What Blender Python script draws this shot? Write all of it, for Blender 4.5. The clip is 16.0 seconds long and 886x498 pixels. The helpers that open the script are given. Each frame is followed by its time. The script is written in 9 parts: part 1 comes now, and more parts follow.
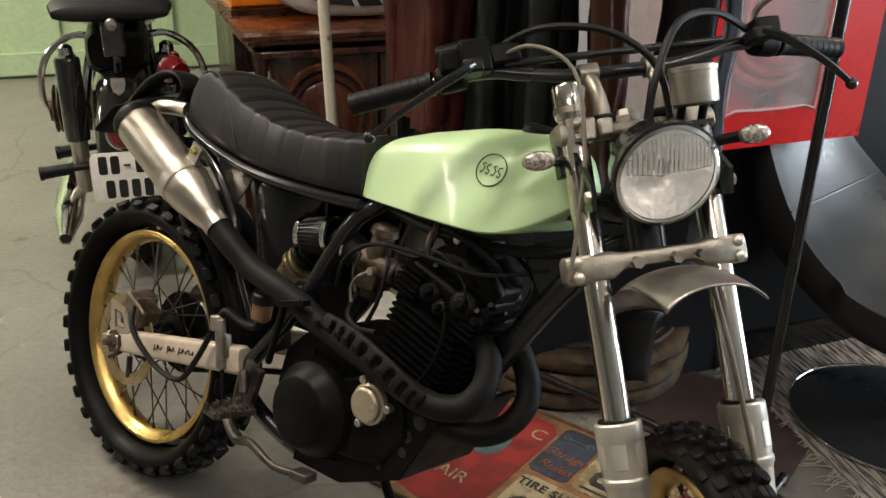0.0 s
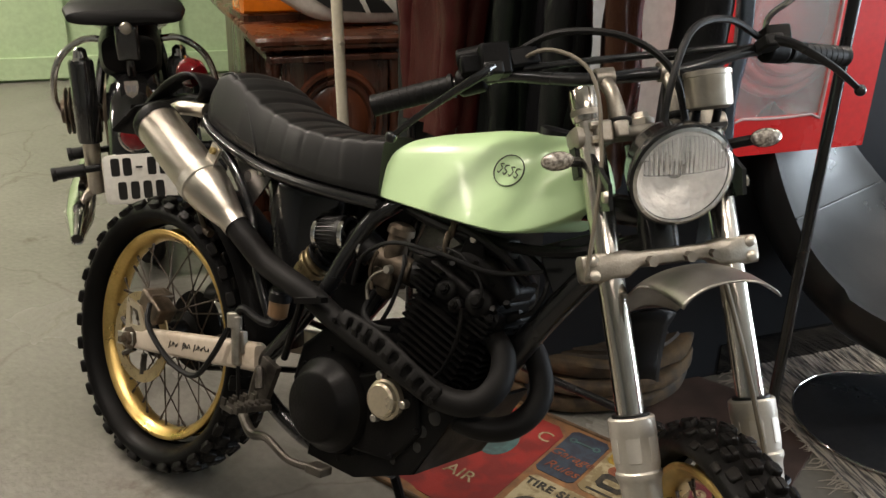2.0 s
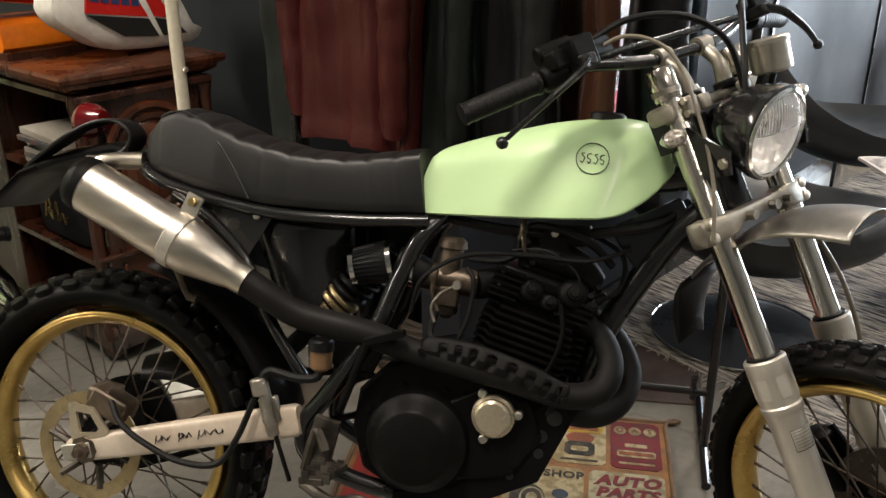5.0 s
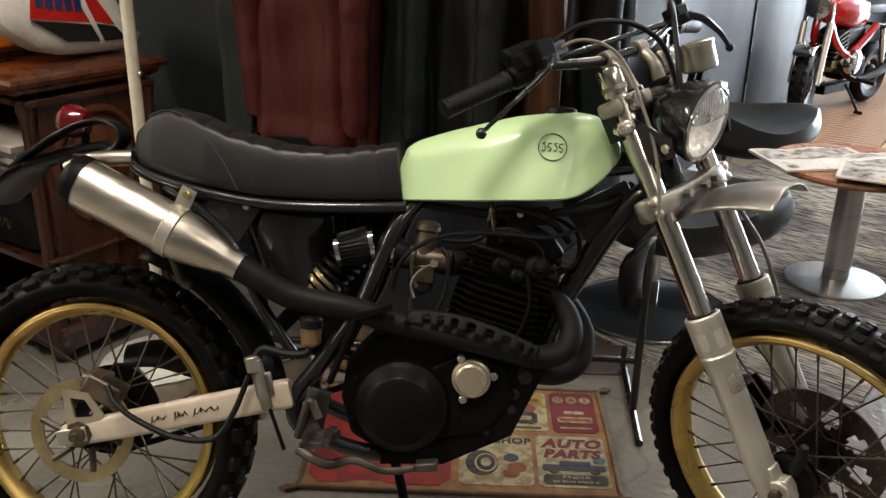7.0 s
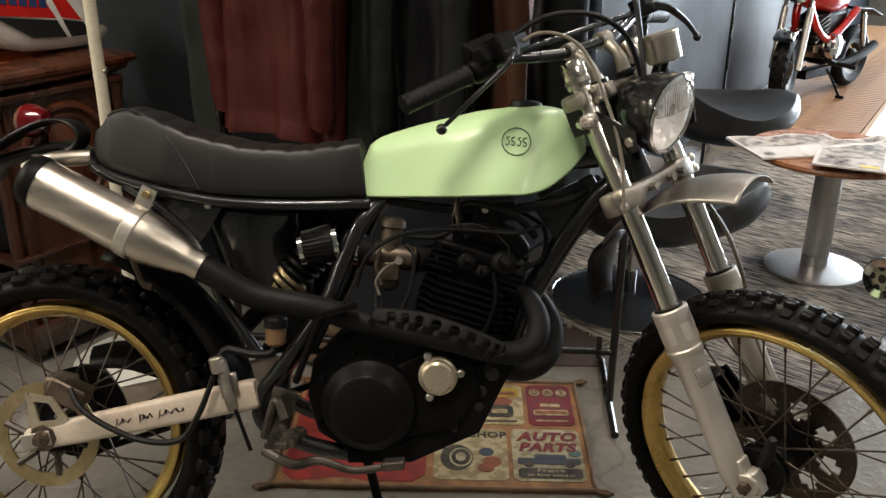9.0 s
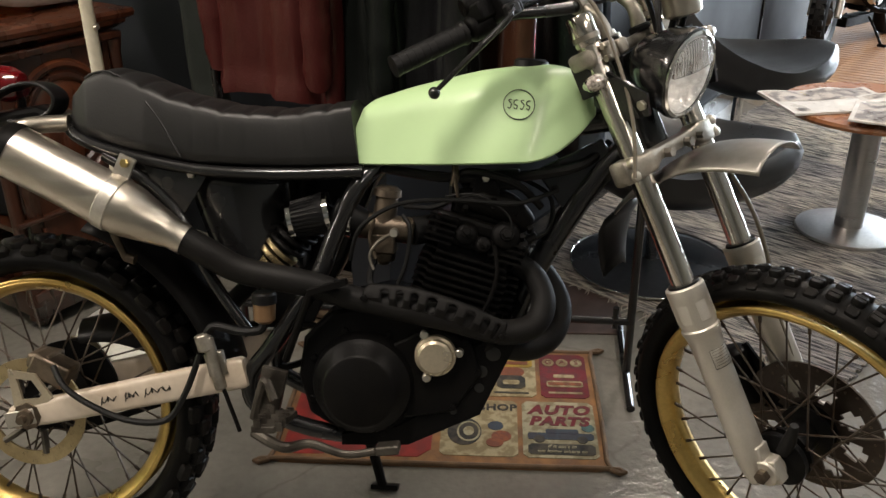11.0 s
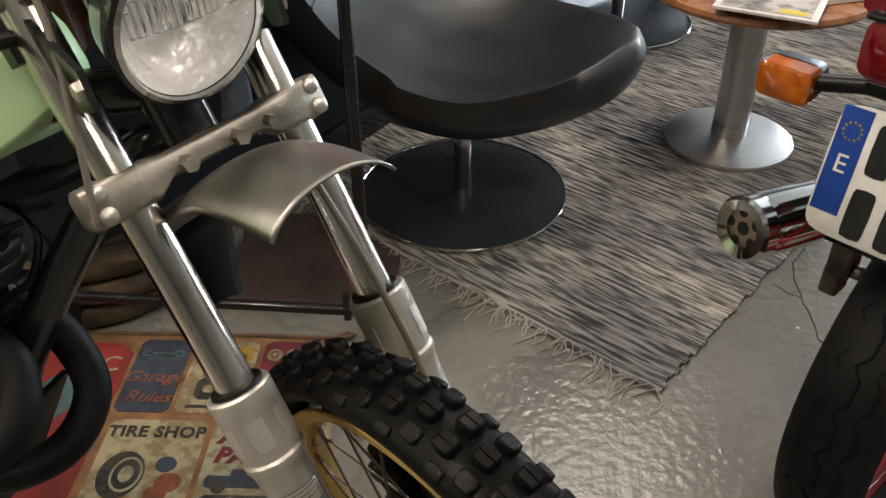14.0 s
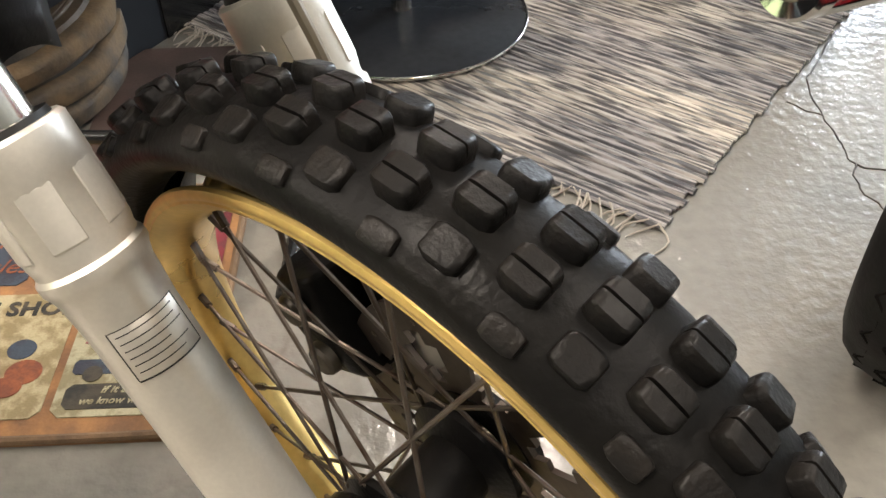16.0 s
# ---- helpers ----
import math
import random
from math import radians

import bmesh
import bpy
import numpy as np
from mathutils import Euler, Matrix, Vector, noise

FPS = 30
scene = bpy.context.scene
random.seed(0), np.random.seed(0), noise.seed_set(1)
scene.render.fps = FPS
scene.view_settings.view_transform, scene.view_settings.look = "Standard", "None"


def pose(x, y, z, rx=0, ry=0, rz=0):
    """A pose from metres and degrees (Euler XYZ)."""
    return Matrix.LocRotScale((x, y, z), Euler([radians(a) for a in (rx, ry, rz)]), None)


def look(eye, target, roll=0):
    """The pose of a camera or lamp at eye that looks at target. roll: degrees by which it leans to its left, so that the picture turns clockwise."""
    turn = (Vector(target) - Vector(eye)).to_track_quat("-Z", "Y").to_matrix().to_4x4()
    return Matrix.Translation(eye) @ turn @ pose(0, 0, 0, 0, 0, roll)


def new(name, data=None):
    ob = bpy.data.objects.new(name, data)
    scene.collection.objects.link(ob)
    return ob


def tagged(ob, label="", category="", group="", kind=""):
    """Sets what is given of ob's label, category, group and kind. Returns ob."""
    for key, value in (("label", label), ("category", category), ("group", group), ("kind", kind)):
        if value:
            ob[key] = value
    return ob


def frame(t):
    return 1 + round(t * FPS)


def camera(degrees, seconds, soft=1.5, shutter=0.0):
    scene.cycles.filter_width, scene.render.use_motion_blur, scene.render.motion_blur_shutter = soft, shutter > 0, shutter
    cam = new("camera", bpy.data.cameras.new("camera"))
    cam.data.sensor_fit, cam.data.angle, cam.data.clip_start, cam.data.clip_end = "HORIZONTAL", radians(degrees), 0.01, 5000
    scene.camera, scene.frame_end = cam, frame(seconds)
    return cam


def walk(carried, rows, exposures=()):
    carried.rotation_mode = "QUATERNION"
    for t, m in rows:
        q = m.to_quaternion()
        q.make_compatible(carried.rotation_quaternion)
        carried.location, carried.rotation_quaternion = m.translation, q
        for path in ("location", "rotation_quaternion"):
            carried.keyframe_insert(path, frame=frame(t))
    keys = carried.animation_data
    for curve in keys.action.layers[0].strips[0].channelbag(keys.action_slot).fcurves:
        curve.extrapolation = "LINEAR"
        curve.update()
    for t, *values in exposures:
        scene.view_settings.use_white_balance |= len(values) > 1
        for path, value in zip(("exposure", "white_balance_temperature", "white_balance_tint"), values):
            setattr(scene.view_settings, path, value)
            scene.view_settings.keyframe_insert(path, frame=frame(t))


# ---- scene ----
cam = camera(53.5, 16.0)
PATH = [
    (0, (0.069, 0.014, 1.339), (-1.118, 1.41, 0.538), 1.1),
    (0.5, (0.068, -0.021, 1.331), (-1.169, 1.382, 0.623), 1.9),
    (1, (0.072, -0.038, 1.331), (-1.18, 1.382, 0.684), 1.6),
    (1.5, (0.074, -0.033, 1.324), (-1.134, 1.366, 0.561), 1.6),
    (2, (0.069, -0.035, 1.333), (-1.12, 1.372, 0.554), 1.8),
    (2.5, (0.029, -0.057, 1.336), (-1.092, 1.435, 0.616), 2.3),
    (3, (-0.093, -0.141, 1.330), (-1.07, 1.462, 0.640), 1.6),
    (3.5, (-0.212, -0.236, 1.319), (-1.114, 1.38, 0.562), 2.4),
    (4, (-0.351, -0.239, 1.301), (-1.118, 1.43, 0.511), 2.3),
    (4.2, (-0.419, -0.236, 1.300), (-1.104, 1.466, 0.505), 1.2),
    (6.3, (-0.772, -0.554, 1.326), (-0.987, 1.308, 0.629), 1.3),
    (6.5, (-0.772, -0.554, 1.324), (-0.985, 1.299, 0.603), 0.9),
    (7, (-0.767, -0.537, 1.330), (-0.928, 1.314, 0.591), 1),
    (7.5, (-0.751, -0.52, 1.335), (-0.911, 1.331, 0.593), 0),
    (8, (-0.733, -0.509, 1.330), (-0.863, 1.331, 0.556), 0.3),
    (8.5, (-0.722, -0.509, 1.331), (-0.851, 1.327, 0.549), 0.1),
    (9, (-0.72, -0.512, 1.339), (-0.86, 1.331, 0.575), 0.4),
    (11.5, (-0.622, -0.34, 1.328), (-0.835, 1.444, 0.449), -0.7),
    (12, (-0.545, -0.263, 1.325), (-0.673, 1.53, 0.449), -2.3),
    (12.5, (-0.479, -0.097, 1.322), (-0.402, 1.681, 0.409), -0.4),
    (13, (-0.42, 0.084, 1.326), (-0.207, 1.829, 0.374), 0.3),
    (13.5, (-0.314, 0.227, 1.296), (-0.279, 1.932, 0.250), -2.5),
    (14, (-0.15, 0.371, 1.248), (-0.306, 1.974, 0.063), -0.6),
    (14.5, (-0.151, 0.472, 1.126), (-0.312, 1.915, -0.249), 0.1),
    (15, (-0.177, 0.541, 0.960), (-0.212, 1.959, -0.450), -0),
    (15.5, (-0.172, 0.573, 0.888), (-0.186, 2.029, -0.483), -1.1),
    (16, (-0.177, 0.585, 0.889), (-0.197, 2.072, -0.449), -0.3),
]
walk(cam, [(t, look(eye, target, roll)) for t, eye, target, roll in PATH],
     [(0, -0.2), (1, -0.18), (2, -0.22), (3, -0.27), (3.5, -0.24), (4, 0.04), (6.5, -0.22), (11.5, -0.23), (12, -0.24), (12.5, 0), (13, -0.24), (14, -0.3), (14.5, -0.02), (15, 0.68), (15.5, 1.1), (16, 0.97)])

# ---------- light ----------
world = bpy.data.worlds.new("workshop_air")
world.use_nodes = True
scene.world = world
wn = world.node_tree
sky = wn.nodes.new("ShaderNodeTexSky")
sky.sky_type = "NISHITA"
sky.sun_disc = False
sky.sun_elevation, sky.sun_rotation = radians(40), radians(60)
wn.links.new(sky.outputs[0], wn.nodes["Background"].inputs[0])
wn.nodes["Background"].inputs[1].default_value = 0.08


def area_lamp(name, m, sx, sy, watts, colour):
    d = bpy.data.lights.new(name, "AREA")
    d.shape, d.size, d.size_y, d.energy, d.color = "RECTANGLE", sx, sy, watts, colour
    ob = new(name, d)
    ob.matrix_world = m
    return ob


# ---------- materials ----------
def material(name, base, rough=0.5, metal=0.0, second=None, mix_scale=6.0, mix_amount=0.5, grain=60.0, bump=0.15, dist=0.002,
             coat=0.0, rough_var=0.12, spec=0.5, island=0.0, fine_mix=0.35, transmission=0.0, ior=1.45, stretch=(1, 1, 1), emission=None, alpha=1.0):
    m = bpy.data.materials.new(name)
    m.use_nodes = True
    nt = m.node_tree
    b = nt.nodes["Principled BSDF"]
    tex = nt.nodes.new("ShaderNodeTexCoord")
    mp = nt.nodes.new("ShaderNodeMapping")
    mp.inputs["Scale"].default_value = stretch
    nt.links.new(tex.outputs["Object"], mp.inputs[0])
    n1 = nt.nodes.new("ShaderNodeTexNoise")
    n1.inputs["Scale"].default_value, n1.inputs["Detail"].default_value = mix_scale, 5
    n2 = nt.nodes.new("ShaderNodeTexNoise")
    n2.inputs["Scale"].default_value, n2.inputs["Detail"].default_value = grain, 3
    for n in (n1, n2):
        nt.links.new(mp.outputs[0], n.inputs["Vector"])
    ramp = nt.nodes.new("ShaderNodeValToRGB")
    ramp.color_ramp.elements[0].position, ramp.color_ramp.elements[1].position = 0.5 - 0.3 * (1.01 - mix_amount), 0.5 + 0.3 * (1.01 - mix_amount)
    second = second or tuple(c * 0.75 for c in base)
    ramp.color_ramp.elements[0].color, ramp.color_ramp.elements[1].color = (*second, 1), (*base, 1)
    nt.links.new(n1.outputs[0], ramp.inputs[0])
    fine = nt.nodes.new("ShaderNodeMix")
    fine.data_type, fine.blend_type = "RGBA", "MULTIPLY"
    fine.inputs[0].default_value = fine_mix
    nt.links.new(ramp.outputs[0], fine.inputs[6])
    g = nt.nodes.new("ShaderNodeMapRange")
    g.inputs[1].default_value, g.inputs[2].default_value, g.inputs[3].default_value, g.inputs[4].default_value = 0.3, 0.7, 0.75, 1.15
    nt.links.new(n2.outputs[0], g.inputs[0])
    nt.links.new(g.outputs[0], fine.inputs[7])
    out = fine.outputs[2]
    if island:
        geo = nt.nodes.new("ShaderNodeObjectInfo")
        mr = nt.nodes.new("ShaderNodeMapRange")
        mr.inputs[3].default_value, mr.inputs[4].default_value = 1 - island, 1 + island
        nt.links.new(geo.outputs["Random"], mr.inputs[0])
        mul = nt.nodes.new("ShaderNodeMix")
        mul.data_type, mul.blend_type = "RGBA", "MULTIPLY"
        mul.inputs[0].default_value = 1
        nt.links.new(out, mul.inputs[6])
        nt.links.new(mr.outputs[0], mul.inputs[7])
        out = mul.outputs[2]
    nt.links.new(out, b.inputs["Base Color"])
    rr = nt.nodes.new("ShaderNodeMapRange")
    rr.inputs[1].default_value, rr.inputs[2].default_value = 0.3, 0.7
    rr.inputs[3].default_value, rr.inputs[4].default_value = max(0.02, rough - rough_var), min(1, rough + rough_var)
    nt.links.new(n1.outputs[0], rr.inputs[0])
    nt.links.new(rr.outputs[0], b.inputs["Roughness"])
    b.inputs["Metallic"].default_value = metal
    b.inputs["Coat Weight"].default_value = coat
    b.inputs["Coat Roughness"].default_value = 0.06
    b.inputs["Specular IOR Level"].default_value = spec
    b.inputs["IOR"].default_value = ior
    b.inputs["Transmission Weight"].default_value = transmission
    b.inputs["Alpha"].default_value = alpha
    if emission:
        b.inputs["Emission Color"].default_value, b.inputs["Emission Strength"].default_value = (*emission[:3], 1), emission[3]
    if bump:
        bp = nt.nodes.new("ShaderNodeBump")
        bp.inputs["Strength"].default_value, bp.inputs["Distance"].default_value = bump, dist
        nt.links.new(n2.outputs[0], bp.inputs["Height"])
        nt.links.new(bp.outputs[0], b.inputs["Normal"])
    return m


M_RUBBER = material("tyre_rubber", (0.0035, 0.0035, 0.0037), 0.42, second=(0.006, 0.0056, 0.005), spec=0.09, mix_scale=9, grain=220, bump=0.25, island=0.25)
M_KNOB = material("worn_dusty_rubber", (0.0045, 0.0044, 0.0043), 0.42, second=(0.0085, 0.0075, 0.0066), spec=0.12, mix_scale=48, mix_amount=0.6, grain=260, bump=0.35, island=0.35)
M_RUBBER_SOFT = material("black_rubber", (0.006, 0.006, 0.006), 0.5, spec=0.25, grain=150, bump=0.1)
M_BLACK = material("black_paint", (0.006, 0.006, 0.0065), 0.24, second=(0.01, 0.01, 0.01), grain=90, bump=0.04, coat=0.3)
M_SATIN = material("satin_black_engine", (0.0028, 0.0028, 0.003), 0.42, spec=0.1, second=(0.006, 0.0056, 0.0052), mix_scale=14, grain=200, bump=0.25)
M_PLASTIC = material("black_plastic", (0.006, 0.006, 0.0063), 0.38, spec=0.28, grain=250, bump=0.12)
M_HEATWRAP = material("matt_black_exhaust", (0.006, 0.0058, 0.0057), 0.5, spec=0.16, second=(0.012, 0.011, 0.01), grain=300, bump=0.2)
M_CHROME = material("polished_chrome", (0.75, 0.74, 0.72), 0.1, 1.0, second=(0.65, 0.63, 0.6), rough_var=0.05, bump=0.0)
M_STEEL = material("brushed_steel", (0.58, 0.54, 0.47), 0.34, 1.0, second=(0.52, 0.475, 0.4), mix_scale=5, grain=80, bump=0.05, rough_var=0.06, fine_mix=0.2, stretch=(2, 14, 14))
M_RAW = material("raw_steel_fender", (0.36, 0.34, 0.31), 0.38, 1.0, second=(0.22, 0.21, 0.19), mix_scale=7, grain=60, bump=0.05)
M_ALU = material("cast_aluminium", (0.58, 0.555, 0.5), 0.4, 0.9, second=(0.42, 0.395, 0.34), mix_scale=12, grain=240, bump=0.15)
M_ALU_DIRTY = material("dirty_cast_metal", (0.17, 0.135, 0.10), 0.46, 0.85, second=(0.055, 0.044, 0.033), mix_scale=22, grain=200, bump=0.2)
M_GOLD = material("gold_anodised_rim", (0.70, 0.50, 0.18), 0.34, 0.9, second=(0.52, 0.35, 0.11), mix_scale=12, grain=140, bump=0.03)
M_SPOKE = material("dull_spoke_steel", (0.10, 0.09, 0.078), 0.42, 0.8, second=(0.06, 0.038, 0.026), mix_scale=30)
M_GRIME = material("grimy_steel", (0.10, 0.09, 0.075), 0.5, 0.7, second=(0.035, 0.03, 0.025), mix_scale=26, grain=190, bump=0.2)
M_STANCHION = material("polished_stanchion", (0.66, 0.62, 0.56), 0.17, 1.0, second=(0.58, 0.53, 0.46), mix_scale=9, rough_var=0.06, grain=80, bump=0.03, stretch=(1, 1, 0.1))
M_LEG = material("silver_painted_leg", (0.6, 0.57, 0.51), 0.44, 0.75, second=(0.52, 0.485, 0.425), mix_scale=9, grain=300, bump=0.08, fine_mix=0.15)
M_DISCGOLD = material("gold_disc_steel", (0.52, 0.42, 0.24), 0.36, 0.85, second=(0.36, 0.28, 0.15), mix_scale=14, grain=150, bump=0.05)
M_CAST = material("dull_cast_alloy", (0.4, 0.37, 0.32), 0.42, 0.85, second=(0.22, 0.2, 0.165), mix_scale=20, grain=260, bump=0.22)
M_MINT = material("mint_green_paint", (0.49, 0.68, 0.37), 0.4, second=(0.47, 0.665, 0.355), mix_scale=1.5, grain=120, bump=0.0, coat=0.2, rough_var=0.03, fine_mix=0.03)
M_MINT.node_tree.nodes["Principled BSDF"].inputs["Coat Roughness"].default_value = 0.12
M_LEATHER = material("black_vinyl", (0.0062, 0.0063, 0.0062), 0.46, second=(0.0092, 0.0093, 0.0090), spec=0.5, grain=330, bump=0.25, dist=0.0012)
M_CREAM = material("cream_swingarm_paint", (0.52, 0.45, 0.365), 0.34, second=(0.46, 0.385, 0.30), mix_scale=10, bump=0.04)
M_BADGE = material("champagne_metal", (0.62, 0.54, 0.4), 0.35, 0.7, grain=160, bump=0.05)
M_BRASS = material("brass_fitting", (0.6, 0.46, 0.2), 0.35, 1.0)
M_RUST = material("rusty_disc_steel", (0.085, 0.072, 0.062), 0.48, 0.9, second=(0.05, 0.037, 0.029), mix_scale=18, grain=120)
M_AMBERPLASTIC = material("amber_reservoir", (0.17, 0.1, 0.05), 0.3, second=(0.12, 0.07, 0.035), bump=0.02)
M_GREYCABLE = material("grey_cable", (0.19, 0.165, 0.125), 0.45, bump=0.05)
# black for printed marks and for the painted dark of holes
M_INK_HOLE = material("black_ink", (0.015, 0.015, 0.014), 0.4, bump=0)


def lamp_glass(name, gloss, haze=0.0):
    """A clear sheet that mirrors a fixed share of the light; haze lays an even pale colour over it in place of
    reflections.
    """
    m = bpy.data.materials.new(name)
    m.use_nodes = True
    nt = m.node_tree
    nt.nodes.remove(nt.nodes["Principled BSDF"])
    mix, clear, shine = (nt.nodes.new("ShaderNode" + k) for k in ("MixShader", "BsdfTransparent", "BsdfGlossy"))
    shine.inputs["Roughness"].default_value = 0.09
    mix.inputs[0].default_value = gloss
    nt.links.new(clear.outputs[0], mix.inputs[1])
    nt.links.new(shine.outputs[0], mix.inputs[2])
    last = mix.outputs[0]
    if haze:
        dull, veil = nt.nodes.new("ShaderNodeBsdfDiffuse"), nt.nodes.new("ShaderNodeMixShader")
        dull.inputs[0].default_value, veil.inputs[0].default_value = (0.8, 0.77, 0.77, 1), haze
        nt.links.new(last, veil.inputs[1])
        nt.links.new(dull.outputs[0], veil.inputs[2])
        last = veil.outputs[0]
    nt.links.new(last, nt.nodes["Material Output"].inputs[0])
    return m


M_LAMPGLASS = lamp_glass("headlamp_clear_glass", 0.14, 0.03)
M_FLUTE = material("headlamp_fluted_glass", (1, 1, 1), 0.03, second=(1, 1, 1), transmission=1.0, rough_var=0.01, bump=0)
M_REFLECTOR = material("reflector_silver", (0.97, 0.95, 0.91), 0.24, 0.28, second=(0.92, 0.91, 0.88), rough_var=0.05, grain=32, bump=1.0, dist=0.014, fine_mix=0.0)
M_REDLENS = material("red_lens", (0.11, 0.002, 0.004), 0.12, coat=0.8, second=(0.07, 0.0015, 0.003), bump=0.03)
M_ORANGELENS = material("orange_lens", (0.75, 0.2, 0.01), 0.15, coat=0.6, second=(0.6, 0.14, 0.01), bump=0.03)
M_WHITE = material("white_gloss", (0.78, 0.76, 0.7), 0.25, coat=0.4, second=(0.72, 0.69, 0.62), mix_scale=5, bump=0.02)
M_RED = material("red_gloss", (0.6, 0.02, 0.015), 0.22, coat=0.6, second=(0.52, 0.018, 0.014), bump=0.02)


# ---------- mesh helpers ----------
def thing(name, label, category, m=None, group="", kind=""):
    ob = new(name)
    ob.empty_display_size = 0.1
    if m is not None:
        ob.matrix_world = m
    return tagged(ob, label, category, group, kind)


def part(name, bm, mat, parent=None, label="", smooth=True, angle=35, bevel=0.0):
    me = bpy.data.meshes.new(name)
    bmesh.ops.recalc_face_normals(bm, faces=bm.faces)
    bm.to_mesh(me)
    bm.free()
    me.materials.append(mat)
    if smooth:
        me.polygons.foreach_set("use_smooth", [True] * len(me.polygons))
        me.set_sharp_from_angle(angle=radians(angle))
    ob = new(name, me)
    if parent:
        ob.parent = parent
    if bevel:
        md = ob.modifiers.new("edge", "BEVEL")
        md.width, md.segments, md.limit_method, md.angle_limit = bevel, 2, "ANGLE", radians(40)
    return tagged(ob, label)


def again(ob, parent, m=None):
    """Another object on the same mesh."""
    o = new(ob.name.split(".")[0], ob.data)
    if parent:
        o.parent = parent
    if m is not None:
        o.matrix_basis = m
    return tagged(o, ob.get("label", ""))


def alone(name, bm, mat, label, category, group="", kind="", **kw):
    return tagged(part(name, bm, mat, None, label, **kw), label, category, group, kind)


def B():
    return bmesh.new()


def box(bm, c, s, m=None):
    r = bmesh.ops.create_cube(bm, size=1.0)
    t = Matrix.Translation(c) @ (m or Matrix.Identity(4)) @ Matrix.Diagonal((*s, 1))
    bmesh.ops.transform(bm, matrix=t, verts=r["verts"])
    return bm


def rings(bm, rs, closed=False, caps=True, wrap=True):
    """A skin over rings of points."""
    vs = [[bm.verts.new(p) for p in r] for r in rs]
    n = len(vs[0])
    last = len(vs) if closed else len(vs) - 1
    for i in range(last):
        a, b = vs[i], vs[(i + 1) % len(vs)]
        for j in range(n if wrap else n - 1):
            k = (j + 1) % n
            bm.faces.new((a[j], a[k], b[k], b[j]))
    if caps and not closed and wrap:
        bm.faces.new(vs[0][::-1])
        bm.faces.new(vs[-1])
    return bm


def smooth_path(pts, per=6, closed=False):
    p = [Vector(q) for q in pts]
    out, n = [], len(p)
    for i in range(n if closed else n - 1):
        a, b, c, d = (p[(i - 1) % n], p[i], p[(i + 1) % n], p[(i + 2) % n]) if closed else (p[max(i - 1, 0)], p[i], p[i + 1], p[min(i + 2, n - 1)])
        for k in range(per):
            t = k / per
            out.append(0.5 * (2 * b + (c - a) * t + (2 * a - 5 * b + 4 * c - d) * t * t + (3 * b - a - 3 * c + d) * t ** 3))
    if not closed:
        out.append(p[-1])
    return out


def tube(bm, pts, r, seg=10, per=6, closed=False, flat=1.0, caps=True):
    """A pipe along a smooth path; r: one radius or one for each given point."""
    path = smooth_path(pts, per, closed) if per > 1 else [Vector(q) for q in pts]
    n = len(path)
    rad = [r] * n if not hasattr(r, "__len__") else [float(v) for v in np.interp(np.linspace(0, len(r) - 1, n), range(len(r)), r)]
    up, out = None, []
    for i, c in enumerate(path):
        d = (path[(i + 1) % n] - path[i - 1]) if closed else (path[min(i + 1, n - 1)] - path[max(i - 1, 0)])
        d.normalize()
        if up is None:
            up = d.orthogonal().normalized()
        up = (up - d * up.dot(d)).normalized()
        side = d.cross(up)
        out.append([c + rad[i] * (math.cos(a) * up + flat * math.sin(a) * side) for a in (2 * math.pi * j / seg for j in range(seg))])
    return rings(bm, out, closed=closed, caps=caps)


def rod(bm, a, b, r, r2=None, seg=14):
    return tube(bm, [a, b], [r, r if r2 is None else r2], seg, per=1)


def lathe(bm, prof, seg=32, m=None, closed=False, caps=False):
    """Turns a profile of (radius, height) about z, then lays it by m."""
    m = m or Matrix.Identity(4)
    rs = [[m @ Vector((r * math.cos(a), r * math.sin(a), h)) for r, h in prof] for a in (2 * math.pi * i / seg for i in range(seg))]
    vs = [[bm.verts.new(p) for p in r] for r in rs]
    n = len(prof)
    for i in range(seg):
        a, b = vs[i], vs[(i + 1) % seg]
        for j in range(n if closed else n - 1):
            k = (j + 1) % n
            bm.faces.new((a[j], b[j], b[k], a[k]))
    if caps and not closed:
        bm.faces.new([v[0] for v in vs])
        bm.faces.new([v[-1] for v in vs][::-1])
    return bm


def along(p, d):
    """A frame at p whose z points along d."""
    return Matrix.Translation(p) @ Vector(d).to_track_quat("Z", "Y").to_matrix().to_4x4()


def plate(bm, pts, t0, t1, m=None):
    """A flat outline in x, z pulled from y = t0 to y = t1."""
    m = m or Matrix.Identity(4)
    a = [bm.verts.new(m @ Vector((x, t0, z))) for x, z in pts]
    b = [bm.verts.new(m @ Vector((x, t1, z))) for x, z in pts]
    n = len(pts)
    bm.faces.new(a)
    bm.faces.new(b[::-1])
    for i in range(n):
        k = (i + 1) % n
        bm.faces.new((a[i], b[i], b[k], a[k]))
    return bm


def superring(c, ax, ay, hw, hh, n=20, p=2.6):
    """A rounded rectangle round c in the plane of ax, ay."""
    out = []
    for j in range(n):
        a = 2 * math.pi * j / n
        ca, sa = math.cos(a), math.sin(a)
        out.append(Vector(c) + Vector(ax) * hw * math.copysign(abs(ca) ** (2 / p), ca) + Vector(ay) * hh * math.copysign(abs(sa) ** (2 / p), sa))
    return out


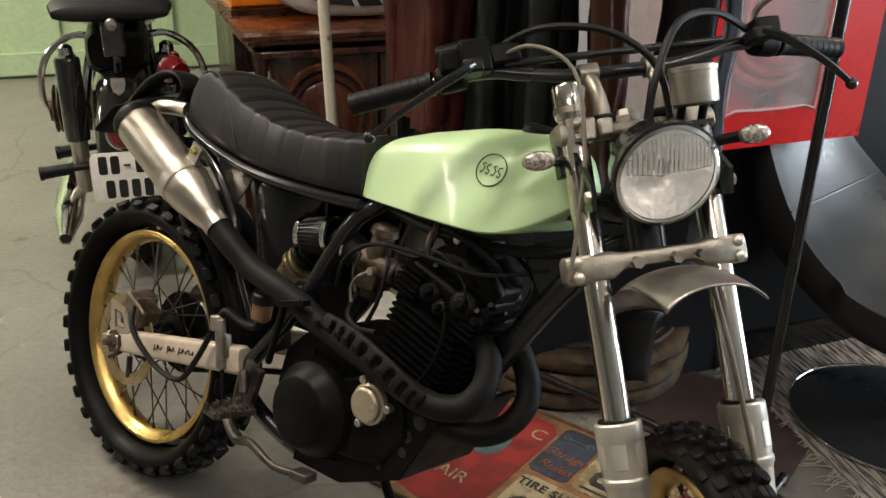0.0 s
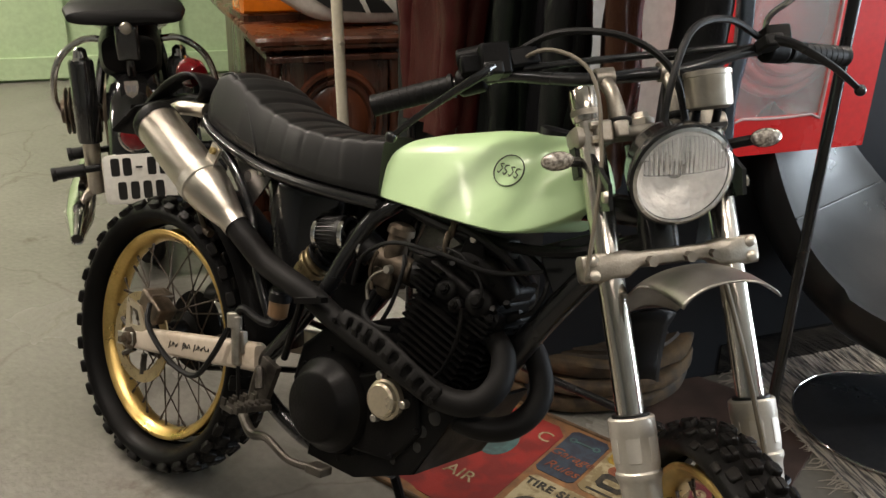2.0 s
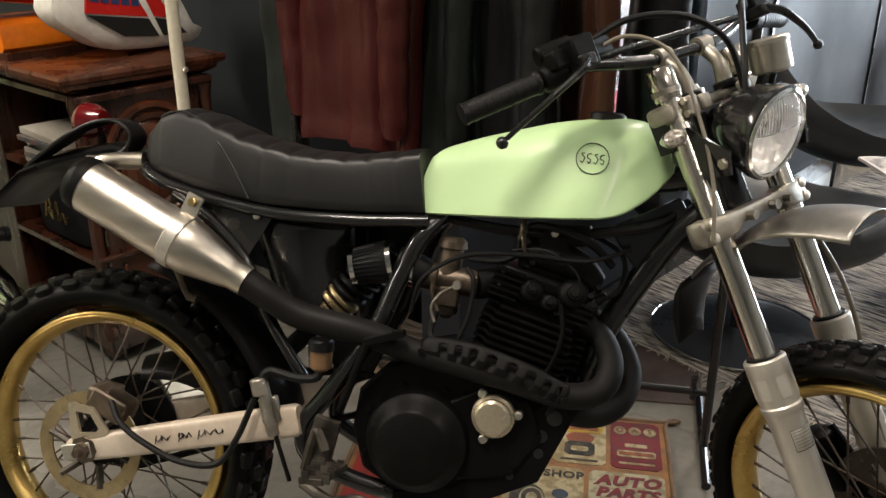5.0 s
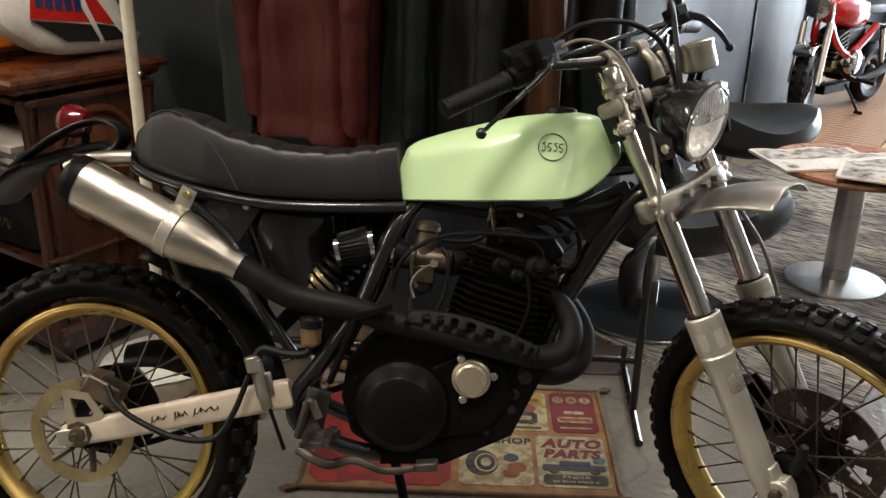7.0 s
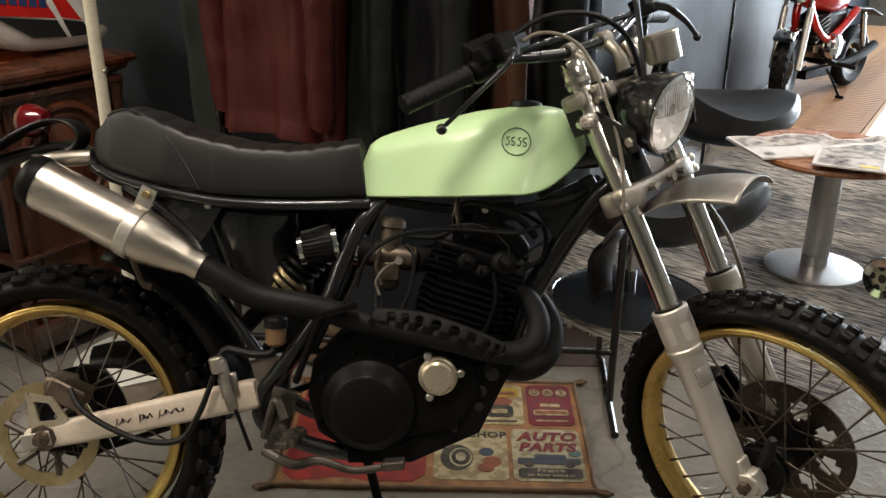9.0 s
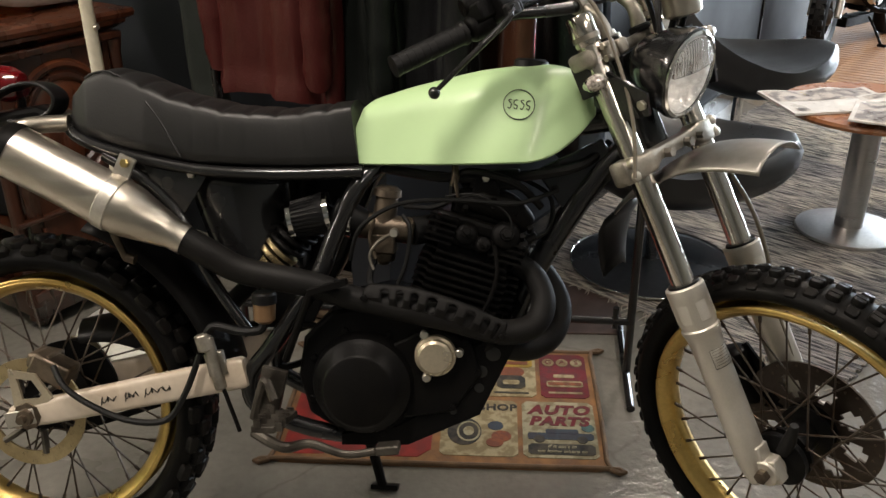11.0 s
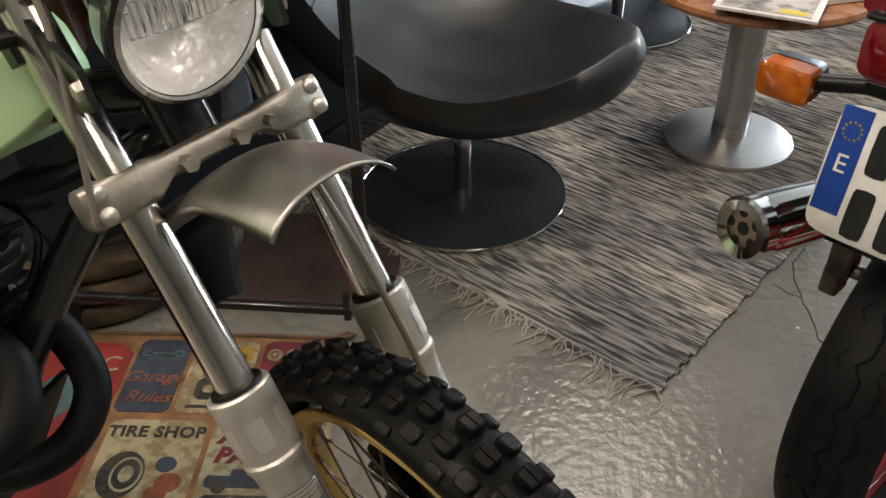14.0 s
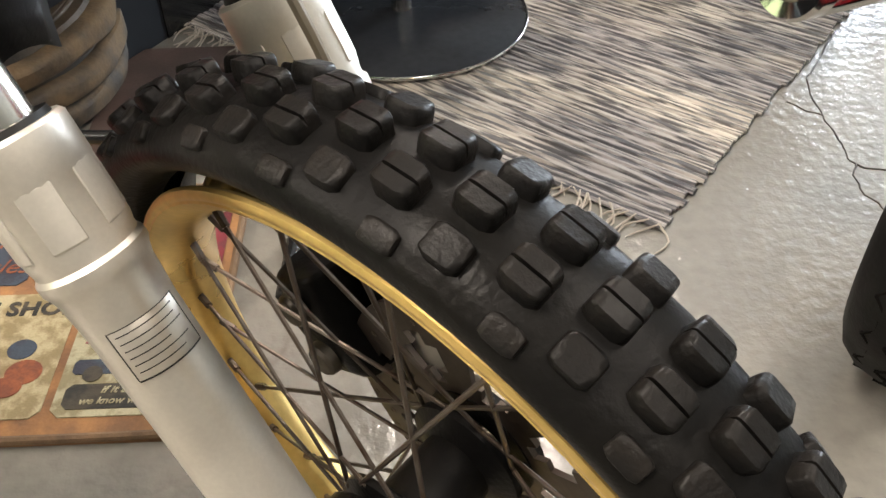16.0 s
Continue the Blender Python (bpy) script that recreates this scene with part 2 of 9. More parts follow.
def arc_plate(bm, r0, r1, z0, z1, a0, a1, m, n=12):
    """A piece of a tube wall between two radii, two heights and two angles in degrees."""
    rs = []
    for a in np.linspace(radians(a0), radians(a1), n):
        c, s = math.cos(a), math.sin(a)
        rs.append([m @ Vector((r * c, r * s, z)) for r, z in ((r0, z0), (r1, z0 + 0.001), (r1, z1 - 0.001), (r0, z1))])
    return rings(bm, rs)


def hexbolt(bm, p, d, r=0.006, h=0.006):
    lathe(bm, [(0, 0), (r, 0), (r, h * 0.8), (r * 0.8, h), (0, h)], 6, along(p, d))


def letters(name, text, size, mat, m, parent=None, extrude=0.0006, spacing=1.0, shear=0.0, bold=0.0):
    c = bpy.data.curves.new(name, "FONT")
    c.body, c.size, c.extrude, c.align_x, c.align_y, c.space_character, c.shear = text, size, extrude, "CENTER", "CENTER", spacing, shear
    c.resolution_u, c.offset = 3, bold
    tmp = bpy.data.objects.new(name, c)
    scene.collection.objects.link(tmp)
    me = bpy.data.meshes.new_from_object(tmp.evaluated_get(bpy.context.evaluated_depsgraph_get()))
    bpy.data.objects.remove(tmp)
    me.materials.clear()
    me.materials.append(mat)
    ob = new(name, me)
    if parent:
        ob.parent = parent
    ob.matrix_basis = m
    return ob

# ---------- the room: a runs along its long wall, b away from the camera's side ----------
ROOM = pose(0, 0, 0, 0, 0, 61.9)


def room(a, b, z=0.0):
    return ROOM @ Vector((a, b, z))


def floor_material():
    m = material("painted_concrete", (0.213, 0.204, 0.18), 0.23, second=(0.165, 0.157, 0.137), mix_scale=1.3, mix_amount=0.4, grain=45, bump=0.12, dist=0.004, rough_var=0.1)
    nt = m.node_tree
    b = nt.nodes["Principled BSDF"]
    tex = nt.nodes.new("ShaderNodeTexCoord")
    # scuffs and dark stains
    n = nt.nodes.new("ShaderNodeTexNoise")
    n.inputs["Scale"].default_value, n.inputs["Detail"].default_value, n.inputs["Roughness"].default_value = 5.5, 8, 0.68
    nt.links.new(tex.outputs["Object"], n.inputs["Vector"])
    r = nt.nodes.new("ShaderNodeValToRGB")
    r.color_ramp.elements[0].position, r.color_ramp.elements[1].position = 0.6, 0.74
    r.color_ramp.elements[0].color, r.color_ramp.elements[1].color = (1, 1, 1, 1), (0.5, 0.46, 0.4, 1)
    nt.links.new(n.outputs[0], r.inputs[0])
    # fine cracks
    v = nt.nodes.new("ShaderNodeTexVoronoi")
    v.feature = "DISTANCE_TO_EDGE"
    v.inputs["Scale"].default_value = 1.1
    w = nt.nodes.new("ShaderNodeTexNoise")
    w.inputs["Scale"].default_value, w.inputs["Detail"].default_value = 3, 6
    wa = nt.nodes.new("ShaderNodeMix")
    wa.data_type = "RGBA"
    wa.inputs[0].default_value = 0.22
    nt.links.new(tex.outputs["Object"], w.inputs["Vector"])
    nt.links.new(tex.outputs["Object"], wa.inputs[6])
    nt.links.new(w.outputs[1], wa.inputs[7])
    nt.links.new(wa.outputs[2], v.inputs["Vector"])
    c = nt.nodes.new("ShaderNodeValToRGB")
    c.color_ramp.elements[0].position, c.color_ramp.elements[1].position = 0.0, 0.007
    c.color_ramp.elements[0].color, c.color_ramp.elements[1].color = (0.5, 0.46, 0.4, 1), (1, 1, 1, 1)
    nt.links.new(v.outputs["Distance"], c.inputs[0])
    last = b.inputs["Base Color"].links[0].from_socket
    for s, share in ((r.outputs[0], 0.75), (c.outputs[0], 0.4)):
        mul = nt.nodes.new("ShaderNodeMix")
        mul.data_type, mul.blend_type = "RGBA", "MULTIPLY"
        mul.inputs[0].default_value = share
        nt.links.new(last, mul.inputs[6])
        nt.links.new(s, mul.inputs[7])
        last = mul.outputs[2]
    nt.links.new(last, b.inputs["Base Color"])
    # trowelled relief
    h = nt.nodes.new("ShaderNodeTexNoise")
    h.inputs["Scale"].default_value, h.inputs["Detail"].default_value = 46, 3
    nt.links.new(tex.outputs["Object"], h.inputs["Vector"])
    bp = nt.nodes.new("ShaderNodeBump")
    bp.inputs["Strength"].default_value, bp.inputs["Distance"].default_value = 0.42, 0.006
    nt.links.new(h.outputs[0], bp.inputs["Height"])
    nt.links.new(b.inputs["Normal"].links[0].from_socket, bp.inputs["Normal"])
    nt.links.new(bp.outputs[0], b.inputs["Normal"])
    return m


M_FLOOR = floor_material()
M_GREENWALL = material("pale_green_wall", (0.41, 0.54, 0.32), 0.42, second=(0.36, 0.49, 0.285), mix_scale=1.5, grain=30, bump=0.06)
M_WHITEWALL = material("white_wall", (0.74, 0.74, 0.72), 0.6, second=(0.66, 0.66, 0.64), mix_scale=2, grain=50, bump=0.1)
M_DARKWALL = material("dark_grey_panel", (0.017, 0.019, 0.023), 0.55, spec=0.12, second=(0.021, 0.0235, 0.028), mix_scale=1.2, grain=25, bump=0.0, fine_mix=0.1)
M_DULLWALL = material("dull_wall", (0.32, 0.31, 0.28), 0.8, mix_scale=1.0, grain=30)
M_CEIL = material("ceiling_paint", (0.5, 0.5, 0.47), 0.8, mix_scale=1.0, grain=30)


def wall(name, a0, b0, a1, b1, z0, z1, mat, thick=0.12):
    bm = B()
    dx, dy = a1 - a0, b1 - b0
    n = math.hypot(dx, dy)
    box(bm, ((a0 + a1) / 2, (b0 + b1) / 2, (z0 + z1) / 2), (n, thick, z1 - z0), pose(0, 0, 0, 0, 0, math.degrees(math.atan2(dy, dx))))
    bmesh.ops.transform(bm, matrix=ROOM, verts=bm.verts)
    return tagged(part(name, bm, mat, smooth=False), kind="structure")


bm = B()
box(bm, (0, 0, -0.05), (30, 30, 0.1))
bmesh.ops.transform(bm, matrix=ROOM, verts=bm.verts)
floor = tagged(part("floor", bm, M_FLOOR, smooth=False), "pale grey painted concrete floor with scuffs and cracks", kind="structure")
bm = B()
box(bm, (0.5, 1.0, 3.66), (18.4, 12, 0.12))
bmesh.ops.transform(bm, matrix=ROOM, verts=bm.verts)
tagged(part("ceiling", bm, M_CEIL, smooth=False), "dull pale ceiling", kind="structure")
WALL_B = 1.734
wall("wall_white", 1.0, WALL_B + 0.06, 1.62, WALL_B + 0.06, 0, 3.6, M_WHITEWALL)
wall("wall_dark", 1.62, WALL_B + 0.06, 9.6, WALL_B + 0.06, 0, 3.6, M_DARKWALL)
wall("wall_return", 1.31, WALL_B + 0.125, 1.31, 6.3, 0, 3.6, M_DARKWALL)
wall("wall_left", -8.6, -5.0, -8.6, 6.3, 0, 3.6, M_DULLWALL)
wall("wall_behind", -8.6, -5.0, 9.6, -5.0, 0, 3.6, M_DULLWALL)
# end wall with the wide daylight doorway
wall("wall_end_near", 9.6, -5.0, 9.6, -3.2, 0, 3.6, M_DULLWALL)
wall("wall_end_far", 9.6, 0.9, 9.6, 1.8, 0, 3.6, M_DULLWALL)
wall("wall_end_lintel", 9.6, -3.2, 9.6, 0.9, 2.9, 3.6, M_DULLWALL)


# black lower panel in front of the white wall
bm = B()
box(bm, (1.31, WALL_B - 0.006, 0.36), (0.62, 0.012, 0.72))
box(bm, (0.993, WALL_B + 0.055, 0.36), (0.014, 0.134, 0.72))
bmesh.ops.transform(bm, matrix=ROOM, verts=bm.verts)
tagged(part("trim_panel", bm, M_DARKWALL, smooth=False), "dark painted lower wall panel", kind="structure")


def green_wall():
    w = wall("wall_green", -8.6, 6.4, 1.3, 6.4, 0, 3.6, M_GREENWALL)
    tagged(w, "pale green painted sheet-metal wall with raised seams")
    for a in [-7.4 + 0.72 * i for i in range(12)]:
        bm = B()
        box(bm, (a, 6.325, 1.85), (0.045, 0.03, 3.3))
        bmesh.ops.transform(bm, matrix=ROOM, verts=bm.verts)
        part("seam", bm, M_GREENWALL, w, smooth=False)
    for z, h in ((0.09, 0.14), (2.4, 0.08)):
        bm = B()
        box(bm, (-3.6, 6.32, z), (9.9, 0.04, h))
        bmesh.ops.transform(bm, matrix=ROOM, verts=bm.verts)
        part("rail", bm, M_GREENWALL, w, smooth=False)


green_wall()

# ceiling tube lamps and the daylight at the end doorway
M_TUBE = material("lit_tube", (0.9, 0.9, 0.88), 0.4, emission=(1.0, 0.95, 0.86, 5.0), bump=0)


def tube_lamp(a, b, turn, watts=80):
    m = ROOM @ pose(a, b, 3.3, 0, 0, turn)
    t = thing("ceiling_light", "long white fluorescent tube fitting under the ceiling", "ceiling light", m, "ceiling tube lights")
    bm = B()
    box(bm, (0, 0, 0.04), (1.5, 0.16, 0.06))
    part("housing", bm, M_WHITE, t, smooth=False)
    for y in (-0.045, 0.045):
        bm = B()
        rod(bm, (-0.72, y, -0.005), (0.72, y, -0.005), 0.013)
        part("tube", bm, M_TUBE, t)
    for x in (-0.4, 0.4):
        bm = B()
        rod(bm, (x, 0, 0.07), (x, 0, 0.3), 0.006, seg=6)
        part("hanger", bm, M_WHITE, t)
    area_lamp("ceiling_tube_glow", m @ pose(0, 0, -0.03), 1.4, 0.14, watts, (1.0, 0.878, 0.768))


for a, b, t, w in ((-0.6, -1.4, 0, 32), (1.8, -0.9, 0, 50), (-0.5, 1.42, 0, 80), (-1.6, 4.6, 0, 200), (-4.6, 4.2, 0, 165), (3.35, 1.45, 0, 72)):
    tube_lamp(a, b, t, w)
area_lamp("doorway_daylight", ROOM @ pose(9.5, -1.15, 1.45, 0, 90, 0), 2.8, 4.0, 1080, (0.80, 0.90, 1.0))

# ---------- the mint green scrambler ----------
# its own frame: x ahead from the rear axle, y to its left, z up; it leans on its side stand
BIKE = pose(-1.602, 0.868, 0.0045, -15.5, 0, 0.7)
AXLE = Vector((0, 0, 0.325))
RAKE, STEER = 24.3, 45.6
FORK = Matrix.Translation((1.131, 0.005, 0.8548)) @ pose(0, 0, 0, 0, -RAKE, 0) @ pose(0, 0, 0, 0, 0, -STEER)

bike = thing("motorcycle", "mint green scrambler motorcycle with gold rims leaning on its stand", "motorcycle", BIKE)


def F(x, y, z):
    return FORK @ Vector((x, y, z))


def wheel(prefix, m, rim_r, tyre_r, half, lip, spokes, rows, flange):
    """m: the axle frame, whose z runs along the axle to the left."""
    # carcass: a rounded section from bead to bead
    crown = tyre_r - 0.012
    mid = rim_r + 0.6 * (crown - rim_r)
    high = crown - mid
    prof = [(mid + high * math.sin(radians(a)), -half * math.cos(radians(a))) for a in range(-78, 259, 12)]
    tyre = part(prefix + "_tyre", lathe(B(), prof, 84, m), M_RUBBER, bike, "black knobbly off-road tyre", angle=60)
    # knobs in rows round the tread, each block cut by a fine slit
    for sect, count, size, shift, slit in rows:
        w, l, h = size
        bm = B()
        g, deep = (0.0009, 0.004) if slit else (0.0005, 0.0)
        rs = []
        for fx, fy, fz in ((-0.5, 0.7, 0.45), (-0.47, 0.77, 0.86), (-0.41, 0.86, 0.98), (-0.27, 1.0, 1.0), (0.27, 1.0, 1.0), (0.41, 0.86, 0.98), (0.47, 0.77, 0.86), (0.5, 0.7, 0.45)):
            prof = [(-w / 2, -0.006), (-w / 2 * 0.96, h * 0.8), (-w / 2 * 0.84, h), (-g, h), (-g, h - deep), (g, h - deep), (g, h), (w / 2 * 0.84, h), (w / 2 * 0.96, h * 0.8), (w / 2, -0.006)]
            rs.append([Vector((fx * l, y * fy, z * fz if z > 0 else z)) for y, z in prof])
        rings(bm, rs)
        sa = radians(sect)
        rr, y = mid + high * math.cos(sa) - 0.0005, half * math.sin(sa)
        tilt = -math.atan2(math.sin(sa) / half, math.cos(sa) / high)
        first = None
        for i in range(count):
            a = 2 * math.pi * (i + shift) / count
            c, s = math.cos(a), math.sin(a)
            basis = Matrix(((-s, 0, c, rr * c), (c, 0, s, rr * s), (0, 1, 0, y), (0, 0, 0, 1))) @ Matrix.Rotation(tilt, 4, "X")
            if first is None:
                first = part("knob", bm, M_KNOB, tyre, angle=48)
                first.matrix_basis = m @ basis
            else:
                again(first, tyre, m @ basis)
    # rim
    rp = [(rim_r + 0.002, -lip - 0.003), (rim_r + 0.004, -lip + 0.0005), (rim_r - 0.003, -lip + 0.004), (rim_r - 0.010, -lip + 0.009), (rim_r - 0.013, -lip * 0.45), (rim_r - 0.018, -lip * 0.3)]
    inner = [(rim_r - 0.022, -lip * 0.32), (rim_r - 0.018, -lip * 0.6), (rim_r - 0.014, -lip + 0.003), (rim_r - 0.009, -lip - 0.002), (rim_r - 0.004, -lip - 0.005)]
    prof = rp + [(r, -h) for r, h in rp[::-1]] + [(r, -h) for r, h in inner[::-1]] + inner
    rim = part(prefix + "_rim", lathe(B(), prof, 72, m, closed=True), M_GOLD, bike, "gold anodised wheel rim")
    for sd in (-1, 1):
        lp = B()
        lathe(lp, [(rim_r + 0.0005 + 0.005 * math.cos(a), sd * (lip + 0.001) + 0.0045 * math.sin(a)) for a in (q * math.pi / 5 for q in range(10))], 72, m, closed=True)
        part("rim_lip", lp, M_GOLD, rim)
    # hub
    hp = [(0.0, -flange - 0.012), (0.022, -flange - 0.012), (0.024, -flange - 0.004), (0.05, -flange), (0.05, -flange + 0.006), (0.03, -flange + 0.014)]
    part(prefix + "_hub", lathe(B(), hp + [(r, -h) for r, h in hp[::-1]], 28, m), M_SATIN, bike)
    # spokes with nipples, crossed
    sp = None
    for i in range(spokes):
        side = 1 if i % 2 else -1
        lean = 1 if (i // 2) % 2 else -1
        a = 2 * math.pi * i / spokes
        h = a + lean * 0.95
        p0 = Vector((0.047 * math.cos(h), 0.047 * math.sin(h), side * flange))
        p1 = Vector(((rim_r - 0.016) * math.cos(a), (rim_r - 0.016) * math.sin(a), side * lip * 0.15))
        d = (p1 - p0)
        k = m @ Matrix.Translation(p0) @ d.to_track_quat("Z", "Y").to_matrix().to_4x4()
        if sp is None:
            L0 = d.length
            bm = B()
            rod(bm, (0, 0, 0), (0, 0, L0), 0.0019, seg=6)
            rod(bm, (0, 0, L0 - 0.02), (0, 0, L0 + 0.002), 0.0034, seg=6)
            sp = part("spoke", bm, M_SPOKE, rim)
            sp.matrix_basis = k
        else:
            again(sp, rim, k)
    return tyre, rim


def disc(name, m, r, inner, holes=18, mat=None):
    """A brake disc with dark discs for drilled holes round it: a ring with slots left open between its spokes."""
    bm = B()
    lathe(bm, [(r, -0.002), (r, 0.002), (inner, 0.002), (inner, -0.002)], 54, m, closed=True)
    d = part(name, bm, mat or M_RUST, bike, "drilled brake disc")
    for i in range(6):
        q = m @ Matrix.Rotation(i * math.pi / 3, 4, "Z")
        ar = B()
        rod(ar, q @ Vector((0.04, 0, 0.0)), q @ Vector((inner + 0.004, 0.02, 0.0)), 0.007, seg=6)
        part("disc_arm", ar, M_GRIME, d)
    # flat dark discs paint the shade inside the drilled holes
    hb = None
    for i in range(holes):
        a = 2 * math.pi * i / holes
        for s in (-1, 1):
            rr = (r + inner) / 2 + (0.25 if i % 2 else -0.25) * (r - inner)
            k = m @ Matrix.Rotation(a, 4, "Z") @ Matrix.Translation((rr, 0, s * 0.0021))
            if hb is None:
                hb = part("drill_hole", lathe(B(), [(0.0, 0.0002), (0.0042, 0.0002), (0.0043, -0.0004)], 10), M_INK_HOLE, d)
                hb.matrix_basis = k
            else:
                again(hb, d, k)
    return d


def windowed_disc(name, m, r, parent_label, mat):
    """A floating disc: a drilled outer band, a row of oval windows and a dark carrier."""
    bm = B()
    n = 96
    radii = [r, r - 0.012, r - 0.026, r - 0.038, r - 0.062, r - 0.074, r - 0.088]
    vs = [[bm.verts.new(m @ Vector((q * math.cos(2 * math.pi * i / n), q * math.sin(2 * math.pi * i / n), 0))) for i in range(n)] for q in radii]
    for j in range(len(radii) - 1):
        for i in range(n):
            k = i % 12
            if (j == 3 and 2 <= k <= 8) or (j in (2, 4) and 4 <= k <= 6):
                continue
            i2 = (i + 1) % n
            bm.faces.new((vs[j][i], vs[j][i2], vs[j + 1][i2], vs[j + 1][i]))
    d = part(name, bm, mat, bike, parent_label, smooth=False)
    md = d.modifiers.new("thick", "SOLIDIFY")
    md.thickness = 0.0045
    # small flat metal-coloured discs mark the drilled holes
    hb = None
    for i in range(40):
        a = 2 * math.pi * i / 40
        for sgn in (-1, 1):
            k = m @ Matrix.Rotation(a, 4, "Z") @ Matrix.Translation((r - (0.007 if i % 2 else 0.017), 0, sgn * 0.0048))
            if hb is None:
                hb = part("drill_hole", lathe(B(), [(0.0, 0.0002), (0.0026, 0.0002), (0.0028, -0.0004)], 8), M_ALU_DIRTY, d)
                hb.matrix_basis = k
            else:
                again(hb, d, k)
    c = B()
    lathe(c, [(0.028, 0.012), (0.05, 0.01), (r - 0.082, 0.004), (r - 0.08, 0.0), (r - 0.082, -0.004), (0.05, -0.006), (0.028, -0.006)], 40, m, closed=True)
    part("disc_carrier", c, M_SATIN, d)
    return d


AX_M = Matrix.Translation(AXLE) @ pose(0, 0, 0, -90, 0, 0)
rear_rows = [(0, 32, (0.036, 0.03, 0.012), 0.0, True), (32, 32, (0.026, 0.032, 0.012), 0.5, False), (-32, 32, (0.026, 0.032, 0.012), 0.5, False),
             (58, 32, (0.02, 0.032, 0.012), 0.0, False), (-58, 32, (0.02, 0.032, 0.012), 0.0, False)]
wheel("rear", AX_M, 0.243, 0.328, 0.06, 0.025, 36, rear_rows, 0.045)
FW_M = along((1.4134, -0.0337, 0.3307), (0.6619, 0.6823, 0.3104))
front_rows = [(3, 30, (0.022, 0.0225, 0.0105), 0.35, True), (23, 30, (0.021, 0.0225, 0.0105), 0.87, True), (-16.5, 30, (0.021, 0.0225, 0.0105), 0.86, True),
              (41, 30, (0.018, 0.021, 0.009), 0.38, False), (-34, 30, (0.018, 0.021, 0.0062), 0.38, False), (62, 30, (0.013, 0.019, 0.005), 0.92, False), (-55, 30, (0.013, 0.019, 0.0035), 0.96, False)]
wheel("front", FW_M, 0.2765, 0.344, 0.041, 0.026, 36, front_rows, 0.04)
disc("rear_brake_disc", Matrix.Translation(AXLE + Vector((0, -0.08, 0))) @ pose(0, 0, 0, -90, 0, 0), 0.105, 0.078, 28, M_DISCGOLD)
windowed_disc("front_brake_disc", FW_M @ Matrix.Translation((0, 0, 0.058)), 0.132, "rusty drilled brake disc", M_RUST)


def lerp_profile(pts, x, soft=0.0):
    xs, ys = [p[0] for p in pts], [p[1] for p in pts]
    return float(np.mean(np.interp(np.linspace(x - soft, x + soft, 15), xs, ys))) if soft else float(np.interp(x, xs, ys))


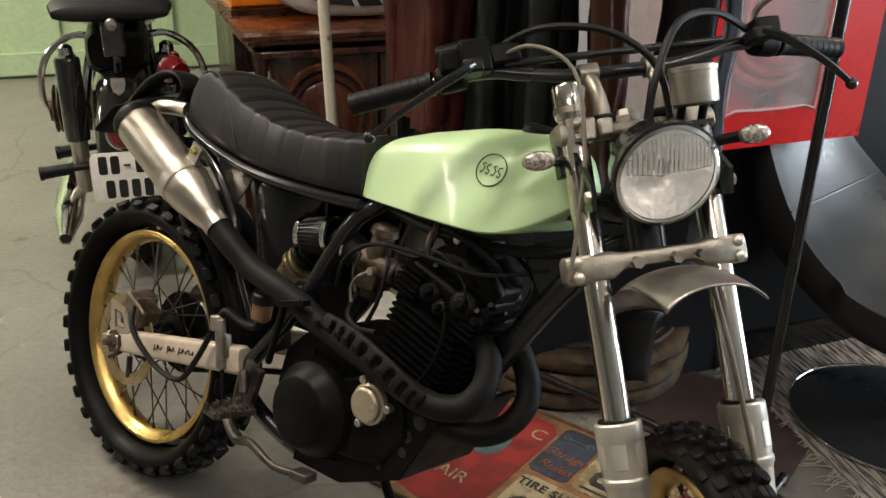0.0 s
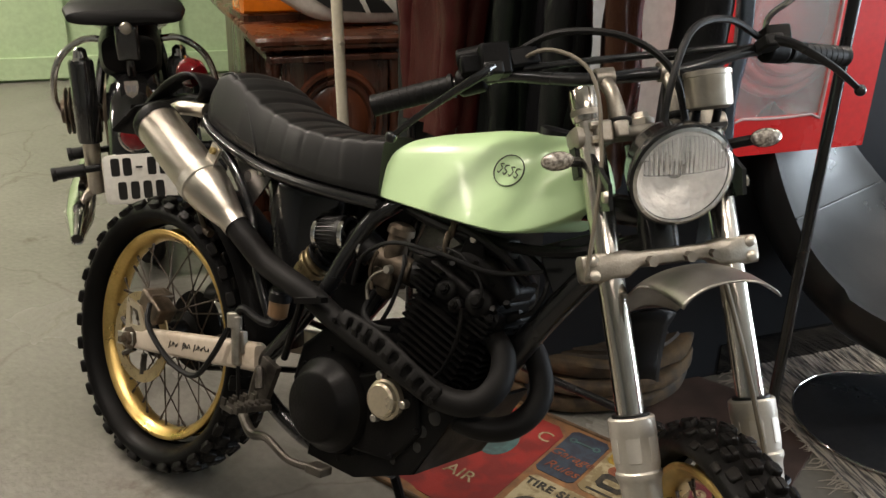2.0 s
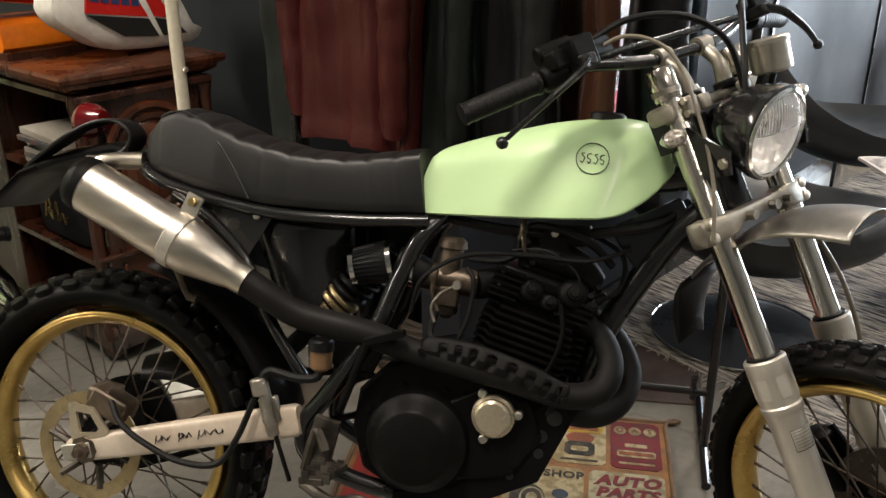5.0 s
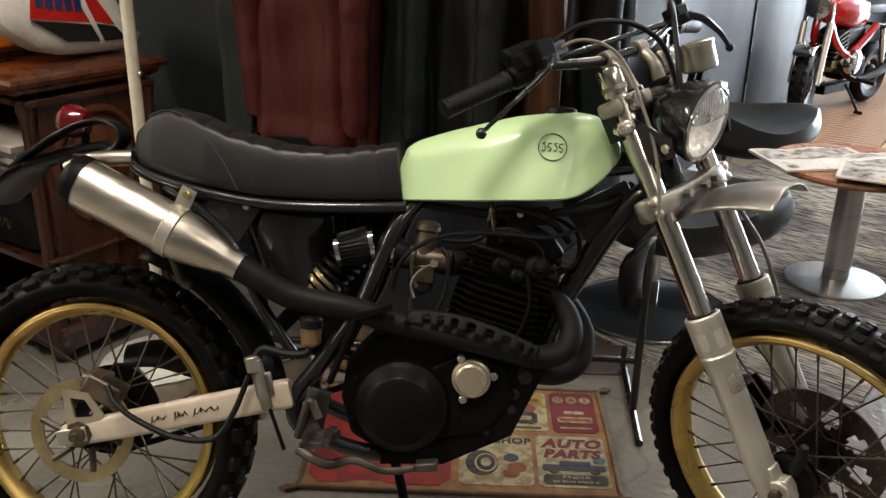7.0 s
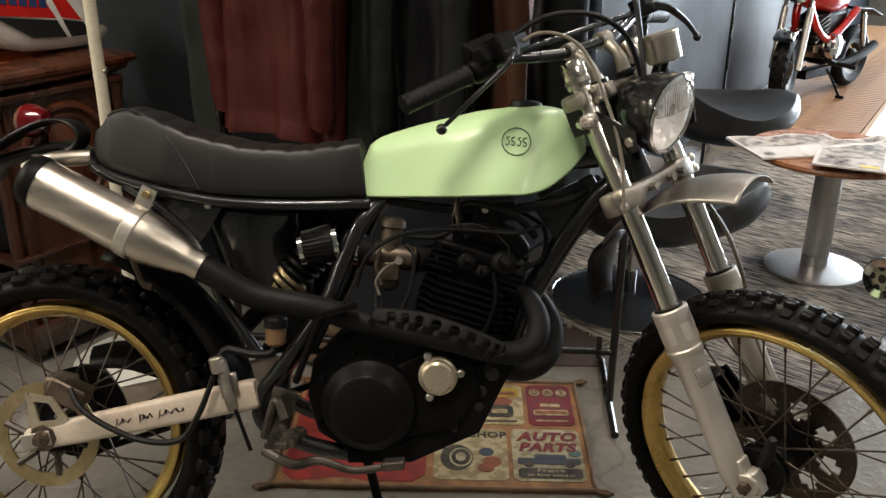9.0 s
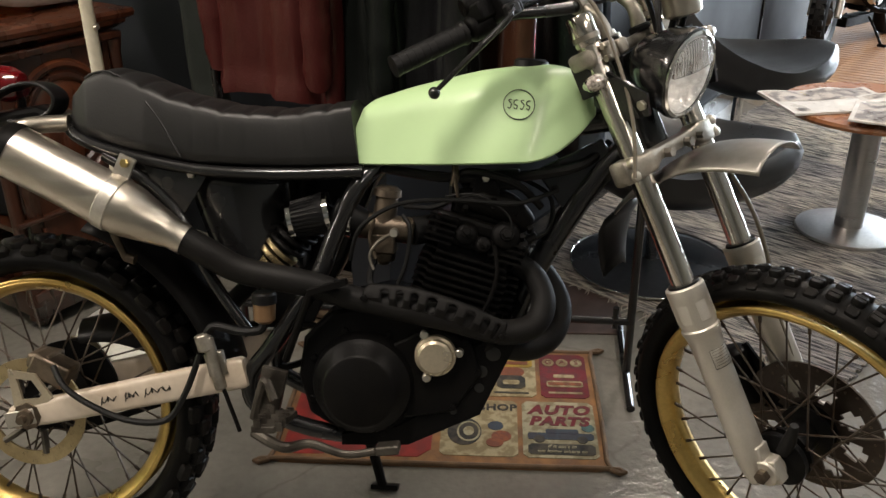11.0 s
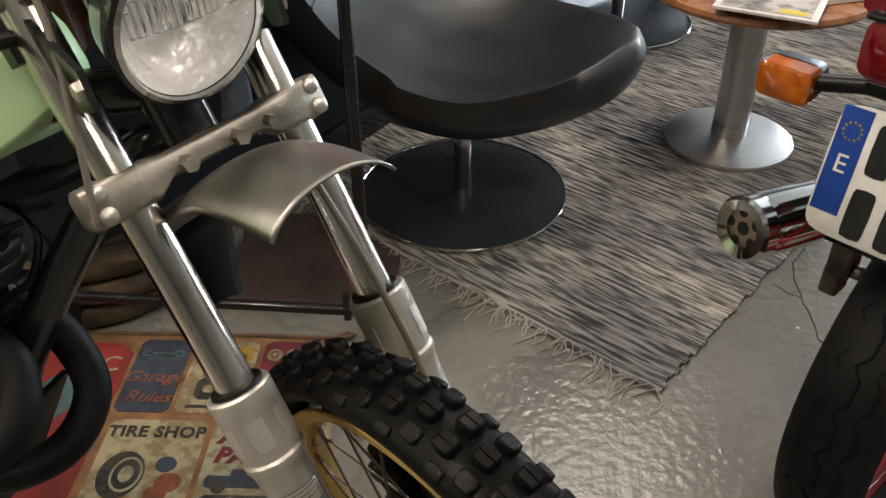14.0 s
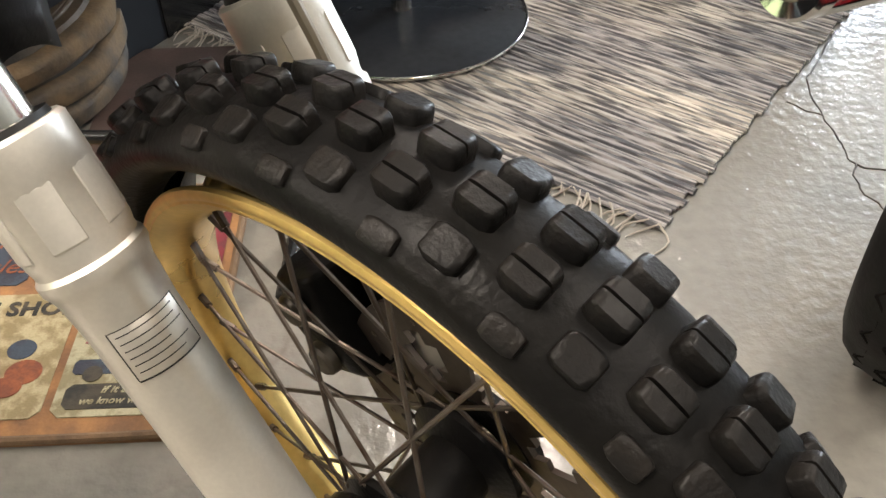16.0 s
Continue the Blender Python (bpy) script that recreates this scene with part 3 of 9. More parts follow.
def tank():
    top = [(0.608, 0.880), (0.618, 0.908), (0.64, 0.922), (0.711, 0.944), (0.828, 0.974), (0.93, 0.988), (0.985, 0.982), (1.012, 0.962), (1.03, 0.93)]
    bot = [(0.608, 0.812), (0.618, 0.810), (0.64, 0.810), (0.773, 0.816), (0.938, 0.826), (0.976, 0.845), (1.009, 0.877), (1.03, 0.903)]
    wid = [(0.608, 0.060), (0.616, 0.064), (0.66, 0.074), (0.72, 0.087), (0.80, 0.107), (0.88, 0.122), (0.93, 0.117), (0.965, 0.096), (1.0, 0.062), (1.03, 0.025)]
    rs = []
    # flat flanks that lean in, a rounded shoulder, and a crisp lower edge
    flank = [0.0, 0.02, 0.08, 0.16, 0.25, 0.35, 0.45, 0.55, 0.63, 0.7, 0.76, 0.82, 0.87, 0.91, 0.945, 0.97, 0.986, 0.995]
    for x in [0.608, 0.611, 0.618] + list(np.linspace(0.63, 1.0, 44)) + [1.01, 1.02, 1.026, 1.03]:
        k = 0.03 * min(1.0, max(0.0, (x - 0.612) / 0.05), max(0.0, (1.03 - x) / 0.05))
        t, b, w = lerp_profile(top, x, k * 0.6), lerp_profile(bot, x, k), lerp_profile(wid, x, k)
        lean = 0.20 + 0.24 * min(1, max(0, (x - 0.62) / 0.25))
        half = [(0.0, b - 0.003), (w * 0.5, b - 0.004), (w - 0.008, b - 0.0035), (w - 0.0022, b - 0.002)]
        for f in flank:
            y = w * (1 - lean * f ** 1.1)
            if f > 0.62:
                y *= (1 - ((f - 0.62) / 0.38) ** 2.6) ** (1 / 2.2)
            # shallow dent shaped in place of a narrow shadow, climbing from lower rear to upper front
            d = (x - 0.70) - 0.42 * (f - 0.25)
            if 0.2 < f:
                y -= 0.0011 * min(1, (f - 0.2) * 4) * math.exp(-(d / 0.017) ** 2) * min(1, (1.0 - f) * 8)
            half.append((y, b + (t - b) * f))
        half.append((0.0, t))
        ring = []
        for y, z in half + [(-y, z) for y, z in half[-2:0:-1]]:
            f = min(1.0, max(0.0, (z - b) / max(t - b, 1e-4)))
            ring.append(Vector((x + 0.012 * (f - 0.5) * max(0, 1 - (x - 0.608) / 0.1), y, z)))
        rs.append(ring)
    t = part("fuel_tank", rings(B(), rs), M_MINT, bike, "glossy mint green fuel tank with a round black outline badge", angle=50)
    # round outline badge on each flank, with four pen strokes in it
    for sd in (-1, 1):
        m = Matrix.Translation((0.898, sd * 0.0911, 0.917)) @ Vector((0.05, sd * 1.0, 0.36)).to_track_quat("Z", "Y").to_matrix().to_4x4()
        rg = B()
        lathe(rg, [(0.0254, -0.001), (0.0254, 0.0012), (0.0266, 0.0012), (0.0266, -0.001)], 48, m, closed=True)
        bd = part("badge_ring", rg, M_INK_HOLE, t, "thin black outline badge")
        up = (m.to_3x3().inverted() @ Vector((0.06, 0, 1.0)))
        up.z = 0
        up.normalize()
        rt = Vector((up.y, -up.x, 0))
        for k in range(4):
            st = B()
            c0 = rt * (k - 1.5) * 0.0105
            sgn = 1 if k % 2 else -1
            tube(st, [m @ (c0 + rt * (q * 0.0036) + up * (u * 0.0085) + Vector((0, 0, 0.0006))) for q, u in ((0.8, 0.9), (-0.7, 0.75), (-0.8 * sgn, 0.05), (0.7, -0.3), (0.1, -1.0), (-0.8, -0.7))], 0.0009, 5, per=3)
            part("pen_stroke", st, M_INK_HOLE, bd)
    cap = B()
    lathe(cap, [(0, 0.022), (0.024, 0.022), (0.03, 0.018), (0.031, 0.004), (0.036, 0.002), (0.036, -0.01)], 28, pose(0.915, 0, 0.973, 0, 3, 0))
    part("filler_cap", cap, M_PLASTIC, t, "black filler cap")
    return t


tank()


def seat():
    bot = [(0.095, 0.872), (0.12, 0.852), (0.2, 0.828), (0.34, 0.806), (0.48, 0.802), (0.615, 0.806)]
    top = [(0.095, 0.90), (0.105, 0.925), (0.135, 0.957), (0.17, 0.968), (0.21, 0.96), (0.3, 0.925), (0.4, 0.905), (0.5, 0.902), (0.57, 0.912), (0.615, 0.918)]
    wid = [(0.095, 0.05), (0.105, 0.072), (0.14, 0.088), (0.25, 0.1), (0.42, 0.1), (0.54, 0.088), (0.615, 0.072)]
    rs = []
    xs = [0.095, 0.1, 0.107] + list(np.linspace(0.118, 0.605, 120)) + [0.612, 0.615]
    # plain flanks with stitched seams, a firm edge, tuck and roll ribs across the crown
    flank = [(0.93, 0.0), (1.0, 0.06), (1.005, 0.2), (1.0, 0.4), (0.985, 0.6), (0.96, 0.78), (0.935, 0.9), (0.915, 0.955), (0.885, 0.99)]
    crown = [0.83, 0.74, 0.6, 0.45, 0.3, 0.15]
    for x in xs:
        t, b, w = (lerp_profile(p, x) for p in (top, bot, wid))
        drop = 0.011 * min(1, (t - b) / 0.08)
        te = t - drop
        ph = ((x - 0.17) / 0.0475) % 1
        groove = math.exp(-((ph - 0.5) * 2 / 0.24) ** 2) if 0.17 < x < 0.61 else 0.0
        seam = math.exp(-((ph - 0.5) * 2 / 0.12) ** 2) if 0.29 < x < 0.61 else 0.0
        half = [(0.0, b)]
        half += [(w * u - 0.0008 * seam * min(1, f * 3), b + (te - b) * f - 0.003 * groove * max(0, f - 0.9) * 10) for u, f in flank]
        half += [(w * u, te + drop * (1 - (u / 0.885) ** 2) - 0.0045 * groove) for u in crown] + [(0.0, t - 0.0045 * groove)]
        ring = []
        for y, z in half + [(-y, z) for y, z in half[-2:0:-1]]:
            f = min(1.0, max(0.0, (z - b) / max(t - b, 1e-4)))
            ring.append(Vector((x - 0.018 * (f - 0.5) * (x > 0.5), y, z)))
        rs.append(ring)
    s = part("seat", rings(B(), rs), M_LEATHER, bike, "black ribbed vinyl seat", angle=70)
    for sd in (-1, 1):
        bm = B()
        pts = []
        for x in np.linspace(0.13, 0.315, 13):
            t, b, w = (lerp_profile(p, x) for p in (top, bot, wid))
            f = 0.95 - 0.9 * ((x - 0.13) / 0.185) ** 3.4
            pts.append((x, sd * (w * (1.0 - 0.16 * max(0, f - 0.3)) * (0.88 if f > 0.8 else 1.0) + 0.0008), b + (t - b) * f))
        tube(bm, pts, 0.0022, 6)
        part("piping", bm, M_LEATHER, s)
    return s


seat()


def exhaust():
    d = Vector((0.29, 0.006, -0.142)).normalized()
    e = Vector((0.022, -0.138, 0.826))
    m = along(e, d)
    can = B()
    lathe(can, [(0.0445, 0.002), (0.048, 0.004), (0.0485, 0.19), (0.048, 0.196), (0.048, 0.23), (0.0455, 0.245), (0.03, 0.31), (0.027, 0.318), (0.027, 0.345)], 44, m)
    muf = part("silencer", can, M_STEEL, bike, "brushed steel silencer can")
    cap = B()
    lathe(cap, [(0.0, 0.016), (0.024, 0.016), (0.026, -0.012), (0.04, -0.014), (0.047, -0.006), (0.0495, 0.004), (0.0495, 0.018)], 40, m)
    part("end_cap", cap, M_SATIN, muf, "dark end cap")
    band = B()
    lathe(band, [(0.0485, 0.19), (0.051, 0.192), (0.051, 0.213), (0.0485, 0.215)], 44, m)
    box(band, e + d * 0.203 + Vector((0.022, -0.0, 0.057)), (0.03, 0.006, 0.05), pose(0, 0, 0, 0, 24, 0))
    part("band", band, M_ALU, muf, "silencer clamp band")
    b2 = B()
    hexbolt(b2, e + d * 0.203 + Vector((0.028, -0.004, 0.069)), (0, -1, 0), 0.008, 0.008)
    part("bolt", b2, M_BRASS, muf)
    stub = B()
    rod(stub, e + d * 0.2 + Vector((0, 0.0, -0.05)), e + d * 0.2 + Vector((0.012, 0.02, -0.1)), 0.007)
    rod(stub, e + d * 0.2 + Vector((0.012, 0.02, -0.1)), e + d * 0.2 + Vector((0.03, 0.02, -0.105)), 0.009)
    part("lower_mount", stub, M_ALU_DIRTY, muf)
    pipe = B()
    tube(pipe, [e + d * 0.335, (0.37, -0.128, 0.653), (0.43, -0.12, 0.622), (0.55, -0.122, 0.603), (0.637, -0.125, 0.58), (0.787, -0.132, 0.556), (0.88, -0.118, 0.532), (0.935, -0.095, 0.54),
                (0.952, -0.07, 0.575), (0.935, -0.045, 0.615), (0.9, -0.04, 0.64)], [0.025, 0.025, 0.024, 0.023, 0.022, 0.022, 0.022, 0.022, 0.022, 0.021, 0.02], 16)
    part("exhaust_pipe", pipe, M_HEATWRAP, bike, "matt black exhaust header pipe")
    p2 = B()
    tube(p2, [(0.9, 0.035, 0.64), (0.95, 0.035, 0.61), (0.985, 0.02, 0.55), (0.97, -0.02, 0.5), (0.92, -0.06, 0.485), (0.85, -0.09, 0.505)], 0.021, 14)
    part("exhaust_pipe", p2, M_HEATWRAP, bike)
    # heat shield: a bent strip with a row of oval slots
    path = smooth_path([(0.645, -0.146, 0.590), (0.695, -0.154, 0.591), (0.745, -0.159, 0.586), (0.81, -0.159, 0.567), (0.862, -0.152, 0.544), (0.885, -0.144, 0.532)], 12)
    n = len(path)
    sh = B()
    grid = []
    for i, p in enumerate(path):
        d = (path[min(i + 1, n - 1)] - path[max(i - 1, 0)]).normalized()
        up = Vector((-d.z, 0, d.x)).normalized()
        w = 0.022 * min(1.0, 0.55 + 0.12 * min(i, n - 1 - i))
        slot = 0.55 if i % 6 in (2, 5) else 0.68
        grid.append([sh.verts.new(p + up * w * k + Vector((0, 0.012 * k * k, 0))) for k in (-1, -0.85, -slot, 0, slot, 0.85, 1)])
    for i in range(n - 1):
        for k in range(6):
            if k in (2, 3) and i % 6 in (2, 3, 4) and 5 < i < n - 6:
                continue
            sh.faces.new((grid[i][k], grid[i + 1][k], grid[i + 1][k + 1], grid[i][k + 1]))
    shield = part("heat_shield", sh, M_HEATWRAP, bike, "slotted black heat shield")
    shield.modifiers.new("thick", "SOLIDIFY").thickness = 0.003
    for p in (path[1], path[-2]):
        bolt = B()
        hexbolt(bolt, p + Vector((0, -0.003, 0)), (0, -1, 0), 0.006, 0.004)
        part("shield_bolt", bolt, M_SATIN, bike)


exhaust()


def engine():
    case = B()
    plate(case, [(0.52, 0.43), (0.53, 0.50), (0.58, 0.55), (0.66, 0.57), (0.76, 0.555), (0.85, 0.515), (0.87, 0.45), (0.83, 0.385), (0.74, 0.335), (0.6, 0.325), (0.54, 0.36)], -0.1, 0.1)
    eng = part("crankcase", case, M_SATIN, bike, "satin black single-cylinder engine", bevel=0.008, angle=50)
    c = B()
    lathe(c, [(0, 0.062), (0.06, 0.06), (0.066, 0.056), (0.075, 0.035), (0.086, 0.028), (0.092, 0.012), (0.094, 0)], 44, along((0.64, -0.098, 0.424), (0, -1, 0)))
    part("clutch_cover", c, M_SATIN, eng, "round black clutch cover")
    c = B()
    plate(c, [(0.7, 0.36), (0.69, 0.5), (0.76, 0.535), (0.83, 0.51), (0.85, 0.45), (0.80, 0.38)], -0.112, -0.095)
    part("side_cover", c, M_SATIN, eng, bevel=0.006)
    c = B()
    lathe(c, [(0, 0.024), (0.026, 0.0235), (0.0305, 0.02), (0.0315, 0.012), (0.036, 0.010), (0.037, 0)], 40, along((0.768, -0.112, 0.484), (0, -1, 0)))
    part("oil_filter_cover", c, M_BADGE, eng, "champagne coloured round oil filter cover")
    for k, a in enumerate((118, 10, 250)):
        c = B()
        p = Vector((0.768 + 0.042 * math.cos(radians(a)), -0.112, 0.484 + 0.042 * math.sin(radians(a))))
        lathe(c, [(0, 0.014), (0.005, 0.014), (0.0075, 0.012), (0.008, 0)], 16, along(p, (0, -1, 0)))
        part("cover_bolt", c, M_ALU, eng)
    # finned barrel, canted forward
    ax = Vector((0.26, 0, 0.966))
    base = Vector((0.795, 0, 0.54))
    rot = pose(0, 0, 0, 0, 15, 0)

    def at(dx, dy, dz):
        return base + ax * dz + rot.to_3x3() @ Vector((dx, dy, 0))

    core = B()
    box(core, at(0, 0, 0.06), (0.13, 0.12, 0.14), rot)
    part("barrel", core, M_SATIN, eng)
    for i in range(9):
        b = B()
        w = (0.15, 0.165, 0.18, 0.185, 0.185, 0.185, 0.185, 0.18, 0.17)[i]
        box(b, (0, 0, 0), (w, 0.165, 0.0045))
        bmesh.ops.bevel(b, geom=[e for e in b.edges if abs(e.verts[0].co.z - e.verts[1].co.z) > 0.001], offset=0.022, segments=3, affect="EDGES")
        part("fin", b, M_SATIN, eng, smooth=False).matrix_basis = Matrix.Translation(at(0, 0, 0.006 + i * 0.0132)) @ rot
    # head: stepped casting with its own short fins
    h = B()
    box(h, at(0.0, 0, 0.140), (0.165, 0.15, 0.03), rot)
    box(h, at(-0.008, 0, 0.165), (0.15, 0.135, 0.03), rot)
    box(h, at(0.004, 0, 0.19), (0.13, 0.11, 0.03), rot)
    head = part("cylinder_head", h, M_SATIN, eng, bevel=0.009)
    for i in range(5):
        b = B()
        box(b, at(-0.066, -0.02, 0.128 + i * 0.011), (0.05, 0.125, 0.004), rot)
        part("head_fin", b, M_SATIN, head, smooth=False)
    for i in range(4):
        b = B()
        box(b, at(0.066, -0.03, 0.126 + i * 0.011), (0.04, 0.10, 0.004), rot)
        part("head_fin", b, M_SATIN, head, smooth=False)
    # rocker covers, inspection caps and the cam chain side
    for dx, dy, dz, r, hh in ((0.045, -0.058, 0.165, 0.026, 0.030), (-0.022, -0.064, 0.150, 0.020, 0.022), (0.012, -0.066, 0.138, 0.015, 0.028), (0.075, -0.05, 0.150, 0.017, 0.026), (-0.04, 0.06, 0.17, 0.022, 0.022), (0.045, 0.06, 0.17, 0.022, 0.022)):
        b = B()
        lathe(b, [(0, hh), (r * 0.45, hh), (r * 0.5, hh * 0.8), (r * 0.8, hh * 0.72), (r, hh * 0.5), (r * 1.04, 0.0), (r, -0.012)], 18, along(at(dx, dy, dz), (0.15, -1 if dy < 0 else 1, 0.35)))
        cap = part("valve_cap", b, M_SATIN, head)
        if dy < 0:
            n = B()
            hexbolt(n, at(dx, dy, dz) + Vector((0.15, -1, 0.35)).normalized() * (hh - 0.001), (0.15, -1, 0.35), r * 0.36, 0.006)
            part("cap_nut", n, M_SATIN, cap)
    rc = B()
    tube(rc, [at(-0.055, -0.03, 0.195), at(-0.02, -0.045, 0.212), at(0.035, -0.045, 0.212), at(0.072, -0.03, 0.192)], [0.02, 0.026, 0.028, 0.022], 12)
    part("rocker_cover", rc, M_SATIN, head)
    rc = B()
    tube(rc, [at(-0.05, 0.035, 0.195), at(0.0, 0.045, 0.212), at(0.06, 0.035, 0.195)], [0.02, 0.026, 0.022], 12)
    part("rocker_cover", rc, M_SATIN, head)
    for dx, dy, dz in ((-0.068, -0.062, 0.155), (0.073, -0.062, 0.17), (-0.035, -0.06, 0.19), (0.01, -0.062, 0.205), (0.05, -0.058, 0.205), (0.082, -0.045, 0.185), (-0.05, -0.066, 0.135), (0.03, -0.07, 0.125)):
        hb = B()
        hexbolt(hb, at(dx, dy, dz), (0.1, -0.8, 0.6), 0.0065, 0.012)
        part("head_bolt", hb, M_SATIN, head)
    # plug lead, oil pipe, breather, decompressor wire
    for nm, pts, r, mt in (("plug_lead", [at(0.085, -0.02, 0.165), at(0.115, -0.02, 0.195), at(0.10, 0, 0.25), at(0.02, 0.0, 0.27)], 0.0045, M_RUBBER_SOFT),
                           ("oil_pipe", [at(0.03, -0.086, 0.15), at(0.05, -0.092, 0.10), at(0.045, -0.09, 0.03), at(0.01, -0.1, -0.03)], 0.004, M_SATIN),
                           ("breather_hose", [at(-0.03, -0.03, 0.215), at(-0.06, -0.05, 0.245), at(-0.03, -0.07, 0.262), at(0.04, -0.06, 0.258), at(0.09, -0.03, 0.23)], 0.007, M_RUBBER_SOFT),
                           ("lift_wire", [at(-0.075, -0.07, 0.205), at(-0.02, -0.085, 0.225), at(0.04, -0.085, 0.205), at(0.055, -0.085, 0.17)], 0.0022, M_RUBBER_SOFT),
                           ("wiring_loom", [Vector((0.63, -0.03, 0.805)), Vector((0.75, -0.05, 0.79)), Vector((0.87, -0.05, 0.79)), Vector((1.0, -0.03, 0.81)), Vector((1.06, 0.02, 0.85))], 0.009, M_RUBBER_SOFT)):
        b = B()
        tube(b, pts, r, 8)
        part(nm, b, mt, eng)
    cp = B()
    rod(cp, at(0.078, -0.02, 0.155), at(0.098, -0.02, 0.178), 0.01, 0.007, seg=12)
    part("plug_cap", cp, M_RUBBER_SOFT, eng)
    coil = B()
    box(coil, (0.86, -0.035, 0.785), (0.09, 0.04, 0.035), pose(0, 0, 0, 0, -4, 0))
    part("ignition_coil", coil, M_PLASTIC, eng, bevel=0.006)
    mt = B()
    plate(mt, [(0.815, 0.745), (0.83, 0.80), (0.86, 0.80), (0.875, 0.748), (0.845, 0.728)], -0.066, -0.06)
    part("head_steady", mt, M_SATIN, eng, smooth=False, bevel=0.002)
    for x, z in ((0.83, 0.752), (0.86, 0.752), (0.845, 0.79)):
        b = B()
        hexbolt(b, (x, -0.066, z), (0, -1, 0), 0.007, 0.007)
        part("steady_bolt", b, M_STEEL if z > 0.78 else M_SATIN, eng)
    tp = B()
    tube(tp, [(0.79, -0.055, 0.815), (0.792, -0.06, 0.79), (0.786, -0.06, 0.775)], [0.006, 0.0075, 0.005], 10)
    tapm = part("fuel_tap", tp, M_ALU_DIRTY, bike, "small alloy fuel tap")
    lv = B()
    tube(lv, [(0.792, -0.07, 0.79), (0.796, -0.078, 0.77), (0.799, -0.078, 0.752)], [0.004, 0.005, 0.003], 8, flat=0.5)
    part("tap_lever", lv, M_ALU_DIRTY, tapm)
    fh = B()
    tube(fh, [(0.786, -0.06, 0.775), (0.782, -0.06, 0.75), (0.75, -0.055, 0.735), (0.70, -0.05, 0.735)], 0.005, 8)
    part("fuel_hose", fh, M_RUBBER_SOFT, tapm)
    # webs cast on the side covers, and their screws round the edge
    for a in range(0, 360, 45):
        q = radians(a + 20)
        b = B()
        hexbolt(b, (0.64 + 0.1 * math.cos(q), -0.1, 0.424 + 0.1 * math.sin(q)), (0, -1, 0), 0.006, 0.006)
        part("cover_screw", b, M_SATIN, eng)
    for x, z in ((0.70, 0.37), (0.80, 0.39), (0.842, 0.455), (0.82, 0.51), (0.75, 0.532)):
        b = B()
        hexbolt(b, (x, -0.111, z), (0, -1, 0), 0.006, 0.006)
        part("cover_screw", b, M_SATIN, eng)
    # skid plate with holes under the engine
    sk = B()
    plate(sk, [(0.915, 0.525), (0.90, 0.53), (0.835, 0.50), (0.79, 0.40), (0.70, 0.345), (0.60, 0.325), (0.60, 0.305), (0.72, 0.312), (0.845, 0.375)], -0.105, -0.098)
    plate(sk, [(0.915, 0.525), (0.905, 0.525), (0.838, 0.38), (0.72, 0.318), (0.60, 0.312), (0.60, 0.305), (0.72, 0.31), (0.847, 0.374)], -0.1, 0.1)
    part("bash_plate", sk, M_SATIN, bike, "black bash plate under the engine", smooth=False)
    # black discs on the solid plate paint its holes dark
    for x, z, r in ((0.868, 0.488, 0.012), (0.848, 0.455, 0.01), (0.845, 0.425, 0.008), (0.80, 0.38, 0.006)):
        ho = B()
        lathe(ho, [(r * 0.0, 0), (r, 0), (r * 1.15, -0.001)], 16, along((x, -0.1056, z), (0, -1, 0)))
        part("plate_hole", ho, M_INK_HOLE, bike)


engine()


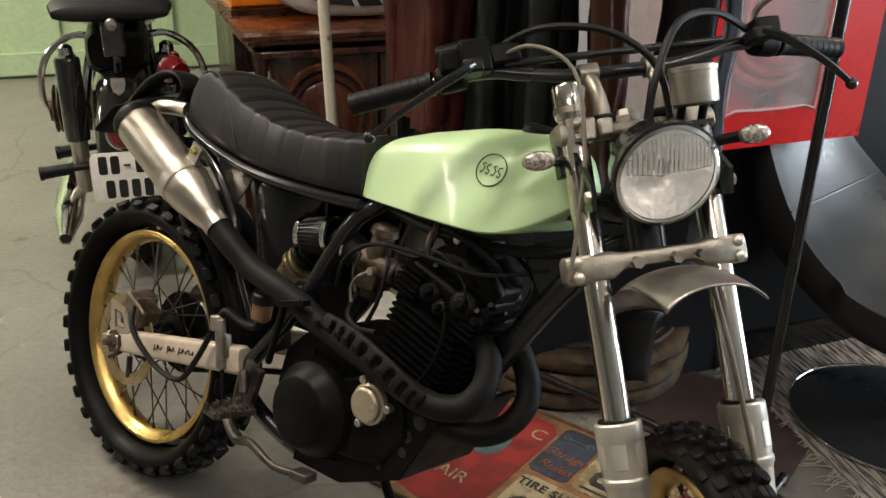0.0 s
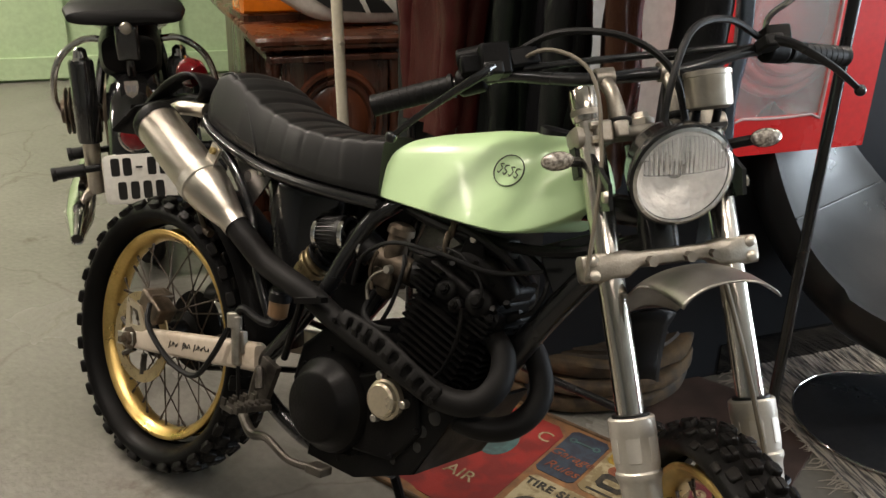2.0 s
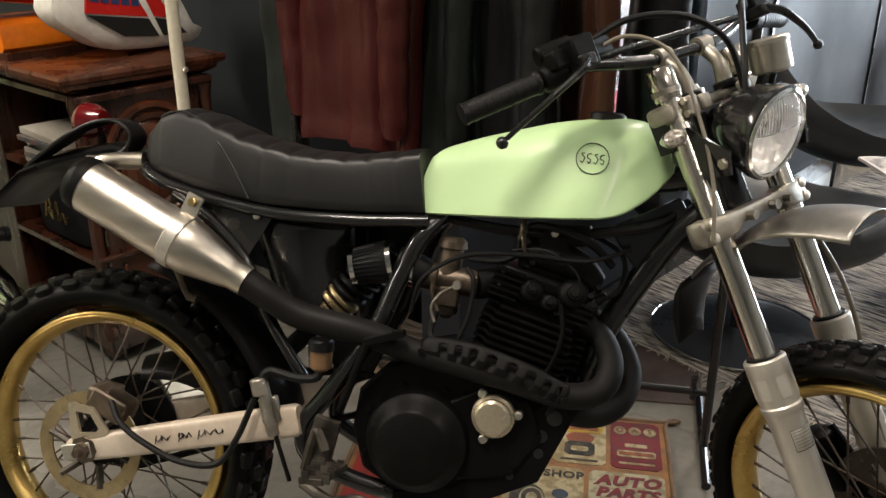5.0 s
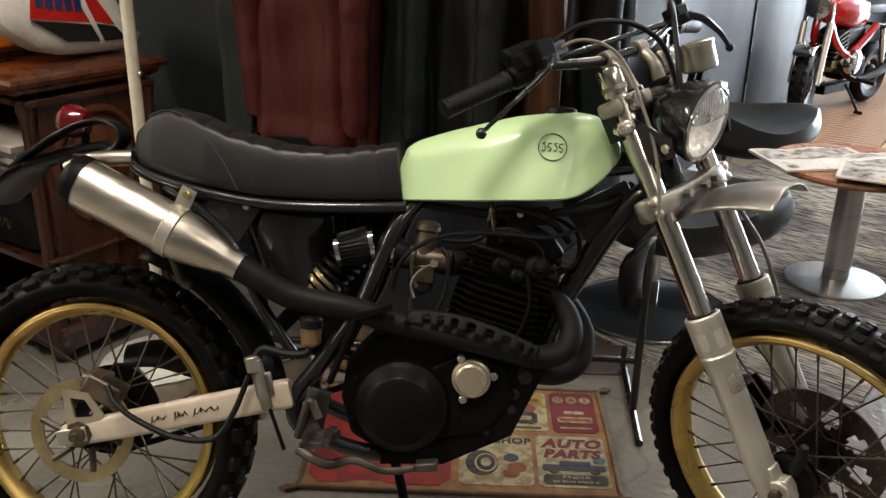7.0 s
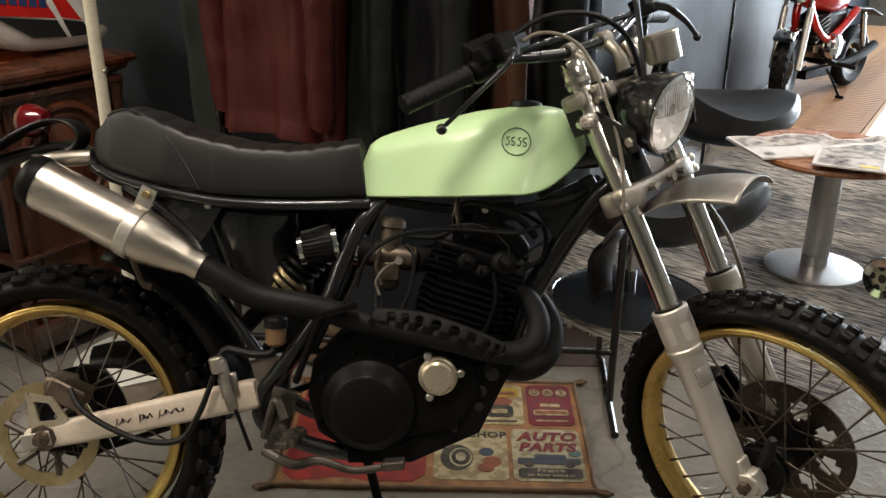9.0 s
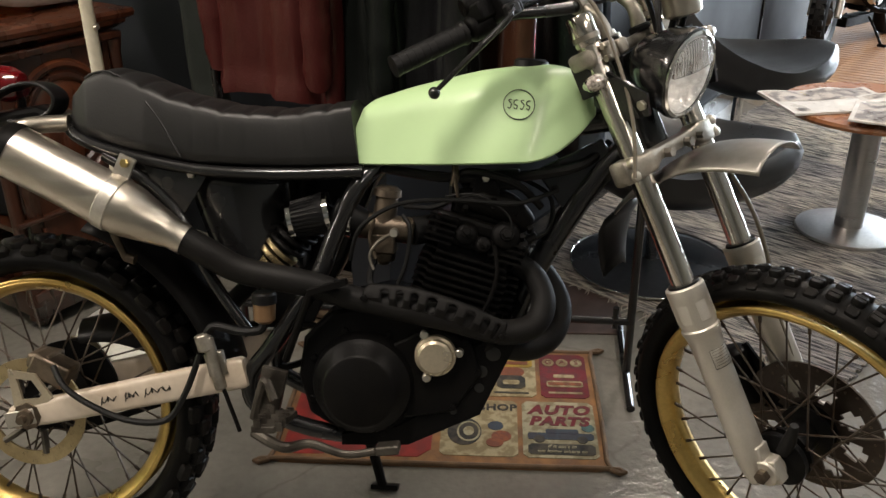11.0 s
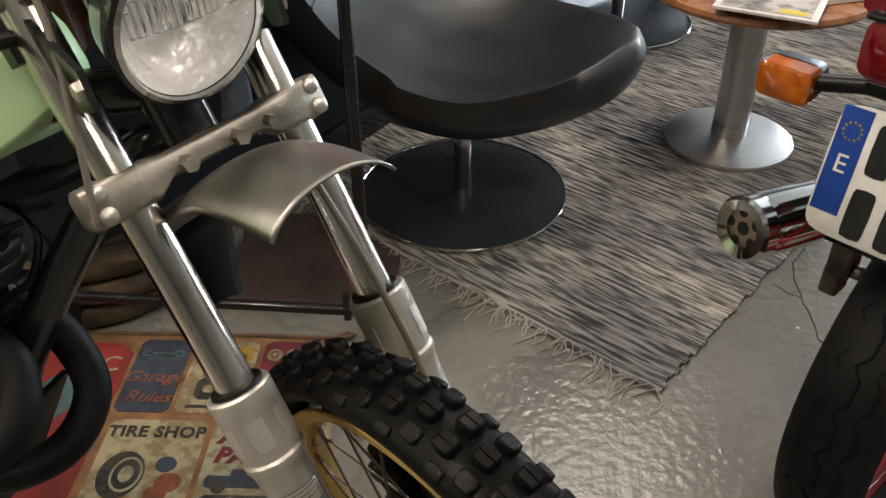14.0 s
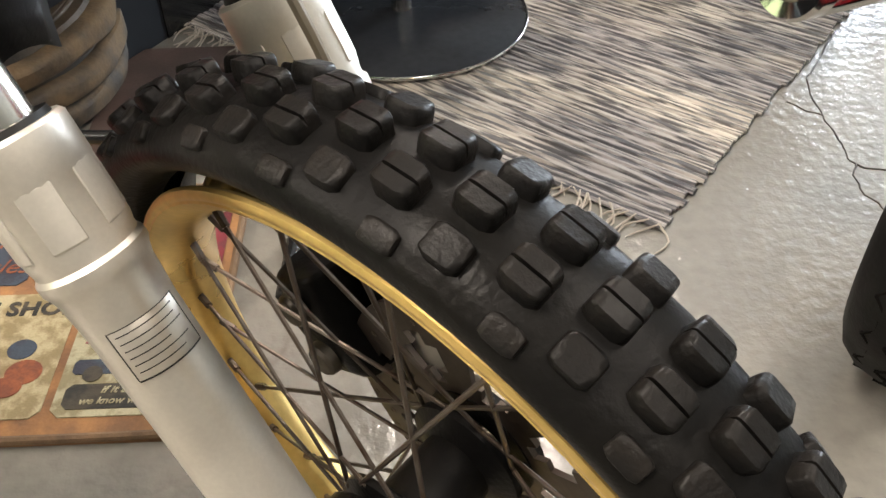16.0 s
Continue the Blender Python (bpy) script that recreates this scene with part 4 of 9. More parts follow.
def frame_parts():
    def pipe(name, pts, r, mat=M_BLACK, label="", parent=bike, seg=12, per=6):
        return part(name, tube(B(), pts, r, seg, per), mat, parent, label)

    pipe("backbone", [F(0.0, 0, 0.05), (1.04, 0, 0.893), (0.85, 0, 0.86), (0.62, 0, 0.83)], 0.024)
    pipe("down_tube", [F(0.0, 0, 0.0), (1.08, 0, 0.835), (1.02, 0, 0.765), (0.93, 0, 0.61), (0.90, 0, 0.52)], 0.022, label="black frame down tube")
    hd = B()
    rod(hd, F(0, 0, -0.02), F(0, 0, 0.16), 0.03, seg=20)
    part("steering_head", hd, M_BLACK, bike)
    g = B()
    plate(g, [(1.08, 0.80), (1.045, 0.86), (0.93, 0.80), (0.99, 0.72)], -0.012, 0.012)
    part("gusset", g, M_BLACK, bike, bevel=0.003)
    for s in (-1, 1):
        pipe("frame_rail", [(0.665, s * 0.02, 0.835), (0.645, s * 0.045, 0.80), (0.618, s * 0.068, 0.765), (0.585, s * 0.082, 0.69), (0.55, s * 0.092, 0.60), (0.47, s * 0.094, 0.48), (0.43, s * 0.092, 0.42), (0.45, s * 0.09, 0.36), (0.6, s * 0.085, 0.318), (0.78, s * 0.07, 0.345)],
             [0.016] * 9, label="gloss black frame tube")
        pipe("seat_rail", [(0.63, s * 0.075, 0.795), (0.48, s * 0.092, 0.79), (0.34, s * 0.092, 0.794), (0.2, s * 0.088, 0.818), (0.12, s * 0.078, 0.843), (0.088, s * 0.05, 0.868), (0.08, 0, 0.875)], 0.011)
        pipe("seat_stay", [(0.17, s * 0.086, 0.815), (0.25, s * 0.086, 0.765), (0.31, s * 0.088, 0.70), (0.36, s * 0.09, 0.60), (0.43, s * 0.09, 0.5)], 0.011)
        gp = B()
        plate(gp, [(0.24, 0.80), (0.36, 0.79), (0.345, 0.765), (0.31, 0.71), (0.27, 0.745)], s * 0.086 - 0.002, s * 0.086 + 0.002)
        part("gusset_plate", gp, M_BLACK, bike, smooth=False)
        # black disc painted dark in place of an open hole
        h = B()
        lathe(h, [(0, 0), (0.011, 0), (0.012, -0.001)], 16, along((0.285, s * 0.0885, 0.768), (0, s, 0)))
        part("gusset_hole", h, M_INK_HOLE, bike)
    # bracket step over the pipe
    st = B()
    tube(st, [(0.50, -0.11, 0.46), (0.548, -0.14, 0.58), (0.556, -0.15, 0.597), (0.60, -0.152, 0.612)], 0.007, 8, per=1)
    box(st, (0.586, -0.155, 0.607), (0.07, 0.018, 0.010), pose(0, 0, 0, 0, -18, 0))
    part("pipe_bracket", st, M_SATIN, bike)
    # swing arm
    for s in (-1, 1):
        sw = B()
        a, b = Vector((-0.022, s * 0.102, 0.322)), Vector((0.44, s * 0.102, 0.437))
        d = (b - a).normalized()
        up = Vector((-d.z, 0, d.x))
        rs = [superring(a + d * t, (0, 1, 0), up, 0.016, h, 20, 5) for t, h in ((0, 0.018), (0.004, 0.022), (0.1, 0.025), (0.3, 0.027), (0.455, 0.028), (0.462, 0.024))]
        arm = part("swing_arm", rings(B(), rs), M_CREAM, bike, "cream painted box-section swing arm", angle=40)
        for k in range(3):
            wv = B()
            pts = []
            n = (11, 13, 17)[k]
            for i in range(n):
                t = ((0.182, 0.230, 0.268)[k] + i * (0.036, 0.028, 0.058)[k] / n)
                pts.append(a + d * t + up * (((0.013, -0.004, 0.005, -0.005, 0.009, -0.004)[i % 6] if i > 1 else (-0.012, 0.014)[i]) * 0.62) + d * (0.004 * math.sin(i * 1.9)) + Vector((0, s * 0.0166, 0)))
            tube(wv, pts, 0.0009, 5, per=3)
            part("script_stroke", wv, M_INK_HOLE, arm)
        pl = B()
        o = [(-0.012, 0.345), (-0.022, 0.418), (0.03, 0.412), (0.062, 0.37), (0.05, 0.355)]
        i = [(0.004, 0.362), (-0.006, 0.402), (0.024, 0.4), (0.042, 0.374), (0.036, 0.366)]
        for y0, y1 in ((s * 0.114 - 0.003, s * 0.114 + 0.003),):
            va = [[pl.verts.new((x, y, z)) for x, z in q] for y in (y0, y1) for q in (o, i)]
            for k in range(5):
                j = (k + 1) % 5
                pl.faces.new((va[0][k], va[0][j], va[1][j], va[1][k]))
                pl.faces.new((va[2][k], va[3][k], va[3][j], va[2][j]))
                pl.faces.new((va[0][k], va[2][k], va[2][j], va[0][j]))
                pl.faces.new((va[1][k], va[1][j], va[3][j], va[3][k]))
        part("caliper_bracket", pl, M_BADGE, arm, "pale gold caliper plate", smooth=False)
        nut = B()
        lathe(nut, [(0, 0.026), (0.008, 0.026), (0.008, 0.014), (0.015, 0.013), (0.017, 0.004), (0.026, 0.003), (0.027, 0)], 8, along((0.012, s * 0.118, 0.331), (0, s, 0)))
        part("axle_nut", nut, M_ALU_DIRTY, arm)
        ad = B()
        box(ad, (0.0, s * 0.120, 0.327), (0.06, 0.006, 0.03), pose(0, 0, 0, 0, -14, 0))
        part("chain_adjuster", ad, M_ALU, arm, bevel=0.002)
    ax = B()
    rod(ax, (0, -0.12, 0.325), (0, 0.12, 0.325), 0.009)
    part("rear_axle", ax, M_ALU_DIRTY, bike)
    # caliper and lines at the rear
    ca = B()
    box(ca, (0.05, -0.085, 0.415), (0.075, 0.05, 0.045), pose(0, 0, 0, 0, 25, 0))
    box(ca, (0.03, -0.075, 0.43), (0.045, 0.06, 0.03), pose(0, 0, 0, 0, 10, 0))
    part("rear_caliper", ca, M_ALU_DIRTY, bike, "grimy rear brake caliper", bevel=0.006)
    hs = B()
    tube(hs, [(0.07, -0.12, 0.43), (0.10, -0.14, 0.40), (0.15, -0.145, 0.37), (0.22, -0.145, 0.345), (0.29, -0.145, 0.35), (0.325, -0.14, 0.40), (0.35, -0.13, 0.47)], 0.006, 8)
    part("brake_hose", hs, M_RUBBER_SOFT, bike)
    mc = B()
    rod(mc, (0.385, -0.122, 0.405), (0.36, -0.122, 0.50), 0.011)
    rod(mc, (0.36, -0.122, 0.475), (0.352, -0.122, 0.505), 0.015)
    box(mc, (0.375, -0.116, 0.45), (0.035, 0.014, 0.045), pose(0, 0, 0, 0, -15, 0))
    part("brake_master_cylinder", mc, M_CAST, bike, bevel=0.003)
    rodm = B()
    rod(rodm, (0.39, -0.124, 0.405), (0.42, -0.13, 0.33), 0.004, seg=8)
    part("push_rod", rodm, M_SATIN, bike)
    # reservoir and its hose
    r = B()
    lathe(r, [(0, -0.02), (0.012, -0.02), (0.019, -0.014), (0.02, 0.016), (0.0, 0.016)], 24, pose(0.463, -0.112, 0.548))
    res = part("fluid_reservoir", r, M_AMBERPLASTIC, bike, "brown translucent brake fluid cup")
    rc = B()
    lathe(rc, [(0.0, 0.036), (0.018, 0.036), (0.022, 0.032), (0.022, 0.016), (0.0, 0.015)], 24, pose(0.463, -0.112, 0.548))
    part("reservoir_cap", rc, M_PLASTIC, res)
    rh = B()
    tube(rh, [(0.463, -0.112, 0.53), (0.455, -0.115, 0.515), (0.42, -0.118, 0.512), (0.375, -0.12, 0.52), (0.36, -0.12, 0.505)], 0.008, 8)
    part("reservoir_hose", rh, M_RUBBER_SOFT, bike)
    # foot peg, brake pedal
    pg = B()
    box(pg, (0.50, -0.185, 0.375), (0.045, 0.085, 0.012), pose(0, 0, 0, 0, -6, -12))
    peg = part("foot_peg", pg, M_GRIME, bike, "toothed steel foot peg", smooth=False, bevel=0.002)
    for i in range(7):
        for x, z in ((0.482 + 0.006 * (i % 2), 0.384), (0.518 - 0.004 * (i % 2), 0.381)):
            tb = B()
            box(tb, (x, -0.15 - i * 0.0125, z), (0.012, 0.004, 0.014))
            part("tooth", tb, M_GRIME, peg, smooth=False)
    pb = B()
    tube(pb, [(0.445, -0.125, 0.355), (0.47, -0.14, 0.43), (0.49, -0.15, 0.40)], 0.009, 8)
    box(pb, (0.475, -0.125, 0.40), (0.045, 0.012, 0.10), pose(0, 0, 0, 0, 12, 0))
    part("peg_bracket", pb, M_GRIME, bike, bevel=0.003)
    pd = B()
    tube(pd, [(0.45, -0.15, 0.34), (0.51, -0.17, 0.322), (0.56, -0.178, 0.335), (0.62, -0.175, 0.318), (0.675, -0.17, 0.325)], [0.010, 0.010, 0.008, 0.007, 0.007], 10)
    box(pd, (0.695, -0.172, 0.332), (0.04, 0.03, 0.016), pose(0, 0, 0, 0, -8, 0))
    part("brake_pedal", pd, M_GRIME, bike, "worn alloy rear brake pedal", bevel=0.003)
    # side stand on the far side
    ss = B()
    tube(ss, [(0.56, 0.10, 0.34), (0.60, 0.17, 0.2), (0.62, 0.232, 0.068)], 0.011, 10)
    box(ss, (0.625, 0.238, 0.066), (0.06, 0.04, 0.01), pose(0, 0, 0, -15.5, 0, 0))
    part("side_stand", ss, M_SATIN, bike)
    # chain, sprocket and guard on the far side
    sp = B()
    lathe(sp, [(0.0, -0.004), (0.05, -0.006), (0.07, -0.003), (0.098, -0.003), (0.098, 0.003), (0.0, 0.004)], 44, Matrix.Translation((0, 0.07, 0.325)) @ pose(0, 0, 0, 90, 0, 0))
    part("rear_sprocket", sp, M_SATIN, bike)
    ch = B()
    tube(ch, [(-0.092, 0.075, 0.325), (-0.065, 0.075, 0.39), (0, 0.075, 0.417), (0.25, 0.075, 0.46), (0.5, 0.075, 0.475), (0.52, 0.075, 0.44), (0.5, 0.075, 0.405), (0.25, 0.075, 0.32), (0, 0.075, 0.233), (-0.065, 0.075, 0.26)], 0.007, 6, closed=True)
    part("drive_chain", ch, M_SATIN, bike)
    cg = B()
    tube(cg, [(0.02, 0.08, 0.44), (0.10, 0.08, 0.45), (0.2, 0.08, 0.42), (0.26, 0.08, 0.40)], [0.03, 0.036, 0.03, 0.02], 10, flat=0.4)
    part("chain_guard", cg, M_PLASTIC, bike)
    # inner mudguard panel in front of the rear wheel
    gd = B()
    rs = []
    for a in np.linspace(14, 72, 14):
        q = radians(a)
        rs.append([Vector((0.40 * math.cos(q), y * 1.0, 0.325 + 0.40 * math.sin(q))) - (Vector((math.cos(q), 0, math.sin(q))) * 0.03 * (abs(y) / 0.08) ** 2) for y in np.linspace(-0.08, 0.08, 9)])
    rings(gd, rs, wrap=False, caps=False)
    ob = part("inner_mudguard", gd, M_SATIN, bike, "satin black inner mudguard")
    md = ob.modifiers.new("thick", "SOLIDIFY")
    md.thickness = 0.003
    # battery box and side panel behind the shock
    bx = B()
    rs = [superring((x, 0.045, z), (0, 1, 0), (0, 0, 1), w, h, 20, 6) for x, z, w, h in ((0.325, 0.715, 0.02, 0.05), (0.335, 0.70, 0.03, 0.075), (0.42, 0.68, 0.032, 0.098), (0.50, 0.69, 0.03, 0.09), (0.505, 0.69, 0.02, 0.08))]
    part("battery_box", rings(bx, rs), M_PLASTIC, bike, "black plastic battery box under the seat")
    ip = B()
    rs = []
    for z in np.linspace(0.60, 0.79, 8):
        k = (0.79 - z) / 0.19
        rs.append([Vector((0.30 + 0.07 * k + (0.19 - 0.06 * k) * u, -0.055 - 0.03 * math.sin(math.pi * u) ** 0.8 + 0.05 * u * u, z)) for u in np.linspace(0, 1, 14)])
    rings(ip, rs, wrap=False, caps=False)
    ob = part("air_box_panel", ip, M_BLACK, bike, "glossy black curved side cover under the seat")
    ob.modifiers.new("thick", "SOLIDIFY").thickness = 0.003
    sp2 = B()
    plate(sp2, [(0.36, 0.80), (0.62, 0.80), (0.60, 0.70), (0.56, 0.60), (0.50, 0.47), (0.44, 0.44), (0.40, 0.55), (0.34, 0.70)], 0.076, 0.082)
    part("side_panel", sp2, M_PLASTIC, bike, "black left side panel", bevel=0.004)
    em = B()
    tube(em, [(0.18, -0.05, 0.80), (0.30, -0.045, 0.79), (0.42, -0.05, 0.795), (0.58, -0.045, 0.80)], [0.012, 0.014, 0.014, 0.012], 8)
    part("wiring_loom", em, M_RUBBER_SOFT, bike)
    bt = B()
    hexbolt(bt, (0.33, -0.09, 0.785), (0, -1, 0), 0.007, 0.008)
    part("seat_bolt", bt, M_STEEL, bike)
    # shock and spring
    s0, s1 = Vector((0.445, -0.045, 0.612)), Vector((0.56, -0.03, 0.735))
    dk = (s1 - s0).normalized()
    mm = along(s0, dk)
    sb = B()
    rod(sb, s0 - dk * 0.09, s1, 0.017)
    part("shock_body", sb, M_SATIN, bike)
    spb = B()
    tube(spb, [mm @ Vector((0.031 * math.cos(t), 0.031 * math.sin(t), 0.052 + 0.017 * t / (2 * math.pi))) for t in np.linspace(0, 2 * math.pi * 6, 90)], 0.0055, 8, per=1)
    part("shock_spring", spb, M_SATIN, bike)
    for z, r, h in ((0.0, 0.026, 0.02), (0.026, 0.034, 0.010), (0.042, 0.034, 0.008)):
        rg = B()
        lathe(rg, [(0.016, 0.0), (r, 0.0), (r + 0.001, h * 0.5), (r, h), (0.016, h)], 28, mm @ Matrix.Translation((0, 0, z)), closed=True)
        part("preload_ring", rg, M_DISCGOLD, bike, "tarnished brass spring collar")


frame_parts()


def carburettor():
    c = B()
    rod(c, (0.615, -0.045, 0.70), (0.72, -0.045, 0.69), 0.024, seg=22)
    rod(c, (0.664, -0.045, 0.70), (0.67, -0.045, 0.752), 0.022, 0.02, seg=22)
    box(c, (0.664, -0.045, 0.668), (0.046, 0.05, 0.036))
    part("carburettor", c, M_ALU_DIRTY, bike, "tarnished carburettor body", bevel=0.004)
    t = B()
    lathe(t, [(0, 0.018), (0.016, 0.018), (0.024, 0.012), (0.026, 0.0), (0.0, 0.0)], 22, along((0.67, -0.045, 0.752), (0.1, 0, 1)))
    part("carburettor_top", t, M_ALU_DIRTY, bike)
    b = B()
    lathe(b, [(0, 0.012), (0.007, 0.012), (0.008, 0.0)], 18, along((0.688, -0.076, 0.692), (0, -1, 0)))
    part("throttle_pivot", b, M_ALU, bike)
    i = B()
    tube(i, [(0.715, -0.045, 0.69), (0.76, -0.02, 0.695), (0.79, -0.01, 0.70)], 0.026, 14)
    part("intake_boot", i, M_RUBBER_SOFT, bike)
    pa = Vector((0.57, -0.062, 0.722))
    d = Vector((-1, -0.1, -0.22)).normalized()
    m = along(pa, d)
    f = B()
    lathe(f, [(0.028, 0), (0.031, 0.005), (0.038, 0.008), (0.029, 0.07), (0.027, 0.075), (0.0, 0.076)], 40, m)
    fl = part("air_filter", f, M_PLASTIC, bike, "black cone air filter with chrome clamps")
    pl = None
    for k in range(28):
        a = 2 * math.pi * k / 28
        if pl is None:
            pb = B()
            rod(pb, (0.0355, 0, 0.01), (0.0305, 0, 0.066), 0.0022, seg=6)
            pl = part("pleat", pb, M_PLASTIC, fl)
            pl.matrix_basis = m
        else:
            again(pl, fl, m @ Matrix.Rotation(a, 4, "Z"))
    for z, r in ((0.003, 0.0365), (0.069, 0.0325)):
        cb = B()
        lathe(cb, [(r, -0.005), (r + 0.0015, -0.004), (r + 0.0015, 0.004), (r, 0.005)], 36, m @ Matrix.Translation((0, 0, z)))
        part("filter_clamp", cb, M_CHROME, fl)
    nk = B()
    tube(nk, [pa - d * 0.005, (0.60, -0.055, 0.712), (0.62, -0.045, 0.70)], [0.026, 0.03, 0.03], 16)
    part("filter_neck", nk, M_RUBBER_SOFT, bike)
    cc = B()
    lathe(cc, [(0.031, 0), (0.033, 0.002), (0.033, 0.01), (0.031, 0.012)], 30, along((0.60, -0.053, 0.711), (1, 0, -0.1)))
    part("neck_clamp", cc, M_CHROME, bike)
    # throttle cable looping over to the carburettor
    k = B()
    tube(k, [(0.61, -0.08, 0.64), (0.63, -0.09, 0.70), (0.70, -0.10, 0.745), (0.80, -0.10, 0.755), (0.90, -0.08, 0.75), (0.97, -0.04, 0.77)], 0.004, 8)
    part("throttle_cable", k, M_RUBBER_SOFT, bike)
    h = B()
    tube(h, [(0.65, -0.06, 0.64), (0.645, -0.075, 0.60), (0.68, -0.085, 0.585), (0.72, -0.08, 0.59)], 0.006, 8)
    part("overflow_hose", h, M_RUBBER_SOFT, bike)
    for nm, pts, r, mt in (("choke_rod", [(0.652, -0.078, 0.715), (0.645, -0.08, 0.68), (0.655, -0.078, 0.645)], 0.0035, M_ALU_DIRTY),
                           ("throttle_link", [(0.688, -0.08, 0.692), (0.66, -0.082, 0.675), (0.645, -0.08, 0.65), (0.652, -0.08, 0.625)], 0.003, M_CAST),
                           ("vent_hose", [(0.70, -0.06, 0.72), (0.715, -0.075, 0.70), (0.71, -0.08, 0.64), (0.695, -0.08, 0.60)], 0.004, M_RUBBER_SOFT)):
        b = B()
        tube(b, pts, r, 8)
        part(nm, b, mt, bike)
    fb = B()
    lathe(fb, [(0, -0.024), (0.009, -0.024), (0.011, -0.018), (0.019, -0.017), (0.021, -0.012), (0.021, 0.0)], 20, pose(0.664, -0.045, 0.652))
    part("float_bowl", fb, M_ALU_DIRTY, bike)


carburettor()


def front_end():
    def fpart(name, bm, mat, label="", parent=bike, **kw):
        bmesh.ops.transform(bm, matrix=FORK, verts=bm.verts)
        return part(name, bm, mat, parent, label, **kw)

    for s in (-1, 1):
        y = s * 0.092
        t = B()
        lathe(t, [(0, 0.247), (0.012, 0.247), (0.018, 0.243), (0.0205, 0.238), (0.0205, -0.3)], 28, Matrix.Translation((0.03, y, 0)))
        leg = fpart("fork_tube", t, M_STANCHION, "polished fork stanchion")
        c = B()
        lathe(c, [(0.0205, 0.247), (0.0225, 0.243), (0.0225, 0.20), (0.021, 0.196)], 28, Matrix.Translation((0.03, y, 0)))
        fpart("tube_cap", c, M_STANCHION, parent=leg)
        l = B()
        lathe(l, [(0.021, -0.238), (0.0315, -0.238), (0.0338, -0.2405), (0.0338, -0.266), (0.0328, -0.268), (0.0328, -0.305), (0.0315, -0.311), (0.0315, -0.314), (0.0338, -0.317), (0.0338, -0.323), (0.0318, -0.327), (0.0302, -0.333), (0.0285, -0.36), (0.0282, -0.56), (0.025, -0.59), (0.02, -0.615), (0, -0.618)], 30, Matrix.Translation((0.03, y, 0)))
        low = fpart("fork_leg", l, M_LEG, "silver painted fork lower leg with a small label")
        mm = Matrix.Translation((0.03, y, 0))
        # raised pads round the collar
        for a in (-160, -100, -40, 20, 80, 140):
            b = B()
            arc_plate(b, 0.0320, 0.0337, -0.302, -0.264, a, a + 36, mm, 9)
            fpart("collar_pad", b, M_LEG, parent=low, bevel=0.0007)
        if s < 0:
            lb = B()
            arc_plate(lb, 0.0283, 0.0288, -0.3900, -0.3540, -52, 44, mm, 20)
            label = fpart("label_plate", lb, M_LEG, parent=low, label="small printed label with fine lines")
            for k in range(6):
                ln = B()
                arc_plate(ln, 0.0284, 0.0290, -0.3595 - k * 0.005, -0.3582 - k * 0.005, -44, (34, 30, 36, 10, 33, 20)[k], mm, 14)
                fpart("printed_line", ln, M_INK_HOLE, parent=label)
            for z0, z1, a0, a1 in ((-0.3555, -0.35406, -51, 43), (-0.3898, -0.3889, -51, 43), (-0.3898, -0.35406, -52, -50.5), (-0.3898, -0.35406, 42.5, 44)):
                ln = B()
                arc_plate(ln, 0.0284, 0.0290, z0, z1, a0, a1, mm, 14)
                fpart("printed_border", ln, M_INK_HOLE, parent=label)
        lug = B()
        rod(lug, (0.056, y - 0.018, -0.594), (0.056, y + 0.018, -0.594), 0.024, seg=20)
        box(lug, (0.046, y, -0.570), (0.03, 0.03, 0.05))
        box(lug, (0.070, y, -0.594), (0.02, 0.026, 0.045))
        fpart("axle_lug", lug, M_LEG, parent=low, bevel=0.003)
        nut = B()
        rod(nut, (0.056, y + s * 0.016, -0.594), (0.056, y + s * 0.032, -0.594), 0.012, seg=6)
        fpart("axle_nut", nut, M_ALU_DIRTY, parent=low)
        sl = B()
        lathe(sl, [(0.0205, -0.234), (0.027, -0.234), (0.028, -0.2385)], 28, Matrix.Translation((0.03, y, 0)))
        fpart("dust_seal", sl, M_RUBBER_SOFT, parent=low)
        # indicator
        st = B()
        tube(st, [(0.02, s * 0.107, 0.139), (0.045, s * 0.132, 0.139), (0.058, s * 0.145, 0.138)], 0.008, 10)
        box(st, (0.012, s * 0.107, 0.144), (0.034, 0.02, 0.055))
        ind = fpart("indicator_stalk", st, M_PLASTIC, bevel=0.003)
        b = B()
        lathe(b, [(0, -0.02), (0.016, -0.014), (0.026, 0.0), (0.027, 0.006)], 24, Matrix.Translation((0.068, s * 0.157, 0.137)) @ pose(0, 0, 0, 0, 90, 0) @ Matrix.Diagonal((0.52, 0.92, 0.9, 1)))
        fpart("indicator_back", b, M_CHROME, parent=ind)
        g = B()
        lathe(g, [(0.0262, 0.006), (0.024, 0.012), (0.014, 0.018), (0, 0.02)], 24, Matrix.Translation((0.068, s * 0.157, 0.137)) @ pose(0, 0, 0, 0, 90, 0) @ Matrix.Diagonal((0.52, 0.92, 0.9, 1)))
        fpart("indicator_lens", g, M_LENS, parent=ind, label="clear oval indicator lens")
    ax = B()
    rod(ax, (0.056, -0.115, -0.594), (0.056, 0.115, -0.594), 0.009)
    fpart("front_axle", ax, M_ALU_DIRTY)
    # yokes
    lo = B()
